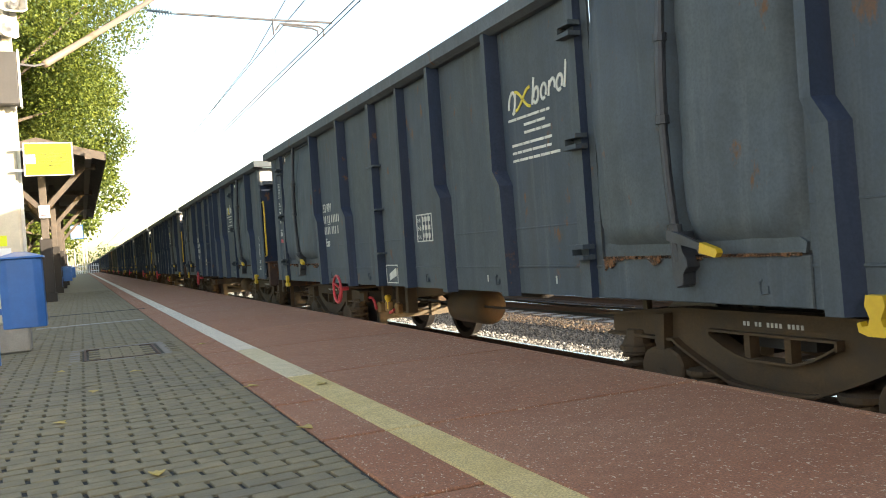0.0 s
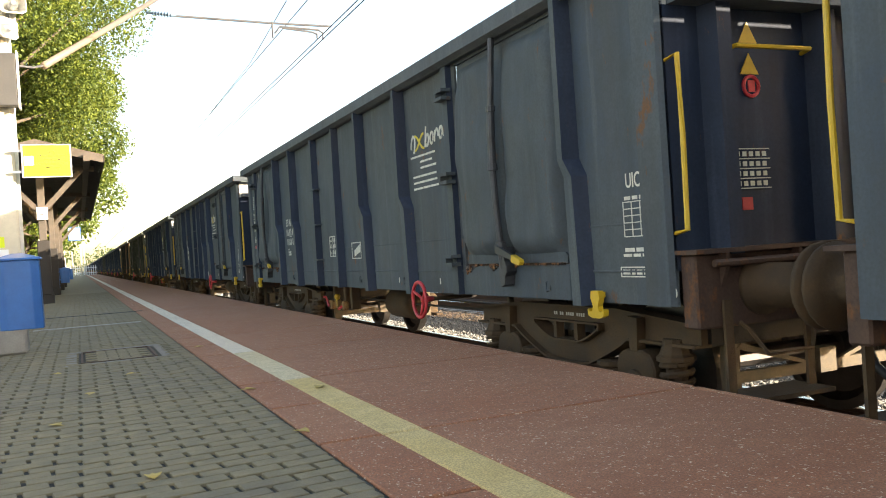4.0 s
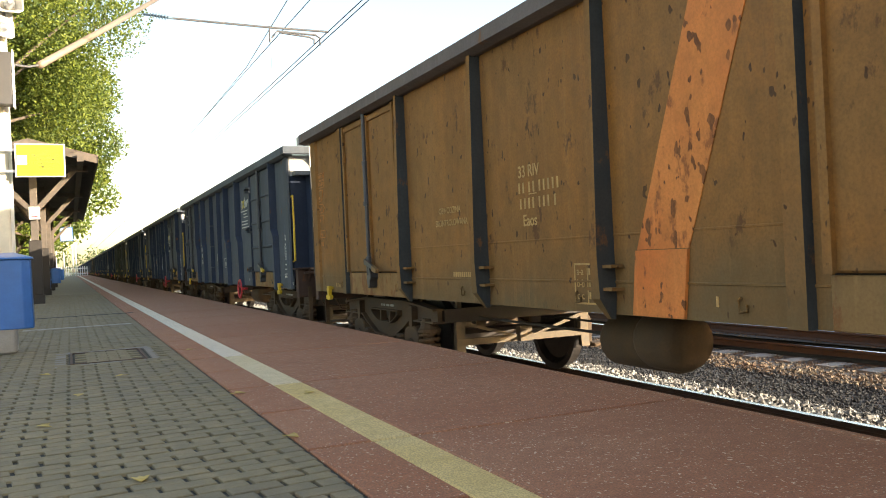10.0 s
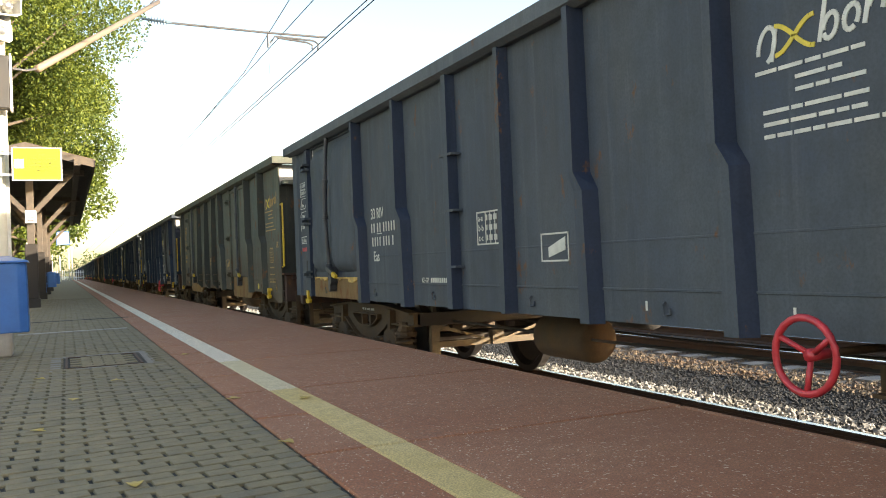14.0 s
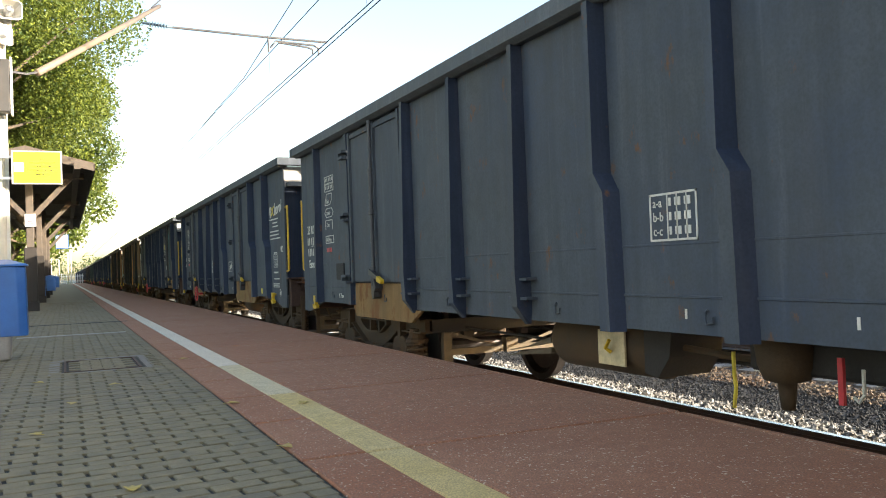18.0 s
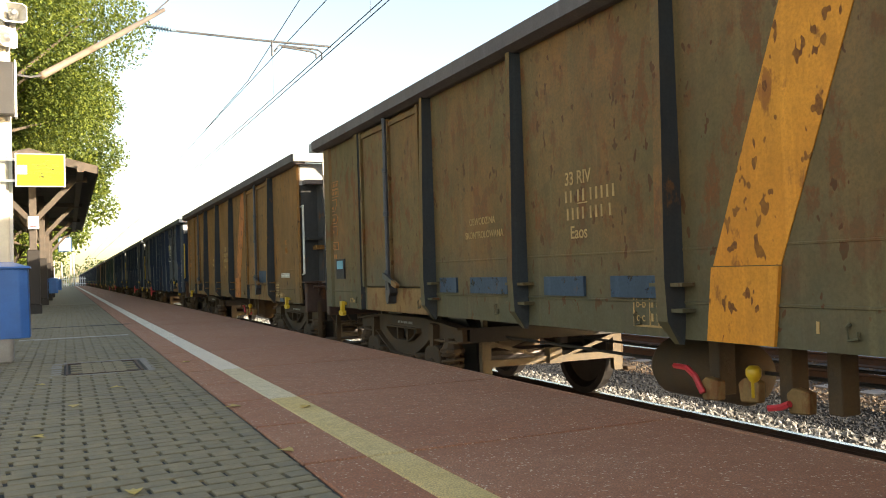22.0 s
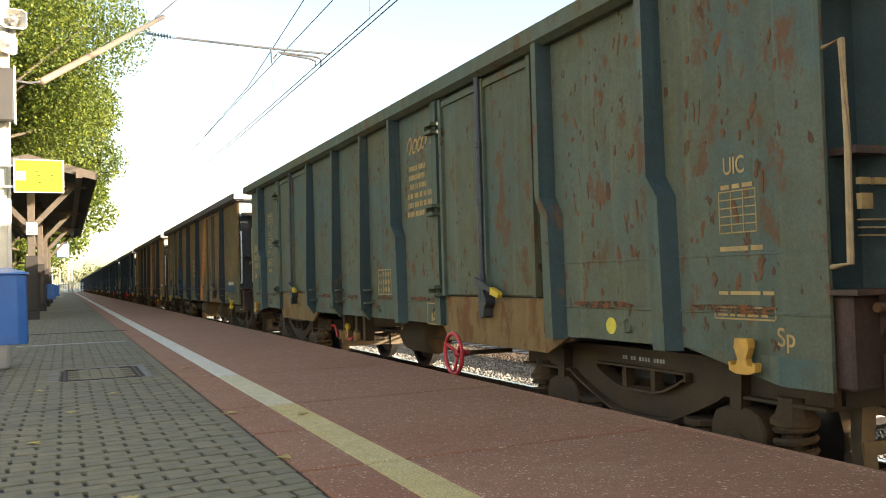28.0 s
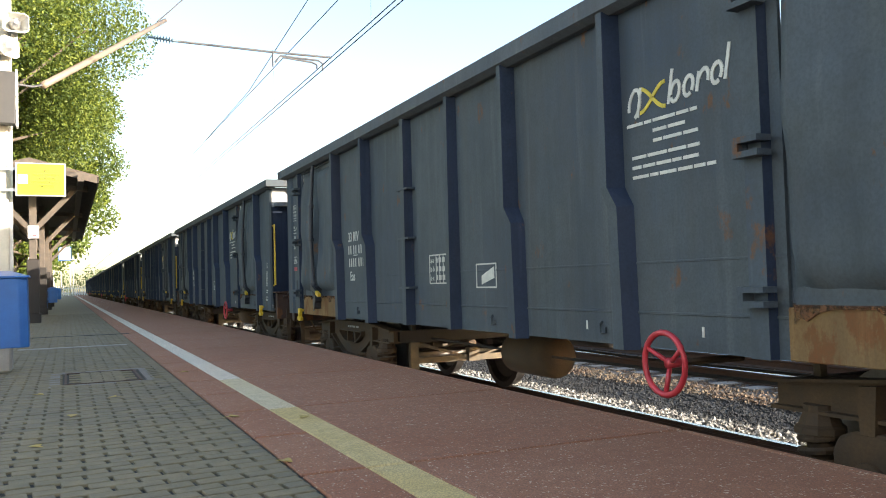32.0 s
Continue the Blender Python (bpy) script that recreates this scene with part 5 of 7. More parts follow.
def markings(wagon, kind, n, ink, rnd, far_logo):
    """Stencilled data of one wagon: class letters, number rows, load table, dimension signs."""
    blue = kind != "straight"
    kind = {"even_long": "even", "kinked_mixed": "kinked"}.get(kind, kind)
    at = dict(PLACES_OF[kind], **PLACES_BY.get(n, {}))
    nu, nz = at["number"]
    q = 1.0 if blue else 0.78
    write(wagon, "33 RIV", nu, nz, 0.158 * q, ink)
    write(wagon, "Eas" if blue and n != 14 else "Eaos", nu + 0.05, nz - 0.46 * q, 0.152 * q, ink)
    bm = bmesh.new()
    for d, m in ((0.0, 2), (0.19, 2), (0.38, 5)):
        figures(bm, nu + d * q, nz - 0.15 * q, m, 0.10 * q, 0.024 * q, 0.054 * q)
    box(bm, -WALL - 0.004, -WALL, U(nu + 0.33 * q), U(nu + 0.19 * q), nz - 0.170 * q, nz - 0.161 * q)
    small(part("owner_code", bm, ink, wagon))
    bm = bmesh.new()
    for d, m in ((0.02, 4), (0.37, 3), (0.64, 1)):
        figures(bm, nu + d * q, nz - 0.30 * q, m, 0.10 * q, 0.024 * q, 0.054 * q)
    small(part("number_row", bm, ink, wagon))
    tu, tz = at["table"]
    bm = bmesh.new()
    frame_box(bm, tu, tu + 0.40, tz, tz + 0.27, 0.012)
    for k in range(3):
        bars(bm, tu + 0.17, tz + 0.035 + k * 0.08, [0.018, 0.05, 0.05], 0.045, 0.030)
    for k in range(3):
        box(bm, -WALL - 0.004, -WALL, U(tu + 0.16 + k * 0.08), U(tu + 0.152 + k * 0.08), tz, tz + 0.27)
    small(part("load_table", bm, ink, wagon))
    for k, text in enumerate(("c-c", "b-b", "a-a")):
        write(wagon, text, tu + 0.03, tz + 0.033 + k * 0.08, 0.075, ink)
    if at["tip"]:
        cu, cz = at["tip"]
        bm = bmesh.new()
        frame_box(bm, cu, cu + 0.36, cz, cz + 0.20, 0.012)
        part("tipping_sign", bm, ink, wagon)
        bm = bmesh.new()
        prism(bm, [(U(cu + 0.10), cz + 0.03), (U(cu + 0.32), cz + 0.08), (U(cu + 0.32), cz + 0.17), (U(cu + 0.10), cz + 0.10)], "x", -WALL - 0.004, -WALL)
        part("tipping_wagon_shape", bm, ink, wagon)
    eu, ez = at["dims"]
    main_ink, ink = ink, ORANGE_INK if kind == "straight" else ink
    bm = bmesh.new()
    for k in range(2):
        frame_box(bm, eu, eu + 0.38, ez - k * 0.10, ez + 0.094 - k * 0.10, 0.007)
        bars(bm, eu + 0.04, ez + 0.028 - k * 0.10, [0.022, 0.018, 0.022, 0.022, 0.018], 0.045, 0.048)
    small(part("load_limits", bm, ink, wagon))
    for k, text in enumerate(("36m", "72.0m³", "12m")):
        z = ez - 0.22 - k * 0.15
        bm = bmesh.new()
        if k == 0:
            pts = [(0.0, z - 0.05), (0.22, z - 0.05), (0.30, z + 0.02), (0.30, z + 0.09), (0.08, z + 0.09), (0.0, z - 0.05)]
        elif k == 1:
            pts = [(-0.02, z), (0.05, z + 0.055), (0.28, z + 0.055), (0.35, z), (0.28, z - 0.055), (0.05, z - 0.055), (-0.02, z)]
        else:
            pts = [(0.0, z - 0.06), (0.0, z + 0.055), (0.30, z + 0.055), (0.30, z - 0.06)]
        stroke(bm, [(eu + p, q) for p, q in pts], 0.004)
        part("dimension_sign", bm, ink, wagon)
        write(wagon, text, eu + 0.055, z - 0.028, 0.075 if k != 1 else 0.062, ink)
    bm = bmesh.new()
    frame_box(bm, eu - 0.01, eu + 0.34, ez - 0.76, ez - 0.66, 0.010)
    part("tare_sign", bm, ink, wagon)
    write(wagon, "14,04m", eu + 0.01, ez - 0.742, 0.085, ink)
    bm = bmesh.new()
    figures(bm, eu + 0.02, ez - 0.87, 4, 0.055, 0.034, 0.028)
    small(part("brake_weight", bm, RED if blue and ink == WHITE else ink, wagon))
    ink = main_ink
    if kind == "straight":
        write(wagon, "OBWODZINA", 4.34, 1.73, 0.079, ink)
        write(wagon, "SKONTROLOWANA", 4.26, 1.62, 0.079, ink)
    if kind == "straight":
        # class mark with a ring below it, a framed pale plate and two ochre rows by the corner
        write(wagon, "UIC", 11.435, 1.835, 0.098, ORANGE_INK, narrow=0.80)
        bm = bmesh.new()
        stroke(bm, [(11.52 + 0.050 * math.cos(a), 1.742 + 0.050 * math.sin(a)) for a in (2 * math.pi * i / 18 for i in range(19))], 0.005)
        bars(bm, 11.495, 1.722, [0.012, 0.012], 0.04, 0.022)
        part("ring_mark", bm, ORANGE_INK, wagon, "orange stencilled ring")
        bm = bmesh.new()
        frame_box(bm, 11.15, 11.68, 1.325, 1.393, 0.008)
        bars(bm, 11.17, 1.340, words(rnd, 0.48), 0.036)
        small(part("keeper_plate", bm, WHITE, wagon))
        bm = bmesh.new()
        frame_box(bm, 10.73, 10.98, 1.12, 1.245, 0.008)
        bars(bm, 10.75, 1.145, [0.05, 0.06, 0.05], 0.03)
        bars(bm, 10.75, 1.195, [0.06, 0.04, 0.06], 0.03)
        small(part("revision_table", bm, ink, wagon))
        bm = bmesh.new()
        frame_box(bm, 10.72, 11.20, 1.015, 1.085, 0.008)
        bars(bm, 10.75, 1.032, words(rnd, 0.42), 0.034)
        small(part("test_stencil", bm, ink, wagon))
        write(wagon, "Sp", 11.24, 1.02, 0.10, ink)
    else:
        side_tables(wagon, kind, n, ink, rnd, *at["test"])
    if far_logo and at["logo"]:
        lu, lz = at["logo"]
        tilt = lambda p: lz - 0.045 + 0.075 * (p / 0.85)
        ring = lambda c, h, a, b, w=0.036: [(lu + c + w * math.cos(t) + 0.22 * (h / 2 + h / 2 * math.sin(t)), tilt(c) + h / 2 + h / 2 * math.sin(t)) for t in (a + (b - a) * i / 14 for i in range(15))]
        rise = lambda c, h: [(lu + c, tilt(c)), (lu + c + 0.22 * h, tilt(c) + h)]
        # a slanted arch, then a row of slanted bars and ovals
        for mark in ([ring(0.06, 0.17, -1.2, 3.6, 0.050), rise(0.105, 0.17)], [rise(0.385, 0.19), ring(0.435, 0.11, -2.6, 3.4)], [ring(0.545, 0.105, -0.6, 5.4)], [rise(0.62, 0.105), ring(0.665, 0.105, -0.3, 3.0)], [ring(0.765, 0.105, -0.6, 5.4)], [rise(0.835, 0.18)]):
            bm = bmesh.new()
            for pts in mark:
                stroke(bm, pts, 0.0115)
            part("logo_block", bm, ink, wagon, "slanted pale shape of the owner's mark")
        bm = bmesh.new()
        for d in (1, -1):
            pts = [(lu + 0.13 + 0.23 * k / 10, tilt(0.24) + 0.08 + d * 0.07 * math.cos(math.pi * k / 10)) for k in range(11)]
            stroke(bm, pts, 0.011)
        part("logo_loop", bm, LOGO_YELLOW, wagon, "yellow crossing loops")
        for k, (d, m) in enumerate(((0.0, 0.66), (0.24, 0.32), (0.24, 0.40), (0.04, 0.62), (0.04, 0.62), (0.04, 0.76))):
            bm = bmesh.new()
            bars(bm, lu + d, lz + 0.0 - 0.085 - k * 0.058 - (0.02 if k > 2 else 0), words(rnd, m), 0.019, 0.014)
            small(part("owner_row", bm, ink, wagon))
    if n in (10, 11, 13):
        write(wagon, "KE-GP", 4.52, 1.168, 0.066, ink)
    if n in (10, 11, 13) or not blue:
        bm = bmesh.new()
        figures(bm, 4.73 if blue else 4.6, 1.168, 9, 0.044, 0.024, 0.018)
        small(part("sill_stencil", bm, ink, wagon))
    for u in (7.9, 9.0):
        bm = bmesh.new()
        bars(bm, u, 1.03, [0.016], 0.055)
        part("jacking_mark", bm, ink, wagon)
    if blue and n != 7:
        cu = 0.48 if n == 22 else 1.47 if kind == "even" else 0.38
        bm = bmesh.new()
        box(bm, -WALL - 0.018, -WALL + 0.001, U(cu + 0.30), U(cu), 1.24, 1.44)
        frame_box(bm, cu, cu + 0.30, 1.24, 1.44, 0.018)
        bevelled(bm, 0.003)
        part("card_holder", bm, GEAR_DARK, wagon, "empty dark card holder")
    if kind in ("straight", "even"):
        write(wagon, "R 75m", 1.04 if kind == "straight" else 1.55, 1.02, 0.075, ink).location.x -= 0.012


def blob(wagon, name, u, z, ru, rz, material, label, seed, proud=0.004):
    """A ragged smear of paint or rust on the platform side."""
    rnd = random.Random(seed)
    raw = [rnd.uniform(0.6, 1.1) for _ in range(28)]
    ks = [(raw[i - 1] + 2 * raw[i] + raw[(i + 1) % 28]) / 4 + rnd.uniform(-0.07, 0.07) for i in range(28)]
    bm = bmesh.new()
    prism(bm, [(U(u + ru * k * math.cos(i * math.pi / 14)), z + rz * k * math.sin(i * math.pi / 14)) for i, k in enumerate(ks)], "x", -WALL - proud - 0.0004 * (seed % 10), -WALL + 0.001 - (proud - 0.005 if proud > 0.06 else 0))
    part(name, bm, material, wagon, label)


def base_wagon(kind, paint, style, sill_tan, simple=False):
    """An open bogie wagon without its markings."""
    spec = TYPES[kind]
    own_gear = kind == "even_long"
    kind = "even" if own_gear else kind
    # half the length of the side sheets, and of the frame with the end walls
    HALF, END = {"kinked": (6.23, 6.37), "kinked_mixed": (6.23, 6.37), "kinked_late": (6.35, 6.46), "straight": (6.22, 6.36)}.get(kind, (6.30, 6.40))
    TAIL = HALF - 0.15 if kind == "straight" else HALF
    body = PAINT[paint]
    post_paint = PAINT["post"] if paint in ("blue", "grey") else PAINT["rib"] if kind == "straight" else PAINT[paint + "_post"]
    rail_paint = PAINT["rail"] if kind == "straight" else PAINT["top"] if paint in ("blue", "grey") else body
    wagon = thing("open_wagon", "", "freight wagon")
    rnd = random.Random(kind + paint + style)
    doors = spec["doors"]
    posts = [(0.88, "knee")] + spec["posts"][1:] if paint == "teal" else spec["posts"]
    for s in (-1, 1):
        # the side sheet, cut out where the doors are
        cuts = sorted((U(b), U(a)) for a, b in doors)
        runs = [(-HALF, cuts[0][0]), (cuts[0][1], cuts[1][0]), (cuts[1][1], TAIL)]
        for y0, y1 in runs:
            bm = bmesh.new()
            # one sheet with two weld beads above the sill
            prism(bm, [((WALL - 0.02) * s, SILL), (WALL * s, SILL), (WALL * s, 1.142), ((WALL + 0.006) * s, 1.146), ((WALL + 0.006) * s, 1.156), (WALL * s, 1.160), (WALL * s, 1.434), ((WALL + 0.003) * s, 1.437),
                       ((WALL + 0.003) * s, 1.446), (WALL * s, 1.449), (WALL * s, 2.98), ((WALL - 0.02) * s, 2.98)], "y", y0, y1)
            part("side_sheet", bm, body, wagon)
        for y0, y1 in cuts:
            bm = bmesh.new()
            if kind == "even":
                prism(bm, [(y0 - 0.30, SILL - 0.01), (y0 - 0.04, SILL - 0.13), (y1, SILL - 0.13), (y1 + 0.10, SILL - 0.01), (y1, SILL), (y1, 1.20), (y0, 1.20), (y0, SILL)], "x", *sorted(((WALL + 0.012) * s, (WALL - 0.02) * s)))
            else:
                box(bm, *sorted(((WALL + 0.012) * s, (WALL - 0.02) * s)), y0, y1, SILL, 1.20)
                bevelled(bm, 0.006)
            part("door_sill", bm, RUST_TAN if sill_tan else body, wagon, "rust-stained tan sill plate" if sill_tan else "")
            bm = bmesh.new()
            box(bm, *sorted(((WALL - 0.0) * s, (WALL - 0.03) * s)), y0, y1, 2.93, 2.98)
            part("door_lintel", bm, body, wagon)
            mid = (y0 + y1) / 2
            for a, b in ((y0 + 0.01, mid - 0.006), (mid + 0.006, y1 - 0.01)):
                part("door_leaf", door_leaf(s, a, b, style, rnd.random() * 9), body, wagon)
            if s > 0:
                continue
            part("locking_bar", lock_bar(s, mid, float(style == "bulged")), LOCK, wagon)
            if not simple:
                part("lock_cam", lock_cam(s, mid), LOCK, wagon)
            grip = part("door_lever", lever(s, mid), LOCK, wagon, "steel door lever with a rusty grip" if kind == "straight" else "steel door lever with a yellow grip")
            grip.data.materials.append(RUST_TAN if kind == "straight" else YELLOW)
            if style == "bulged":
                # foam and rust that oozed out under the leaves, in ragged lumps
                bm = bmesh.new()
                n = 44
                level = lambda i, w: noise.noise(Vector((i * 0.17, y0 * 0.7 + w, 3.0))) + 0.6 * noise.noise(Vector((i * 0.62, y0, 6.0)))
                for i in range(n):
                    ya, yb = (y0 + 0.05 + (y1 - y0 - 0.1) * j / n for j in (i, i + 1))
                    ha, hb = (0.007 + 0.10 * max(0.0, level(j, 0) - 0.05) + 0.012 * abs(noise.noise(Vector((j * 1.3, y0, 7)))) for j in (i, i + 1))
                    prism(bm, [(ya, 1.214), (yb, 1.214), (yb, 1.206 - hb), (ya, 1.206 - ha)], "x", *sorted(((WALL + 0.026) * s, (WALL + 0.010) * s)))
                tagged(part("torn_seal", bm, SEAL if paint == "grey" else RUST_SPOT, wagon, "torn pale seal along the door foot" if paint == "grey" else "rusty edge along the door foot"), kind="stuff")
        for u, k in posts if s < 0 or not simple else ():
            # front in body colour; flanks in the darker tone, shade painted in
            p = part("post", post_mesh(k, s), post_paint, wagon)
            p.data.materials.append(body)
            p.location = (0, U(u), 0)
            if s > 0 or simple:
                continue
            if k == "hinge" and kind != "straight":
                for z in (1.20, 1.92, 2.65):
                    bm = bmesh.new()
                    prism(bm, [(0.07, z), (-0.10, z), (-0.10, z + 0.03), (0.03, z + 0.03), (0.03, z + 0.07), (-0.10, z + 0.07), (-0.10, z + 0.10), (0.07, z + 0.10)], "x", 1.41 * s, 1.50 * s)
                    part("hinge", bm, body, wagon).location = (0, U(u), 0)
            if k in ("step", "taper"):
                for z in ((1.30, 1.78, 2.26) if k == "step" else (1.10, 1.24)):
                    bm = bmesh.new()
                    box(bm, 1.47 * s, 1.37 * s, -0.14, 0.14, z, z + 0.02)
                    part("web_plate", bm, body, wagon).location = (0, U(u), 0)
        # top rail
        bm = bmesh.new()
        ext = 0.12 if kind == "straight" else 0.0
        out = RIM + (0.02 if kind == "straight" else 0)
        prism(bm, [(1.32 * s, 2.96), (1.32 * s, TOP), (out * s, TOP), (out * s, 2.98), (1.44 * s, 2.95)], "y", -HALF - 0.03 - ext, TAIL + 0.03 + ext)
        part("top_rail", bm, rail_paint, wagon)
        # tie rings along the sill, and the corner posts
        for u in (1.3, 3.2, 4.8, 6.6, 8.1, 11.0) if s < 0 and not simple else ():
            bm = bmesh.new()
            tube(bm, [((WALL + 0.010) * s, U(u) - 0.025, 1.05), ((WALL + 0.014) * s, U(u) - 0.030, 1.02), ((WALL + 0.014) * s, U(u) + 0.022, 1.01), ((WALL + 0.014) * s, U(u) + 0.028, 1.07), ((WALL + 0.010) * s, U(u) + 0.012, 1.085)], 0.008, 5)
            part("tie_ring", bm, body, wagon)
        for e, REACH in ((-1, HALF), (1, TAIL)):
            bm = bmesh.new()
            proud = 0.0025 if kind == "even" else 0.03
            prism(bm, [(WALL * s, REACH * e), ((WALL + proud) * s, (REACH - 0.02) * e), ((WALL + proud) * s, (REACH - 0.24) * e), (WALL * s, (REACH - 0.27) * e)], "z", SILL, 2.97)
            part("corner_post", bm, body, wagon)
            if kind == "even":
                bm = bmesh.new()
                prism(bm, [((REACH - 0.95) * e, SILL), ((REACH - 0.30) * e, SILL - 0.14), (REACH * e, SILL - 0.14), (REACH * e, SILL)], "x", *sorted(((WALL + 0.003) * s, (WALL - 0.02) * s)))
                part("sill_end", bm, body, wagon)
            if simple and s > 0:
                continue
            # gripping bar on the end
            x, y = (WALL - 0.02) * s, (REACH + 0.10) * e
            bm = rounded_tube([(x, (REACH - 0.04) * e, 2.34), (x, y, 2.36), (x, y + 0.01 * e, 1.9), (x, y, 1.38), (x, (REACH - 0.04) * e, 1.36)], 0.016)
            part("grab_bar", bm, WHITE if kind == "straight" else TAN_BAR if paint == "teal" else YELLOW, wagon, "white grab bar" if kind == "straight" else "tan weathered grab bar" if paint == "teal" else "yellow grab bar")
            # roping hook below the sill
            bm = bmesh.new()
            yc, xh = (REACH - (0.48 if paint == "teal" else 0.73)) * e, (WALL + 0.03) * s
            half = [(0.042, 1.03), (0.050, 0.985), (0.027, 0.93), (0.038, 0.90), (0.068, 0.895), (0.076, 0.915), (0.092, 0.908), (0.085, 0.87), (0.04, 0.855)]
            prism(bm, [(yc + p, q) for p, q in half] + [(yc - p, q) for p, q in half[::-1]], "x", *sorted((xh, xh + 0.04 * s)))
            box(bm, *sorted((WALL * s, xh)), yc - 0.02, yc + 0.02, 0.985, 1.02)
            part("rope_hook", bm, GOLDEN if paint == "teal" else YELLOW, wagon, "golden-tan roping hook" if paint == "teal" else "yellow roping hook")
            # shunter's step
            bm = bmesh.new()
            ys = (END + 0.02) * e
            for x in (1.17 * s, 0.58 * s):
                box(bm, x - 0.028, x + 0.028, ys - 0.010, ys + 0.010, 0.44, 0.98)
            box(bm, *sorted((0.56 * s, 1.20 * s)), ys - 0.15, ys + 0.15, 0.415, 0.44)
            step = part("shunter_step", bm, GEAR, wagon)
            if s < 0 and not simple:
                bm = bmesh.new()
                box(bm, -1.214, -1.200, ys - 0.15, ys + 0.15, 0.40, 0.445)
                part("step_edge", bm, YELLOW, step, "worn yellow step edge")
    for e in (-1, 1):
        bm = bmesh.new()
        fold = [(-WALL, (END - 0.14) * e)]
        for x in (-1.03, -0.22, 0.22, 1.03):
            fold += [(x - 0.09, (END - 0.14) * e), (x - 0.05, (END - 0.02) * e), (x + 0.05, (END - 0.02) * e), (x + 0.09, (END - 0.14) * e)]
        fold += [(WALL, (END - 0.14) * e)]
        prism(bm, fold + [(x, y - 0.02 * e) for x, y in fold[::-1]], "z", SILL + 0.2, 2.66)
        # where the post tone is used, the end's shade is in the colour
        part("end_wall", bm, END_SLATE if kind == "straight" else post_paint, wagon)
        bm = bmesh.new()
        prism(bm, [(-WALL, (END - 0.14) * e), (WALL, (END - 0.14) * e), (WALL, (END - 0.16) * e), (-WALL, (END - 0.16) * e)], "z", 2.66, 2.98)
        # sunlight on the upper sheet and end rail is put into this colour
        part("end_crest", bm, CREST, wagon, "upper end sheet in a pale sunlit tone")
        bm = bmesh.new()
        box(bm, -RIM, RIM, *sorted(((END - 0.1) * e, (END + 0.06) * e)), 2.98, TOP)
        part("end_rail", bm, CREST if kind == "straight" else body, wagon)
        bm = bmesh.new()
        box(bm, -WALL + 0.05, WALL - 0.05, *sorted(((END - 0.14) * e, (END + 0.05) * e)), 2.66, 2.72)
        part("end_ledge", bm, rail_paint, wagon)
        for x in () if simple else (-0.95, -0.32, 0.32, 0.95):
            bm = bmesh.new()
            prism(bm, [((END - 0.14) * e, 2.72), ((END - 0.14) * e, 2.98), ((END + 0.05) * e, 2.98)], "x", x - 0.008, x + 0.008)
            part("gusset", bm, post_paint, wagon)
        # headstock, buffers, coupling
        bm = bmesh.new()
        box(bm, -1.34, 1.34, *sorted(((END - 0.15) * e, (END - 0.02) * e)), 0.82, 1.24)
        bevelled(bm, 0.012)
        box(bm, -1.38, 1.38, *sorted(((END - 0.14) * e, (END + 0.045) * e)), 1.242, 1.266)
        for x in (-1.16, -0.62, 0.62, 1.16):
            prism(bm, [((END - 0.02) * e, 1.24), ((END + 0.04) * e, 1.24), ((END + 0.035) * e, 1.16), ((END - 0.02) * e, 1.04)], "x", x - 0.012, x + 0.012)
        tube(bm, [(-1.25, (END + 0.03) * e, 1.185), (-0.3, (END + 0.03) * e, 1.185), (1.2, (END + 0.03) * e, 1.18)], 0.022, 8)
        part("headstock", bm, HEAD, wagon, "rust-brown headstock with a pipe along it")
        for x in (-0.875, 0.875):
            bm = bmesh.new()
            y = (END - 0.02) * e
            reach = (PITCH / 2 + 0.014 - END) * e + (SHIFT[22] if paint == "teal" else 0)
            lathe(bm, [(0, 0.17), (0.03 * e, 0.17), (0.04 * e, 0.13), (0.58 * reach, 0.125), (0.60 * reach, 0.105), (0.80 * reach, 0.10), (0.85 * reach, 0.16), (0.91 * reach, 0.235), (0.97 * reach, 0.23), (reach, 0.12)], (x, y, 1.04), "y", 20)
            part("buffer", bm, GEAR, wagon, "greasy dark steel buffer", smooth=True)
        bm = bmesh.new()
        y = (END - 0.02) * e
        tube(bm, [(0, y, 1.0), (0, y + 0.25 * e, 1.0), (0, y + 0.33 * e, 1.07), (0, y + 0.28 * e, 1.13)], 0.045, 8)
        tube(bm, [(0.03, y + 0.2 * e, 0.98), (0.05, y + 0.34 * e, 0.8), (0.02, y + 0.5 * e, 0.92)], 0.03, 6)
        part("draw_hook", bm, GEAR_DARK, wagon)
        for x in () if simple else (-0.35, 0.35):
            bm = rounded_tube([(x, y, 0.9), (x * 1.05, y + 0.18 * e, 0.8), (x * 1.05, y + 0.30 * e, 0.55), (x * 1.0, y + 0.42 * e, 0.45), (x * 0.95, y + 0.55 * e, 0.58)], 0.03, 6)
            part("brake_hose", bm, RUBBER, wagon, smooth=True)
        bm = rounded_tube([(-1.05, y, 0.84), (-1.03, y + 0.05 * e, 0.80), (-0.95, y + 0.10 * e, 0.66), (-0.62, y + 0.10 * e, 0.66), (-0.54, y + 0.05 * e, 0.80), (-0.52, y, 0.84)], 0.014, 6)
        part("end_grip", bm, GEAR, wagon)
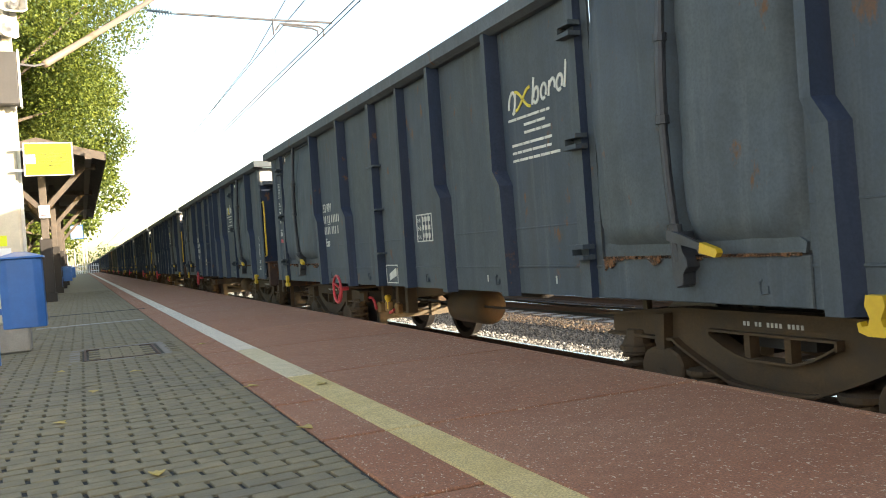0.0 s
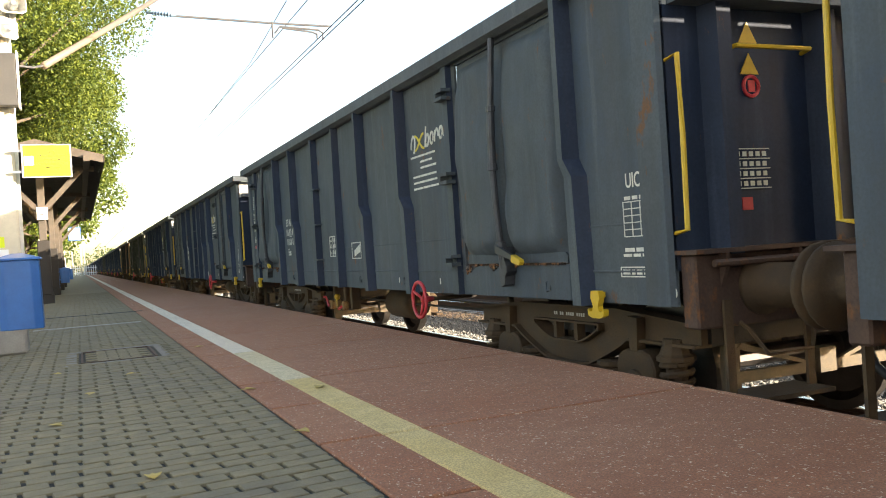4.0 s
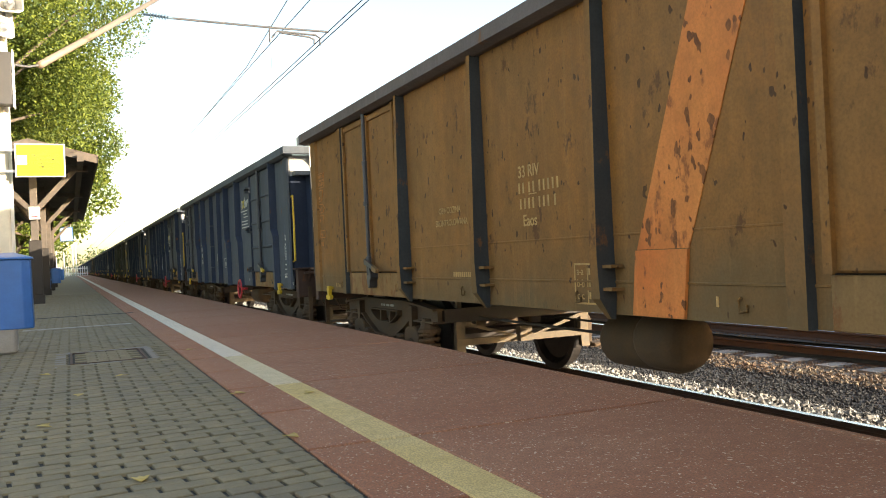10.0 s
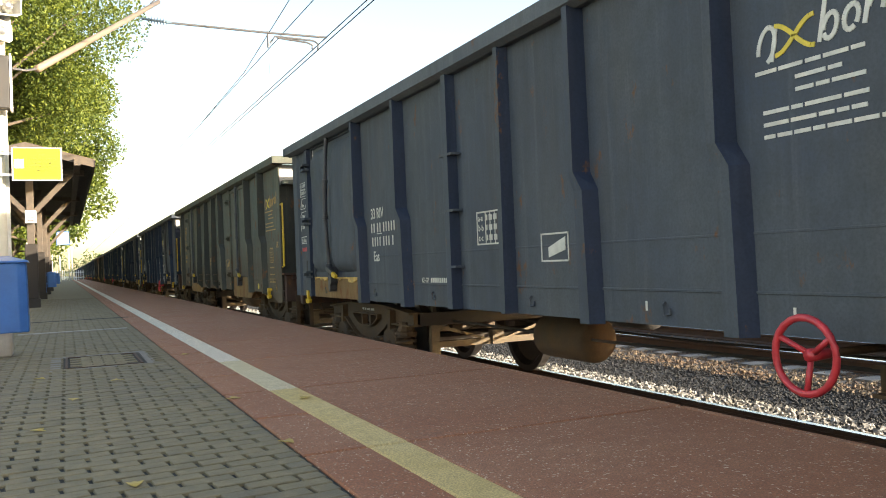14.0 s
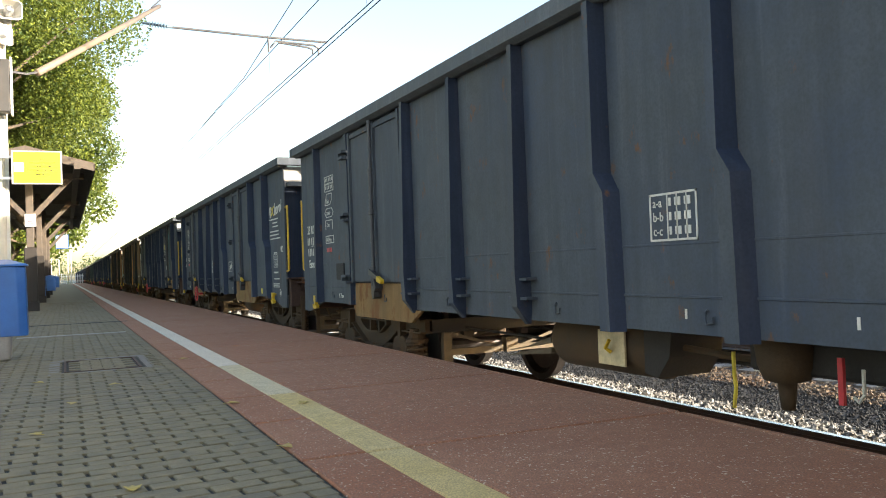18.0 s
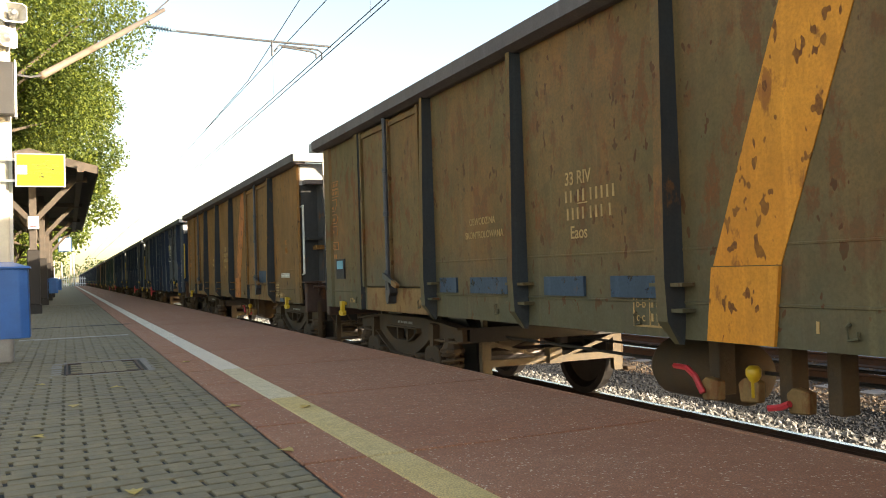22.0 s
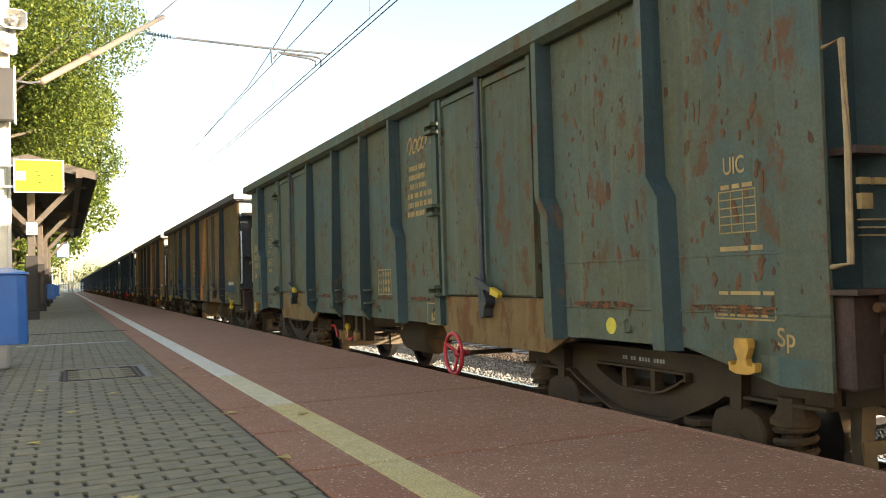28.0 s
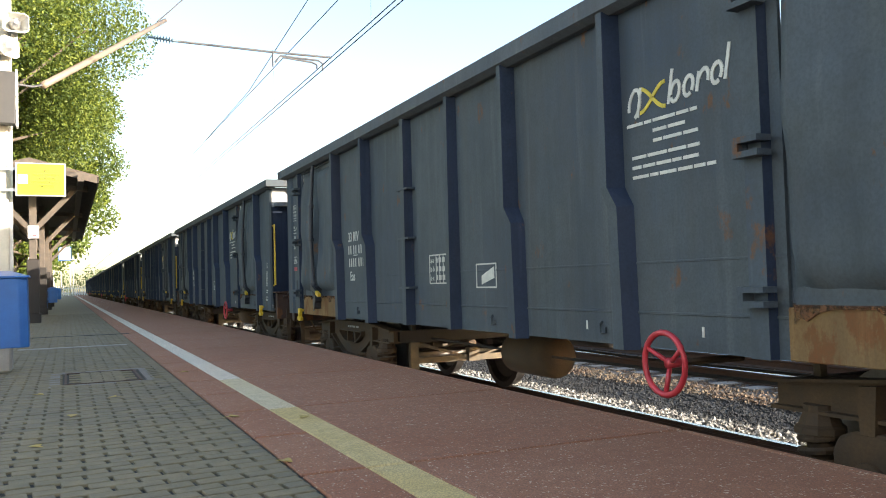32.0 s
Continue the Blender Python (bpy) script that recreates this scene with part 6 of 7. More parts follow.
        if paint in ("blue", "grey"):
            yy = (END - 0.135) * e
            for z in () if simple else (2.46, 2.275):
                bm = bmesh.new()
                prism(bm, [(-0.83, z), (-0.69, z), (-0.76, z + 0.125)], "y", *sorted((yy, yy + 0.006 * e)))
                part("warning_triangle", bm, YELLOW, wagon, "yellow warning triangle")
            bm = bmesh.new()
            tube(bm, [(-0.75 + 0.058 * math.cos(a), yy, 2.205 + 0.058 * math.sin(a)) for a in (2 * math.pi * i / 20 for i in range(20))], 0.012, 6, close=True)
            prism(bm, [(-0.775, 2.17), (-0.725, 2.17), (-0.725, 2.24), (-0.775, 2.24)], "y", *sorted((yy, yy + 0.006 * e)))
            part("end_roundel", bm, RED, wagon, "red prohibition roundel")
            bm = bmesh.new()
            box(bm, -0.875, -0.795, *sorted((yy, yy + 0.006 * e)), 1.475, 1.55)
            part("end_plate", bm, RED, wagon, "small red end plate")
            if not simple:
                bm = rounded_tube([(-0.95, yy, 2.41), (-0.93, yy + 0.09 * e, 2.42), (-0.36, yy + 0.09 * e, 2.42), (-0.34, yy, 2.41)], 0.014, 6)
                part("end_rung", bm, YELLOW, wagon, "yellow climbing rung")
            bm = bmesh.new()
            for k in range(5):
                box(bm, -0.925, -0.645, *sorted((yy, yy + 0.006 * e)), 1.60 + k * 0.058, 1.606 + k * 0.058)
                if k < 4:
                    for j in range(5):
                        box(bm, -0.90 + j * 0.05, -0.872 + j * 0.05, *sorted((yy, yy + 0.006 * e)), 1.617 + k * 0.058, 1.645 + k * 0.058)
            small(part("end_table", bm, WHITE, wagon))
        elif kind == "straight":
            bm = bmesh.new()
            tube(bm, [(-0.9, (END - 0.10) * e, 1.98), (-0.9, (END + 0.0) * e, 1.95), (-0.62, (END + 0.0) * e, 1.95), (-0.62, (END - 0.10) * e, 1.98)], 0.014, 6)
            part("end_rung", bm, WHITE, wagon, "white climbing rung")
            bm = bmesh.new()
            tube(bm, [(-0.9, (END - 0.10) * e, 2.72), (-0.9, (END + 0.0) * e, 2.66), (-0.62, (END + 0.0) * e, 2.66), (-0.62, (END - 0.10) * e, 2.72)], 0.014, 6)
            part("end_rung", bm, WHITE, wagon, "white climbing rung")
            bm = bmesh.new()
            box(bm, -1.2, 1.2, *sorted(((END - 0.14) * e, (END + 0.04) * e)), 1.72, 1.78)
            part("end_shelf", bm, body, wagon)
    # floor and underframe
    bm = bmesh.new()
    box(bm, -WALL + 0.02, WALL - 0.02, -HALF + 0.15, HALF - 0.15, 1.16, 1.22)
    part("floor", bm, GEAR_DARK, wagon)
    bm = bmesh.new()
    for x in (-0.30, 0.30):
        box(bm, x - 0.06, x + 0.06, -HALF + 0.1, HALF - 0.1, 0.88, 1.16)
    for y in (-5.4, -3.6, -1.8, 0, 1.8, 3.6, 5.4):
        box(bm, -1.34, 1.34, y - 0.05, y + 0.05, 0.98, 1.16)
    part("underframe", bm, GEAR_DARK, wagon)
    bm = bmesh.new()
    lathe(bm, [(-0.42, 0.05), (-0.40, 0.17), (0.40, 0.17), (0.42, 0.05)], (0.62, 1.2, 0.80), "y", 16)
    part("air_reservoir", bm, GEAR_DARK, wagon, smooth=True)
    for x, z in ((-0.55, 0.70), (0.45, 0.62)):
        part("brake_rod", rounded_tube([(x, -3.4, z), (x, 0, z - 0.03), (x, 3.4, z)], 0.014, 6), GEAR_DARK, wagon)
    if not simple and not own_gear:
        bm = bmesh.new()
        lathe(bm, [(-0.44, 0.06), (-0.41, 0.16), (-0.35, 0.195), (0.35, 0.195), (0.41, 0.16), (0.44, 0.06)], (-0.46 if kind != "straight" else -0.60, U(5.66) if kind != "straight" else U(6.3), 0.66), "y", 18)
        part("brake_reservoir", bm, GEAR, wagon, "brown drum of the brake reservoir", smooth=True)
    make_bogie(wagon, U(1.88), simple)
    make_bogie(wagon, U(10.66), simple)
    return wagon


def brake_gear(wagon, u=4.24):
    """Hangers below the sill with rusty valve plates, two red levers and a yellow knob."""
    for d in (0.0, 0.53, 0.84):
        bm = bmesh.new()
        box(bm, -1.06, -0.94, U(u + d) - 0.045, U(u + d) + 0.045, 0.60, 0.98)
        bevelled(bm, 0.006)
        part("valve_hanger", bm, GEAR, wagon)
    for d, z in ((0.03, 0.575), (0.33, 0.60), (0.67, 0.585)):
        bm = bmesh.new()
        prism(bm, [(U(u + d) - 0.07, z + 0.01), (U(u + d) + 0.06, z), (U(u + d) + 0.075, z + 0.10), (U(u + d) + 0.03, z + 0.135), (U(u + d) - 0.075, z + 0.12)], "x", -1.13, -1.07)
        bevelled(bm, 0.008)
        part("brake_valve", bm, RUST_TAN, wagon, "rusty tan brake valve")
    for pts in (((-0.24, 0.755), (-0.13, 0.752), (-0.06, 0.71), (0.0, 0.62)), ((0.50, 0.60), (0.58, 0.615), (0.64, 0.64))):
        part("change_over_lever", rounded_tube([(-1.15, U(u + a), z) for a, z in pts], 0.018, 6), RED, wagon, "red change-over lever")
    bm = bmesh.new()
    lathe(bm, [(-0.10, 0.016), (-0.02, 0.016), (0, 0.03), (0.02, 0.042), (0.05, 0.042), (0.07, 0.026)], (-1.12, U(u + 0.37), 0.735), "z", 10)
    part("valve_knob", bm, YELLOW, wagon, "yellow valve knob", smooth=True)


def drum_gear(wagon):
    """A long reservoir slung outside the frame with a cream plate, a brake cylinder, a red lever and loose hoses."""
    bm = bmesh.new()
    lathe(bm, [(-0.66, 0.05), (-0.63, 0.18), (-0.56, 0.215), (0.56, 0.215), (0.63, 0.18), (0.66, 0.05)], (-0.80, U(6.46), 0.77), "y", 22)
    part("brake_reservoir", bm, GEAR, wagon, "long brown drum of the brake reservoir", smooth=True)
    bm = bmesh.new()
    box(bm, -1.04, -1.02, U(6.86), U(6.55), 0.64, 0.88)
    bevelled(bm, 0.004)
    part("lever_plate", bm, CREAM_PLATE, wagon, "cream change-over plate with a yellow lever")
    part("change_over_lever", rounded_tube([(-1.05, U(6.72), 0.73), (-1.08, U(6.70), 0.76), (-1.09, U(6.76), 0.82)], 0.014, 6), YELLOW, wagon, "yellow change-over lever")
    bm = bmesh.new()
    prism(bm, [(U(7.05), 0.98), (U(7.05), 0.62), (U(7.18), 0.60), (U(7.30), 0.74), (U(7.34), 0.98)], "x", -1.02, -0.60)
    part("drum_hanger", bm, GEAR_DARK, wagon)
    for z0, z1 in ((0.66, 0.75), (0.62, 0.665)):
        bm = bmesh.new()
        prism(bm, [(U(5.05), z0 - 0.05), (U(5.82), z1 - 0.02), (U(5.82), z1 + 0.03), (U(5.45), z0 + 0.02)], "x", -0.98, -0.92)
        part("brake_beam", bm, BEAM, wagon, "pale worn brake beam")
    bm = bmesh.new()
    lathe(bm, [(0.54, 0.035), (0.62, 0.045), (0.68, 0.05), (0.70, 0.12), (0.78, 0.15), (0.96, 0.17)], (-0.98, U(8.21), 0), "z", 16)
    part("brake_valve", bm, GEAR, wagon, smooth=True)
    bm = bmesh.new()
    box(bm, -0.95, -0.55, U(9.3), U(7.9), 0.72, 0.98)
    bevelled(bm, 0.02)
    part("brake_cylinder", bm, GEAR_DARK, wagon)
    part("brake_rod", rounded_tube([(-0.9, U(7.2), 0.80), (-0.9, U(8.1), 0.76), (-0.9, U(9.6), 0.78)], 0.022, 6), GEAR, wagon)
    bm = bmesh.new()
    box(bm, -1.04, -1.02, U(8.615), U(8.585), 0.62, 0.85)
    part("release_lever", bm, RED, wagon, "red release lever")
    part("hose", rounded_tube([(-1.0, U(8.70), 0.80), (-1.0, U(8.70), 0.68), (-1.0, U(8.67), 0.64), (-1.0, U(8.64), 0.66)], 0.010, 6), WHITE, wagon, "pale hose end")
    part("release_link", rounded_tube([(-1.0, U(7.84), 0.82), (-1.0, U(7.84), 0.70), (-1.0, U(7.85), 0.62), (-1.0, U(7.83), 0.50)], 0.012, 6), LOGO_YELLOW, wagon, "yellowed release link")


def handwheel(wagon, u, z):
    bm = bmesh.new()
    c = Vector((-1.56, U(u), z))
    ring = [(c.x, c.y + 0.166 * math.cos(a), c.z + 0.166 * math.sin(a)) for a in (2 * math.pi * i / 22 for i in range(22))]
    tube(bm, ring, 0.017, 8, close=True)
    for k in range(3):
        a = 0.5 + 2 * math.pi * k / 3
        tube(bm, [(c.x + 0.04, c.y, c.z), (c.x, c.y + 0.162 * math.cos(a), c.z + 0.162 * math.sin(a))], 0.014, 6)
    lathe(bm, [(-0.02, 0.03), (0.10, 0.025)], (c.x + 0.04, c.y, c.z), "x", 8)
    spindle = bmesh.new()
    lathe(spindle, [(0.09, 0.02), (0.5, 0.02)], (c.x + 0.04, c.y, c.z), "x", 8)
    part("wheel_spindle", spindle, GEAR, wagon)
    part("handwheel", bm, RED, wagon, "red brake handwheel", smooth=True)


def patch(wagon, name, u0, u1, z0, z1, material, label, slant=0.0, proud=0.004):
    """A painted field on the platform side."""
    bm = bmesh.new()
    prism(bm, [(U(u0), z0), (U(u1), z0), (U(u1 + slant), z1), (U(u0 + slant), z1)], "x", -WALL - proud, -WALL + 0.001 - (proud - 0.005 if 0.06 < proud < 0.10 else 0))
    part(name, bm, material, wagon, label)


def scrawl(wagon, u, z, w, h, seed, material, thick=0.012, proud=0.0):
    """Loops and hooks of spray paint, no letters."""
    rnd = random.Random(seed)
    bm = bmesh.new()
    n = 4
    for k in range(n):
        cx, cz = u + w * (k + 0.5) / n, z + h * (0.45 + 0.15 * rnd.random())
        r, ph = h * (0.28 + 0.16 * rnd.random()), rnd.random() * 6
        sweep = rnd.choice((3.6, 4.6, 5.6))
        pts = [(cx + r * 0.55 * math.cos(ph + sweep * i / 14), cz + r * math.sin(ph + sweep * i / 14)) for i in range(15)]
        pts += [(pts[-1][0] + w * 0.10 * rnd.uniform(-1, 1), z + h * rnd.uniform(0, 0.2))]
        stroke(bm, pts, thick)
    ob = part("graffiti", bm, material, wagon, "scrawled lime spray paint" if material == SPRAY_LIME else "scrawled white spray paint")
    ob.location.x = -proud


def rust_flakes(wagon, u0, u1, z0, z1, n, seed):
    """Many small upright flakes of rust where the paint has lifted from a panel."""
    rnd = random.Random(seed)
    bm = bmesh.new()
    for i in range(n):
        u, z = rnd.uniform(u0, u1), rnd.uniform(z0, z1)
        h, w = rnd.uniform(0.02, 0.11) * rnd.uniform(0.5, 1.5), rnd.uniform(0.006, 0.022)
        lean = rnd.uniform(-0.25, 0.25)
        side = [(w * (0.35 + 0.65 * math.sin(math.pi * k / 5)) * rnd.uniform(0.5, 1.2), -h / 2 + h * k / 5) for k in range(6)]
        outline = [(U(u + p + lean * q), z + q) for p, q in side] + [(U(u - p * rnd.uniform(0.3, 1.1) + lean * q), z + q) for p, q in side[::-1]]
        prism(bm, outline, "x", -WALL - 0.0012 - 0.00004 * i, -WALL + 0.001)
    tagged(part("rust_flaking", bm, RUST_FLAKE, wagon, "orange-brown flaking rust"), kind="stuff")


def end_fittings(wagon, kind):
    """Shelf, rung, steps and plates on the head end of the teal and straight wagons."""
    y = -6.26 if kind == "even" else -6.22
    out = -0.14
    bm = bmesh.new()
    box(bm, -1.30, 1.30, y + out, y + 0.02, 1.865, 1.90)
    part("end_shelf", bm, HEAD if kind == "even" else END_SLATE, wagon, "rusty ledge across the end wall" if kind == "even" else "")
    if kind == "even":
        part("end_rung", rounded_tube([(-1.03, y, 2.36), (-1.02, y + out, 2.37), (-0.55, y + out, 2.37), (-0.53, y, 2.36)], 0.014, 6), TAN_BAR, wagon, "tan climbing rung")
        bm = bmesh.new()
        box(bm, -0.81, -0.41, y + out - 0.10, y + 0.02, 1.268, 1.31)
        bevelled(bm, 0.008)
        part("foot_block", bm, CREAM_PLATE, wagon, "pale tan foot block over the buffer")
        bm = bmesh.new()
        box(bm, -1.08, -0.99, y + out, y + 0.01, 1.268, 1.33)
        part("reflector", bm, FADED_RED, wagon, "small faded red reflector")
        bm = bmesh.new()
        for x0, x1, z0, z1 in ((-1.26, -1.20, 1.73, 1.76), (-1.17, -1.06, 1.73, 1.76), (-1.04, -0.92, 1.73, 1.76), (-1.26, -1.19, 1.62, 1.69)):
            box(bm, x0, x1, y - 0.127, y - 0.10, z0, z1)
        for k in range(3):
            box(bm, -1.26, -0.94, y - 0.127, y - 0.10, 1.50 + k * 0.035, 1.506 + k * 0.035)
        small(part("end_stencil", bm, AMBER, wagon))
    else:
        part("end_handle", rounded_tube([(-1.05, y, 2.21), (-1.04, y + out, 2.19), (-0.86, y + out, 2.15), (-0.83, y, 2.18)], 0.013, 6), WHITE, wagon, "white hooked handle on the end wall")
        for x0, x1, z in ((-0.85, -0.50, 1.76), (-1.01, -0.65, 1.275)):
            bm = bmesh.new()
            box(bm, x0, x1, y + out - 0.10, y + 0.02, z, z + 0.025)
            bevelled(bm, 0.006)
            part("end_step", bm, CREST, wagon, "pale step plate")


# ---- make up the train ----
FLEET = {
    -1: ("kinked", "blue", "bulged"), 0: ("kinked", "blue", "bulged"), 1: ("kinked_mixed", "blue", "bulged"), 2: ("kinked_mixed", "blue", "bulged"), 3: ("kinked_mixed", "blue", "bulged"), 4: ("kinked", "blue", "bulged"),
    5: ("kinked_mixed", "blue", "flat"), 6: ("kinked", "blue", "bulged"), 7: ("even", "olive", "flat"), 8: ("straight", "brown", "flat"), 9: ("kinked", "grey", "ribbed"), 10: ("kinked_late", "grey", "bulged"),
    11: ("kinked_late", "grey", "bulged"), 12: ("even", "olive", "flat"), 13: ("kinked_mixed", "grey", "bulged"), 14: ("even_long", "grey", "flat"), 15: ("even", "grey", "flat"), 16: ("kinked_late", "grey", "bulged"),
    17: ("straight", "drab", "flat"), 18: ("straight", "brown", "flat"), 19: ("kinked_late", "grey", "bulged"), 20: ("kinked", "grey", "ribbed"), 21: ("kinked_late", "grey", "bulged"), 22: ("even", "teal", "flat"),
    23: ("straight", "drab", "flat"), 24: ("straight", "brown", "flat"), 25: ("kinked", "blue", "bulged"), 26: ("kinked", "blue", "bulged"), 27: ("kinked", "blue", "flat"), 28: ("kinked", "blue", "bulged"),
    29: ("even", "blue", "flat"), 30: ("kinked", "blue", "bulged"), 31: ("kinked", "blue", "bulged"), 32: ("kinked", "blue", "bulged"), 33: ("even", "grey", "flat"), 34: ("kinked", "blue", "bulged"),
    35: ("kinked", "blue", "bulged"), 36: ("kinked", "blue", "bulged"),
}
WHEEL_AT = {1: 4.0, 2: 4.0, 3: 4.0, 4: 8.9, 5: 8.9, 6: 4.0, 7: 4.75, 9: 8.95, 10: 9.11, 11: 9.22, 13: 8.9, 15: 4.0, 16: 4.0, 19: 4.0, 20: 8.9, 21: 4.0, 22: 8.85, 25: 8.9, 26: 8.9, 28: 4.0, 31: 8.9, 34: 4.0}
PHRASE = {"blue": "navy blue", "grey": "faded navy", "brown": "rust-brown", "olive": "weathered olive", "drab": "drab olive-brown", "teal": "faded teal"}
DOORS = {"bulged": "bulging dented doors", "flat": "flat framed doors", "ribbed": "ribbed doors"}
templates = {}
WAGONS = {}
for n, (kind, paint, style) in FLEET.items():
    tan = paint != "blue" or n in (6, 25)
    key = (kind, paint, style, tan, n > 27)
    if key not in templates:
        templates[key] = w = base_wagon(kind, paint, style, tan, n > 27)
    else:
        w = copy_thing(templates[key], Matrix())
    WAGONS[n] = w
for n, w in WAGONS.items():
    kind, paint, style = FLEET[n]
    tagged(w, "%s steel open wagon with %s and %s sills" % (PHRASE[paint], DOORS[style], "rusty" if paint != "blue" or n in (6, 25) else "painted"), "freight wagon", "wagons of the freight train")
    rnd = random.Random(n)
    ink = AMBER if paint in ("brown", "drab", "olive", "teal") else WHITE
    if 0 < n < 29:
        markings(w, kind, n, ink, rnd, kind != "straight")
    if n in (0, 1, 3, 4, 6, 10, 13, 17, 18, 22, 24):
        brake_gear(w, 6.86 if kind == "straight" else 4.24)
    if n == 14:
        drum_gear(w)
    if n in (8, 23):
        c, h = (6.75, 0.24) if n == 8 else (4.72, 0.50)
        bm = bmesh.new()
        lathe(bm, [(-h, 0.06), (0.03 - h, 0.17), (0.10 - h, 0.205), (h - 0.10, 0.205), (h - 0.03, 0.17), (h, 0.06)], (-0.76, U(c), 0.72), "y", 18)
        part("air_reservoir", bm, GEAR, w, "brown drum under the frame", smooth=True)
    if n in WHEEL_AT:
        handwheel(w, WHEEL_AT[n], 0.74 if n == 22 else 0.895)
    if kind == "straight":
        paint_s = STRIPE_Y if n == 17 else STRIPE
        patch(w, "stripe", 7.20, 7.66, 0.955, 1.34, paint_s, "orange warning stripe", 0.05, 0.020)
        patch(w, "stripe", 7.25, 7.71, 1.345, 2.95, paint_s, "orange warning stripe", 0.66, 0.006)

# ---- spray paint and touched-up fields on single wagons ----
scrawl(WAGONS[10], 4.22, 1.24, 0.5, 0.50, 5, SPRAY, 0.014)
scrawl(WAGONS[10], 4.62, 1.22, 0.5, 0.55, 6, SPRAY, 0.018)
scrawl(WAGONS[10], 6.40, 1.22, 0.62, 0.62, 18, SPRAY, 0.013)
scrawl(WAGONS[10], 7.36, 1.90, 0.80, 0.30, 19, SPRAY_LIME, 0.013)
scrawl(WAGONS[13], 6.48, 1.05, 0.42, 0.50, 7, SPRAY, 0.009)
scrawl(WAGONS[13], 7.22, 1.02, 0.74, 0.74, 8, SPRAY, 0.010)
scrawl(WAGONS[13], 8.42, 0.98, 0.74, 0.7, 9, SPRAY, 0.012)
scrawl(WAGONS[13], 3.18, 0.97, 0.78, 0.42, 14, SPRAY, 0.011)
scrawl(WAGONS[13], 1.20, 1.38, 0.80, 0.42, 15, SPRAY, 0.013, 0.075)
scrawl(WAGONS[13], 0.14, 1.0, 0.44, 0.40, 16, SPRAY, 0.010)
scrawl(WAGONS[3], 6.65, 1.6, 0.7, 0.3, 11, GEAR, 0.012)
for k, z in enumerate((1.50, 1.85, 2.2, 2.5)):
    for d in (-0.085, 0.085):
        blob(WAGONS[6], "touch_up", 10.45 + d * 1.2, z, 0.075, 0.26, PATCH_TEAL, "teal smear beside the lock", 20 + k, 0.075)
for c in (11.05, 1.72):
    for u0, u1, z0, z1, d in ((0.08, 0.17, 1.36, 1.45, -0.05), (0.0, 0.10, 1.45, 1.78, -0.03), (-0.04, 0.06, 1.78, 2.24, 0.0), (-0.04, 0.06, 2.24, 2.72, 0.03)):
        patch(WAGONS[16], "touch_up", c + u0, c + u1, z0, z1, TEAL_STRIP, "bright teal strip beside the lock", d, 0.084)
patch(WAGONS[16], "touch_up", 3.68, 3.80, 1.44, 1.56, TEAL_STRIP, "small teal touched-up square")
blob(WAGONS[16], "touch_up", 4.36, 1.25, 0.12, 0.15, TEAL_STRIP, "round teal touched-up spot", 41, 0.006)
for u0, u1, z0, z1 in ((4.43, 4.97, 1.38, 1.53), (4.95, 5.08, 1.40, 1.74), (4.28, 4.60, 1.19, 1.34), (4.78, 4.90, 1.72, 2.22), (4.22, 4.40, 1.84, 2.02)):
    patch(WAGONS[7], "touch_up", u0, u1, z0, z1, WORN_BLUE, "worn blue touched-up field", 0.02, 0.0045)
for u0, u1, z0, z1, k in ((4.88, 5.08, 2.10, 2.17, 1), (4.88, 5.08, 1.70, 1.75, 2), (4.86, 4.92, 1.73, 2.12, 3), (5.02, 5.08, 1.73, 2.12, 4)):
    blob(WAGONS[7], "rust_spot", (u0 + u1) / 2, (z0 + z1) / 2, (u1 - u0) / 1.8, (z1 - z0) / 1.8, RUST_BAND, "rusty edge of a welded patch", 130 + k, 0.0055)
for u, z, a, b, k in ((4.82, 1.28, 0.30, 0.11, 1), (0.32, 1.19, 0.34, 0.08, 2), (1.40, 1.21, 0.55, 0.10, 3), (3.0, 1.205, 0.5, 0.03, 4), (4.21, 2.0, 0.018, 0.34, 5), (5.75, 1.24, 0.45, 0.13, 6), (5.42, 2.0, 0.08, 0.16, 7), (6.75, 1.25, 0.4, 0.12, 8),
                      (7.7, 1.23, 0.4, 0.08, 9), (10.7, 1.22, 0.5, 0.08, 10), (11.9, 1.2, 0.35, 0.07, 11)):
    blob(WAGONS[7], "rust_spot", u, z, a, b, RUST_BAND, "ragged orange-brown rust", 140 + k, 0.006 if not 2.2 < u < 3.8 else 0.04)
for u, z, a, b, k in ((3.60, 2.02, 0.06, 0.30, 1), (2.72, 1.76, 0.06, 0.16, 2), (2.71, 2.65, 0.035, 0.14, 3)):
    blob(WAGONS[7], "paint_smear", u, z, a, b, PALE_SMEAR, "pale grey paint smear", 60 + k, 0.037)
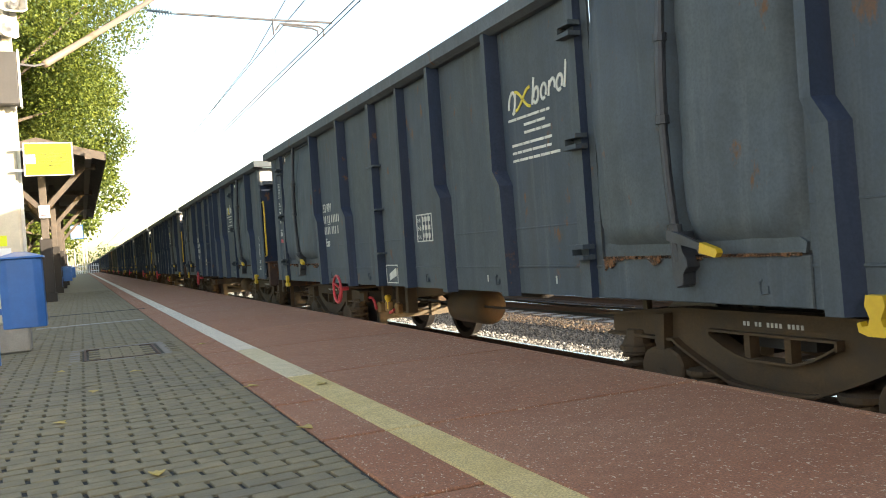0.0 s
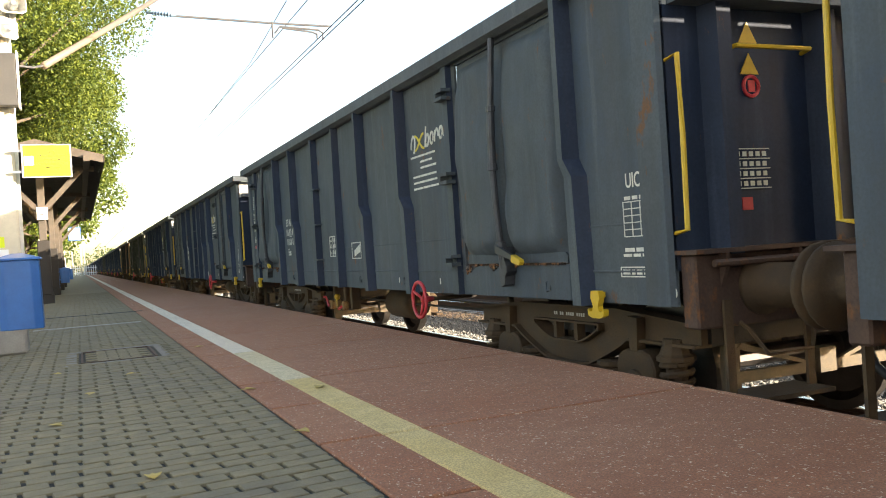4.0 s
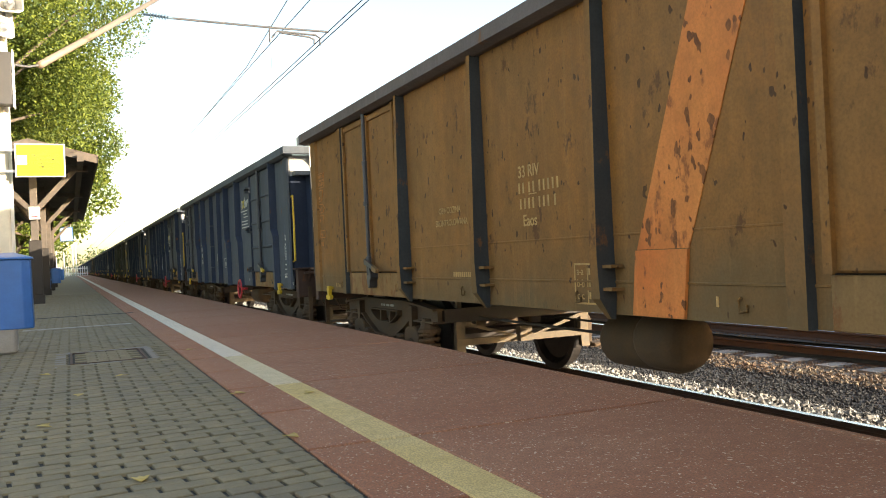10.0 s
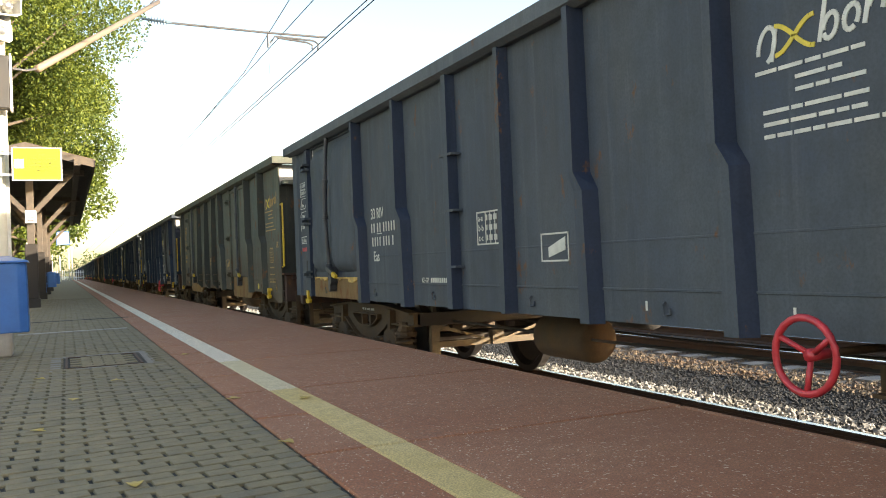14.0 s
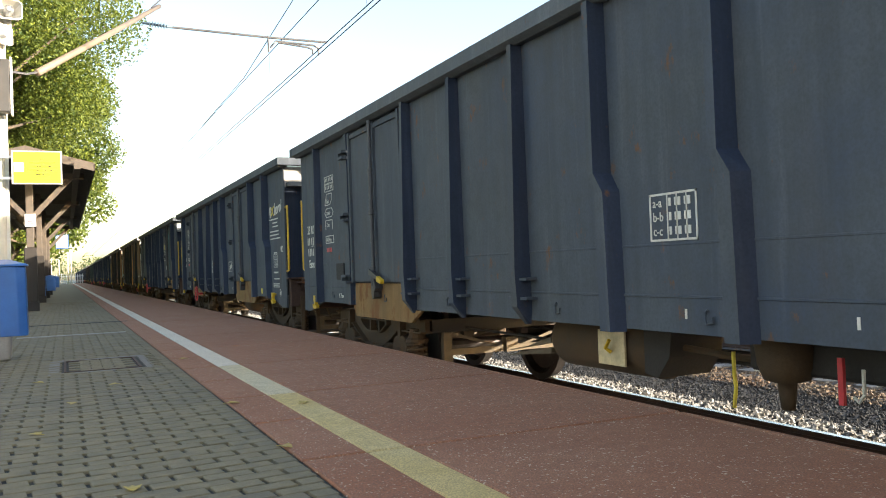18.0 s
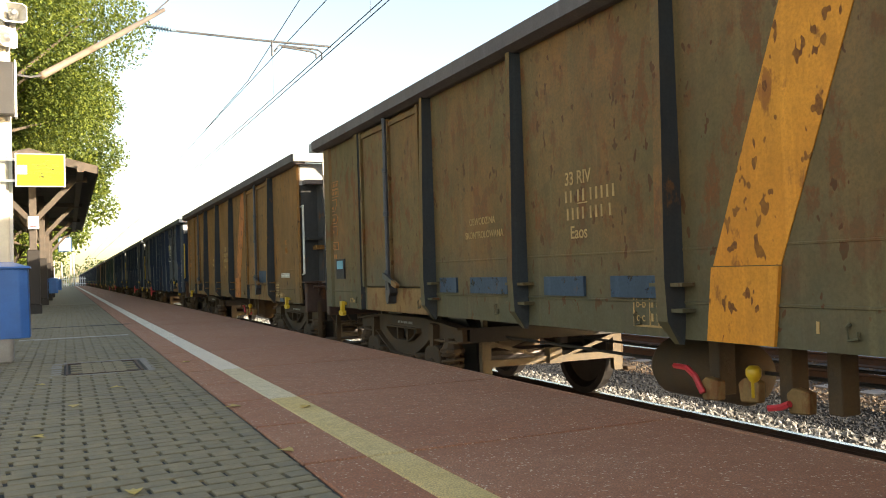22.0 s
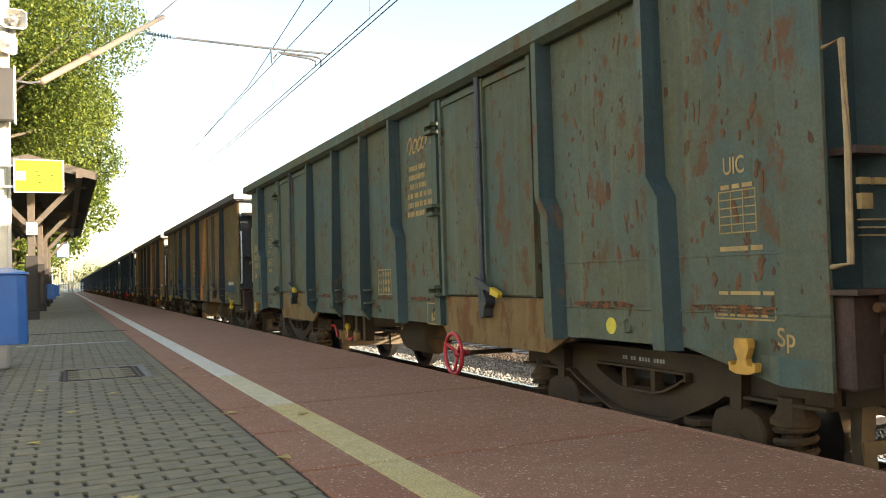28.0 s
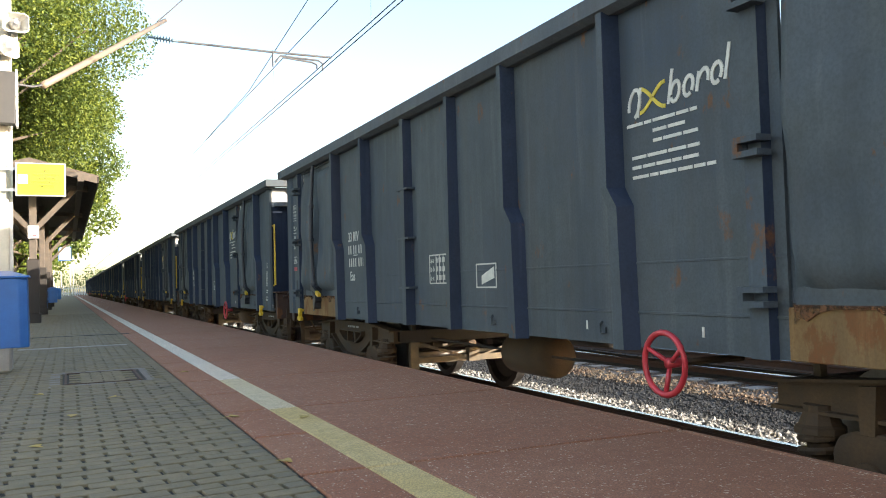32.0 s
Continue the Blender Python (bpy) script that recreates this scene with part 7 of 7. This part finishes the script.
for n, u, z, a, b, k in ((7, 1.70, 1.17, 0.22, 0.07, 2), (7, 1.95, 2.06, 0.10, 0.08, 4),
                         (2, 1.6, 1.12, 0.3, 0.05, 11), (25, 0.70, 1.9, 0.05, 0.3, 12), (1, 9.75, 1.5, 0.03, 0.2, 13), (5, 6.45, 1.28, 0.12, 0.03, 14), (5, 8.3, 1.33, 0.5, 0.03, 15), (5, 5.3, 1.30, 0.3, 0.015, 16), (5, 5.65, 2.3, 0.06, 0.12, 17), (16, 6.0, 1.25, 0.6, 0.03, 18), (16, 4.9, 1.7, 0.02, 0.2, 19), (3, 9.4, 1.2, 0.2, 0.06, 20)):
    blob(WAGONS[n], "rust_spot", u, z, a, b, RUST_SPOT, "orange-brown rust spot", 70 + k, 0.005 if u < 9.8 or u > 11.3 else 0.04)
for k, (u0, u1, z0, z1, m) in enumerate(((0.02, 0.80, 1.2, 2.85, 22), (1.0, 1.92, 1.5, 2.85, 26), (4.1, 5.1, 1.2, 2.85, 34), (5.35, 6.15, 1.2, 2.85, 34), (6.40, 7.15, 1.2, 2.85, 30), (7.42, 8.12, 1.2, 2.85, 26), (10.30, 11.20, 1.2, 2.85, 46), (11.50, 12.28, 1.25, 2.9, 58))):
    rust_flakes(WAGONS[22], u0, u1, z0, z1, m, 300 + k)
    blob(WAGONS[22], "rust_spot", (u0 + u1) / 2, 1.17, (u1 - u0) * 0.42, 0.028, RUST_BAND, "ragged rust along the lower weld", 310 + k, 0.007)
# the owner's mark and six rows in ochre
for k, (c, h, a, b) in enumerate(((0.06, 0.16, -1.2, 3.6), (0.20, 0.12, -0.6, 5.4), (0.32, 0.12, -2.6, 3.4), (0.43, 0.12, -0.6, 5.4), (0.54, 0.12, -0.3, 3.4), (0.64, 0.12, -0.6, 5.4))):
    mark = bmesh.new()
    stroke(mark, [(7.50 + c + 0.05 * math.cos(q) + 0.03 * math.sin(q), 2.56 + 0.06 * c + h / 2 * (1 + math.sin(q))) for q in (a + (b - a) * i / 14 for i in range(15))], 0.012)
    part("logo_block", mark, AMBER, WAGONS[22], "slanted ochre shape of the owner's mark")
for k, (d, groups) in enumerate(((0.06, (6, 5)), (0.06, (11,)), (0.08, (3, 2, 5)), (0.02, (4, 3, 2, 2, 3)), (0.02, (4, 3, 2, 2, 3)), (0.0, (5, 11)))):
    row = bmesh.new()
    u = 7.48 + d
    for m in groups:
        bars(row, u, 2.40 - 0.088 * k, [0.022] * m, 0.050, 0.014)
        u += 0.036 * m + 0.022
    small(part("owner_row", row, AMBER, WAGONS[22]))
for n in (17, 18, 22, 23, 24):
    end_fittings(WAGONS[n], FLEET[n][0])
for n, u, z in ((22, 0.39, 1.23), (21, 0.68, 1.42)):
    bm = bmesh.new()
    box(bm, -WALL - 0.012, -WALL + 0.002, U(u + 0.36), U(u), z, z + 0.26)
    part("card_holder", bm, PAINT["teal_post"] if n == 22 else PAINT["post"], WAGONS[n], "empty dark card holder")
# a pale repair coat round the lock and foot of one door
for u0, u1, z0, z1, d in ((9.94, 10.24, 1.245, 1.345, -0.02), (10.20, 10.46, 1.25, 1.33, 0.0), (10.42, 10.62, 1.25, 1.36, 0.0), (10.54, 10.64, 1.36, 1.66, -0.03), (11.10, 11.56, 1.25, 1.31, 0.0)):
    patch(WAGONS[19], "touch_up", u0, u1, z0, z1, PATCH_TEAL, "pale teal repair coat by the lock", d, 0.079)
scrawl(WAGONS[16], 10.12, 1.52, 0.32, 0.16, 27, SPRAY, 0.005, 0.078)
blob(WAGONS[16], "rust_spot", 10.03, 1.57, 0.03, 0.14, STRIPE, "orange rust stroke by the hinge", 330, 0.075)
for n in (17, 23, 24):
    patch(WAGONS[n], "card_holder", 0.52, 0.84, 1.30, 1.54, GEAR_DARK, "dark card holder", 0, 0.02)
    if n in (17, 24):
        patch(WAGONS[n], "card", 0.56, 0.80, 1.42, 1.52, CARD_BLUE, "pale blue waybill card", 0, 0.024)
patch(WAGONS[7], "card_holder", 0.64, 0.94, 1.36, 1.54, GEAR_DARK, "dark card holder", 0, 0.02)
patch(WAGONS[7], "card", 0.67, 0.91, 1.38, 1.51, CARD_BLUE, "pale blue waybill card", 0, 0.024)
patch(WAGONS[2], "card", 4.54, 4.86, 1.24, 1.40, CARD_TAN, "pale tan waybill card", 0, 0.01)
for u0, u1, z0, z1, d in ((4.58, 4.70, 1.27, 1.30, 0.0), (4.66, 4.80, 1.32, 1.345, 0.03), (4.72, 4.82, 1.28, 1.30, 0.02)):
    patch(WAGONS[2], "card_mark", u0, u1, z0, z1, INK, "dark mark on the card", d, 0.0115)
patch(WAGONS[18], "touch_up", 9.6, 10.45, 1.25, 1.45, PATCH_BLUE, "blue touched-up field", 0, 0.04)
patch(WAGONS[18], "touch_up", 11.0, 11.3, 0.945, 1.005, PATCH_BLUE, "blue touched-up field")
for u, w in ((3.72, 0.35), (4.35, 0.65), (5.55, 0.5), (6.35, 0.45)):
    patch(WAGONS[17], "touch_up", u, u + w, 1.17, 1.30, PATCH_BLUE, "blue touched-up field", 0, 0.02)
patch(WAGONS[23], "touch_up", 3.75, 6.85, 1.19, 1.31, PATCH_BLUE, "blue painted band", 0, 0.02)
patch(WAGONS[23], "touch_up", 10.8, 12.2, 1.19, 1.31, PATCH_BLUE, "blue painted band", 0, 0.02)
patch(WAGONS[23], "touch_up", 3.462, 3.638, 1.06, 1.82, PATCH_BLUE, "blue painted post foot", 0, 0.124)
patch(WAGONS[23], "touch_up", 2.28, 3.42, 1.150, 1.20, PATCH_BLUE, "blue strip above the door sill", 0, 0.020)
for k, (u, z, a, b) in enumerate(((2.6, 1.13, 0.28, 0.05), (3.2, 1.11, 0.20, 0.07), (2.45, 1.02, 0.10, 0.06))):
    blob(WAGONS[23], "rust_spot", u, z, a, b, RUST_SPOT, "orange-brown rust spot", 120 + k, 0.022)
patch(WAGONS[24], "touch_up", 3.75, 5.05, 1.19, 1.33, PATCH_BLUE, "blue painted band", 0, 0.02)


# where the tail-end corner of wagon 0 stands along the platform, second by second
TIMES = [0, 1, 2, 3, 4, 5, 6, 7, 8, 9, 10, 11, 12, 13, 14, 15, 16, 17, 18, 19, 20, 21, 22, 23, 24, 25, 26, 27, 28, 29, 30, 31, 32]
PLACES = [0.53, -9.37, -18.89, -28.67, -38.45, -48.2, -57.94, -68.05, -78.25, -87.97, -98.06, -108.27, -118.21, -128.27, -138.54, -148.9, -159.3, -169.7, -179.93, -190.36, -200.57, -211.3, -221.84, -232.32, -243, -253.49, -264.15, -274.85, -285.66, -296.55, -307.42, -318.53, -329.43]


def train_place(t):
    return float(np.interp(t, TIMES, PLACES))


def motions():
    """The train rolls towards and past the viewer; the wheels roll with it."""
    for n, w in WAGONS.items():
        walk(w, [(t, pose(TRACK_X, train_place(t) + PITCH * n - MID - SHIFT.get(n, 0), RAIL_Z)) for t in TIMES])
    frames = range(0, 32 * FPS + 1)
    first = {}
    for w in WAGONS.values():
        for bogie in w.children:
            if not bogie.name.startswith("bogie"):
                continue
            for ws in bogie.children:
                if not ws.name.startswith("wheelset"):
                    continue
                y = round(ws.location.y, 2)
                if y not in first:
                    start = train_place(0)
                    walk(ws, [(k / FPS, Matrix.Translation((0, y, 0.46)) @ Matrix.Rotation(-(train_place(k / FPS) - start) / 0.46, 4, "X")) for k in frames])
                    first[y] = ws.animation_data
                else:
                    ws.rotation_mode = "QUATERNION"
                    keys = ws.animation_data_create()
                    keys.action = first[y].action
                    keys.action_slot = first[y].action_slot


motions()
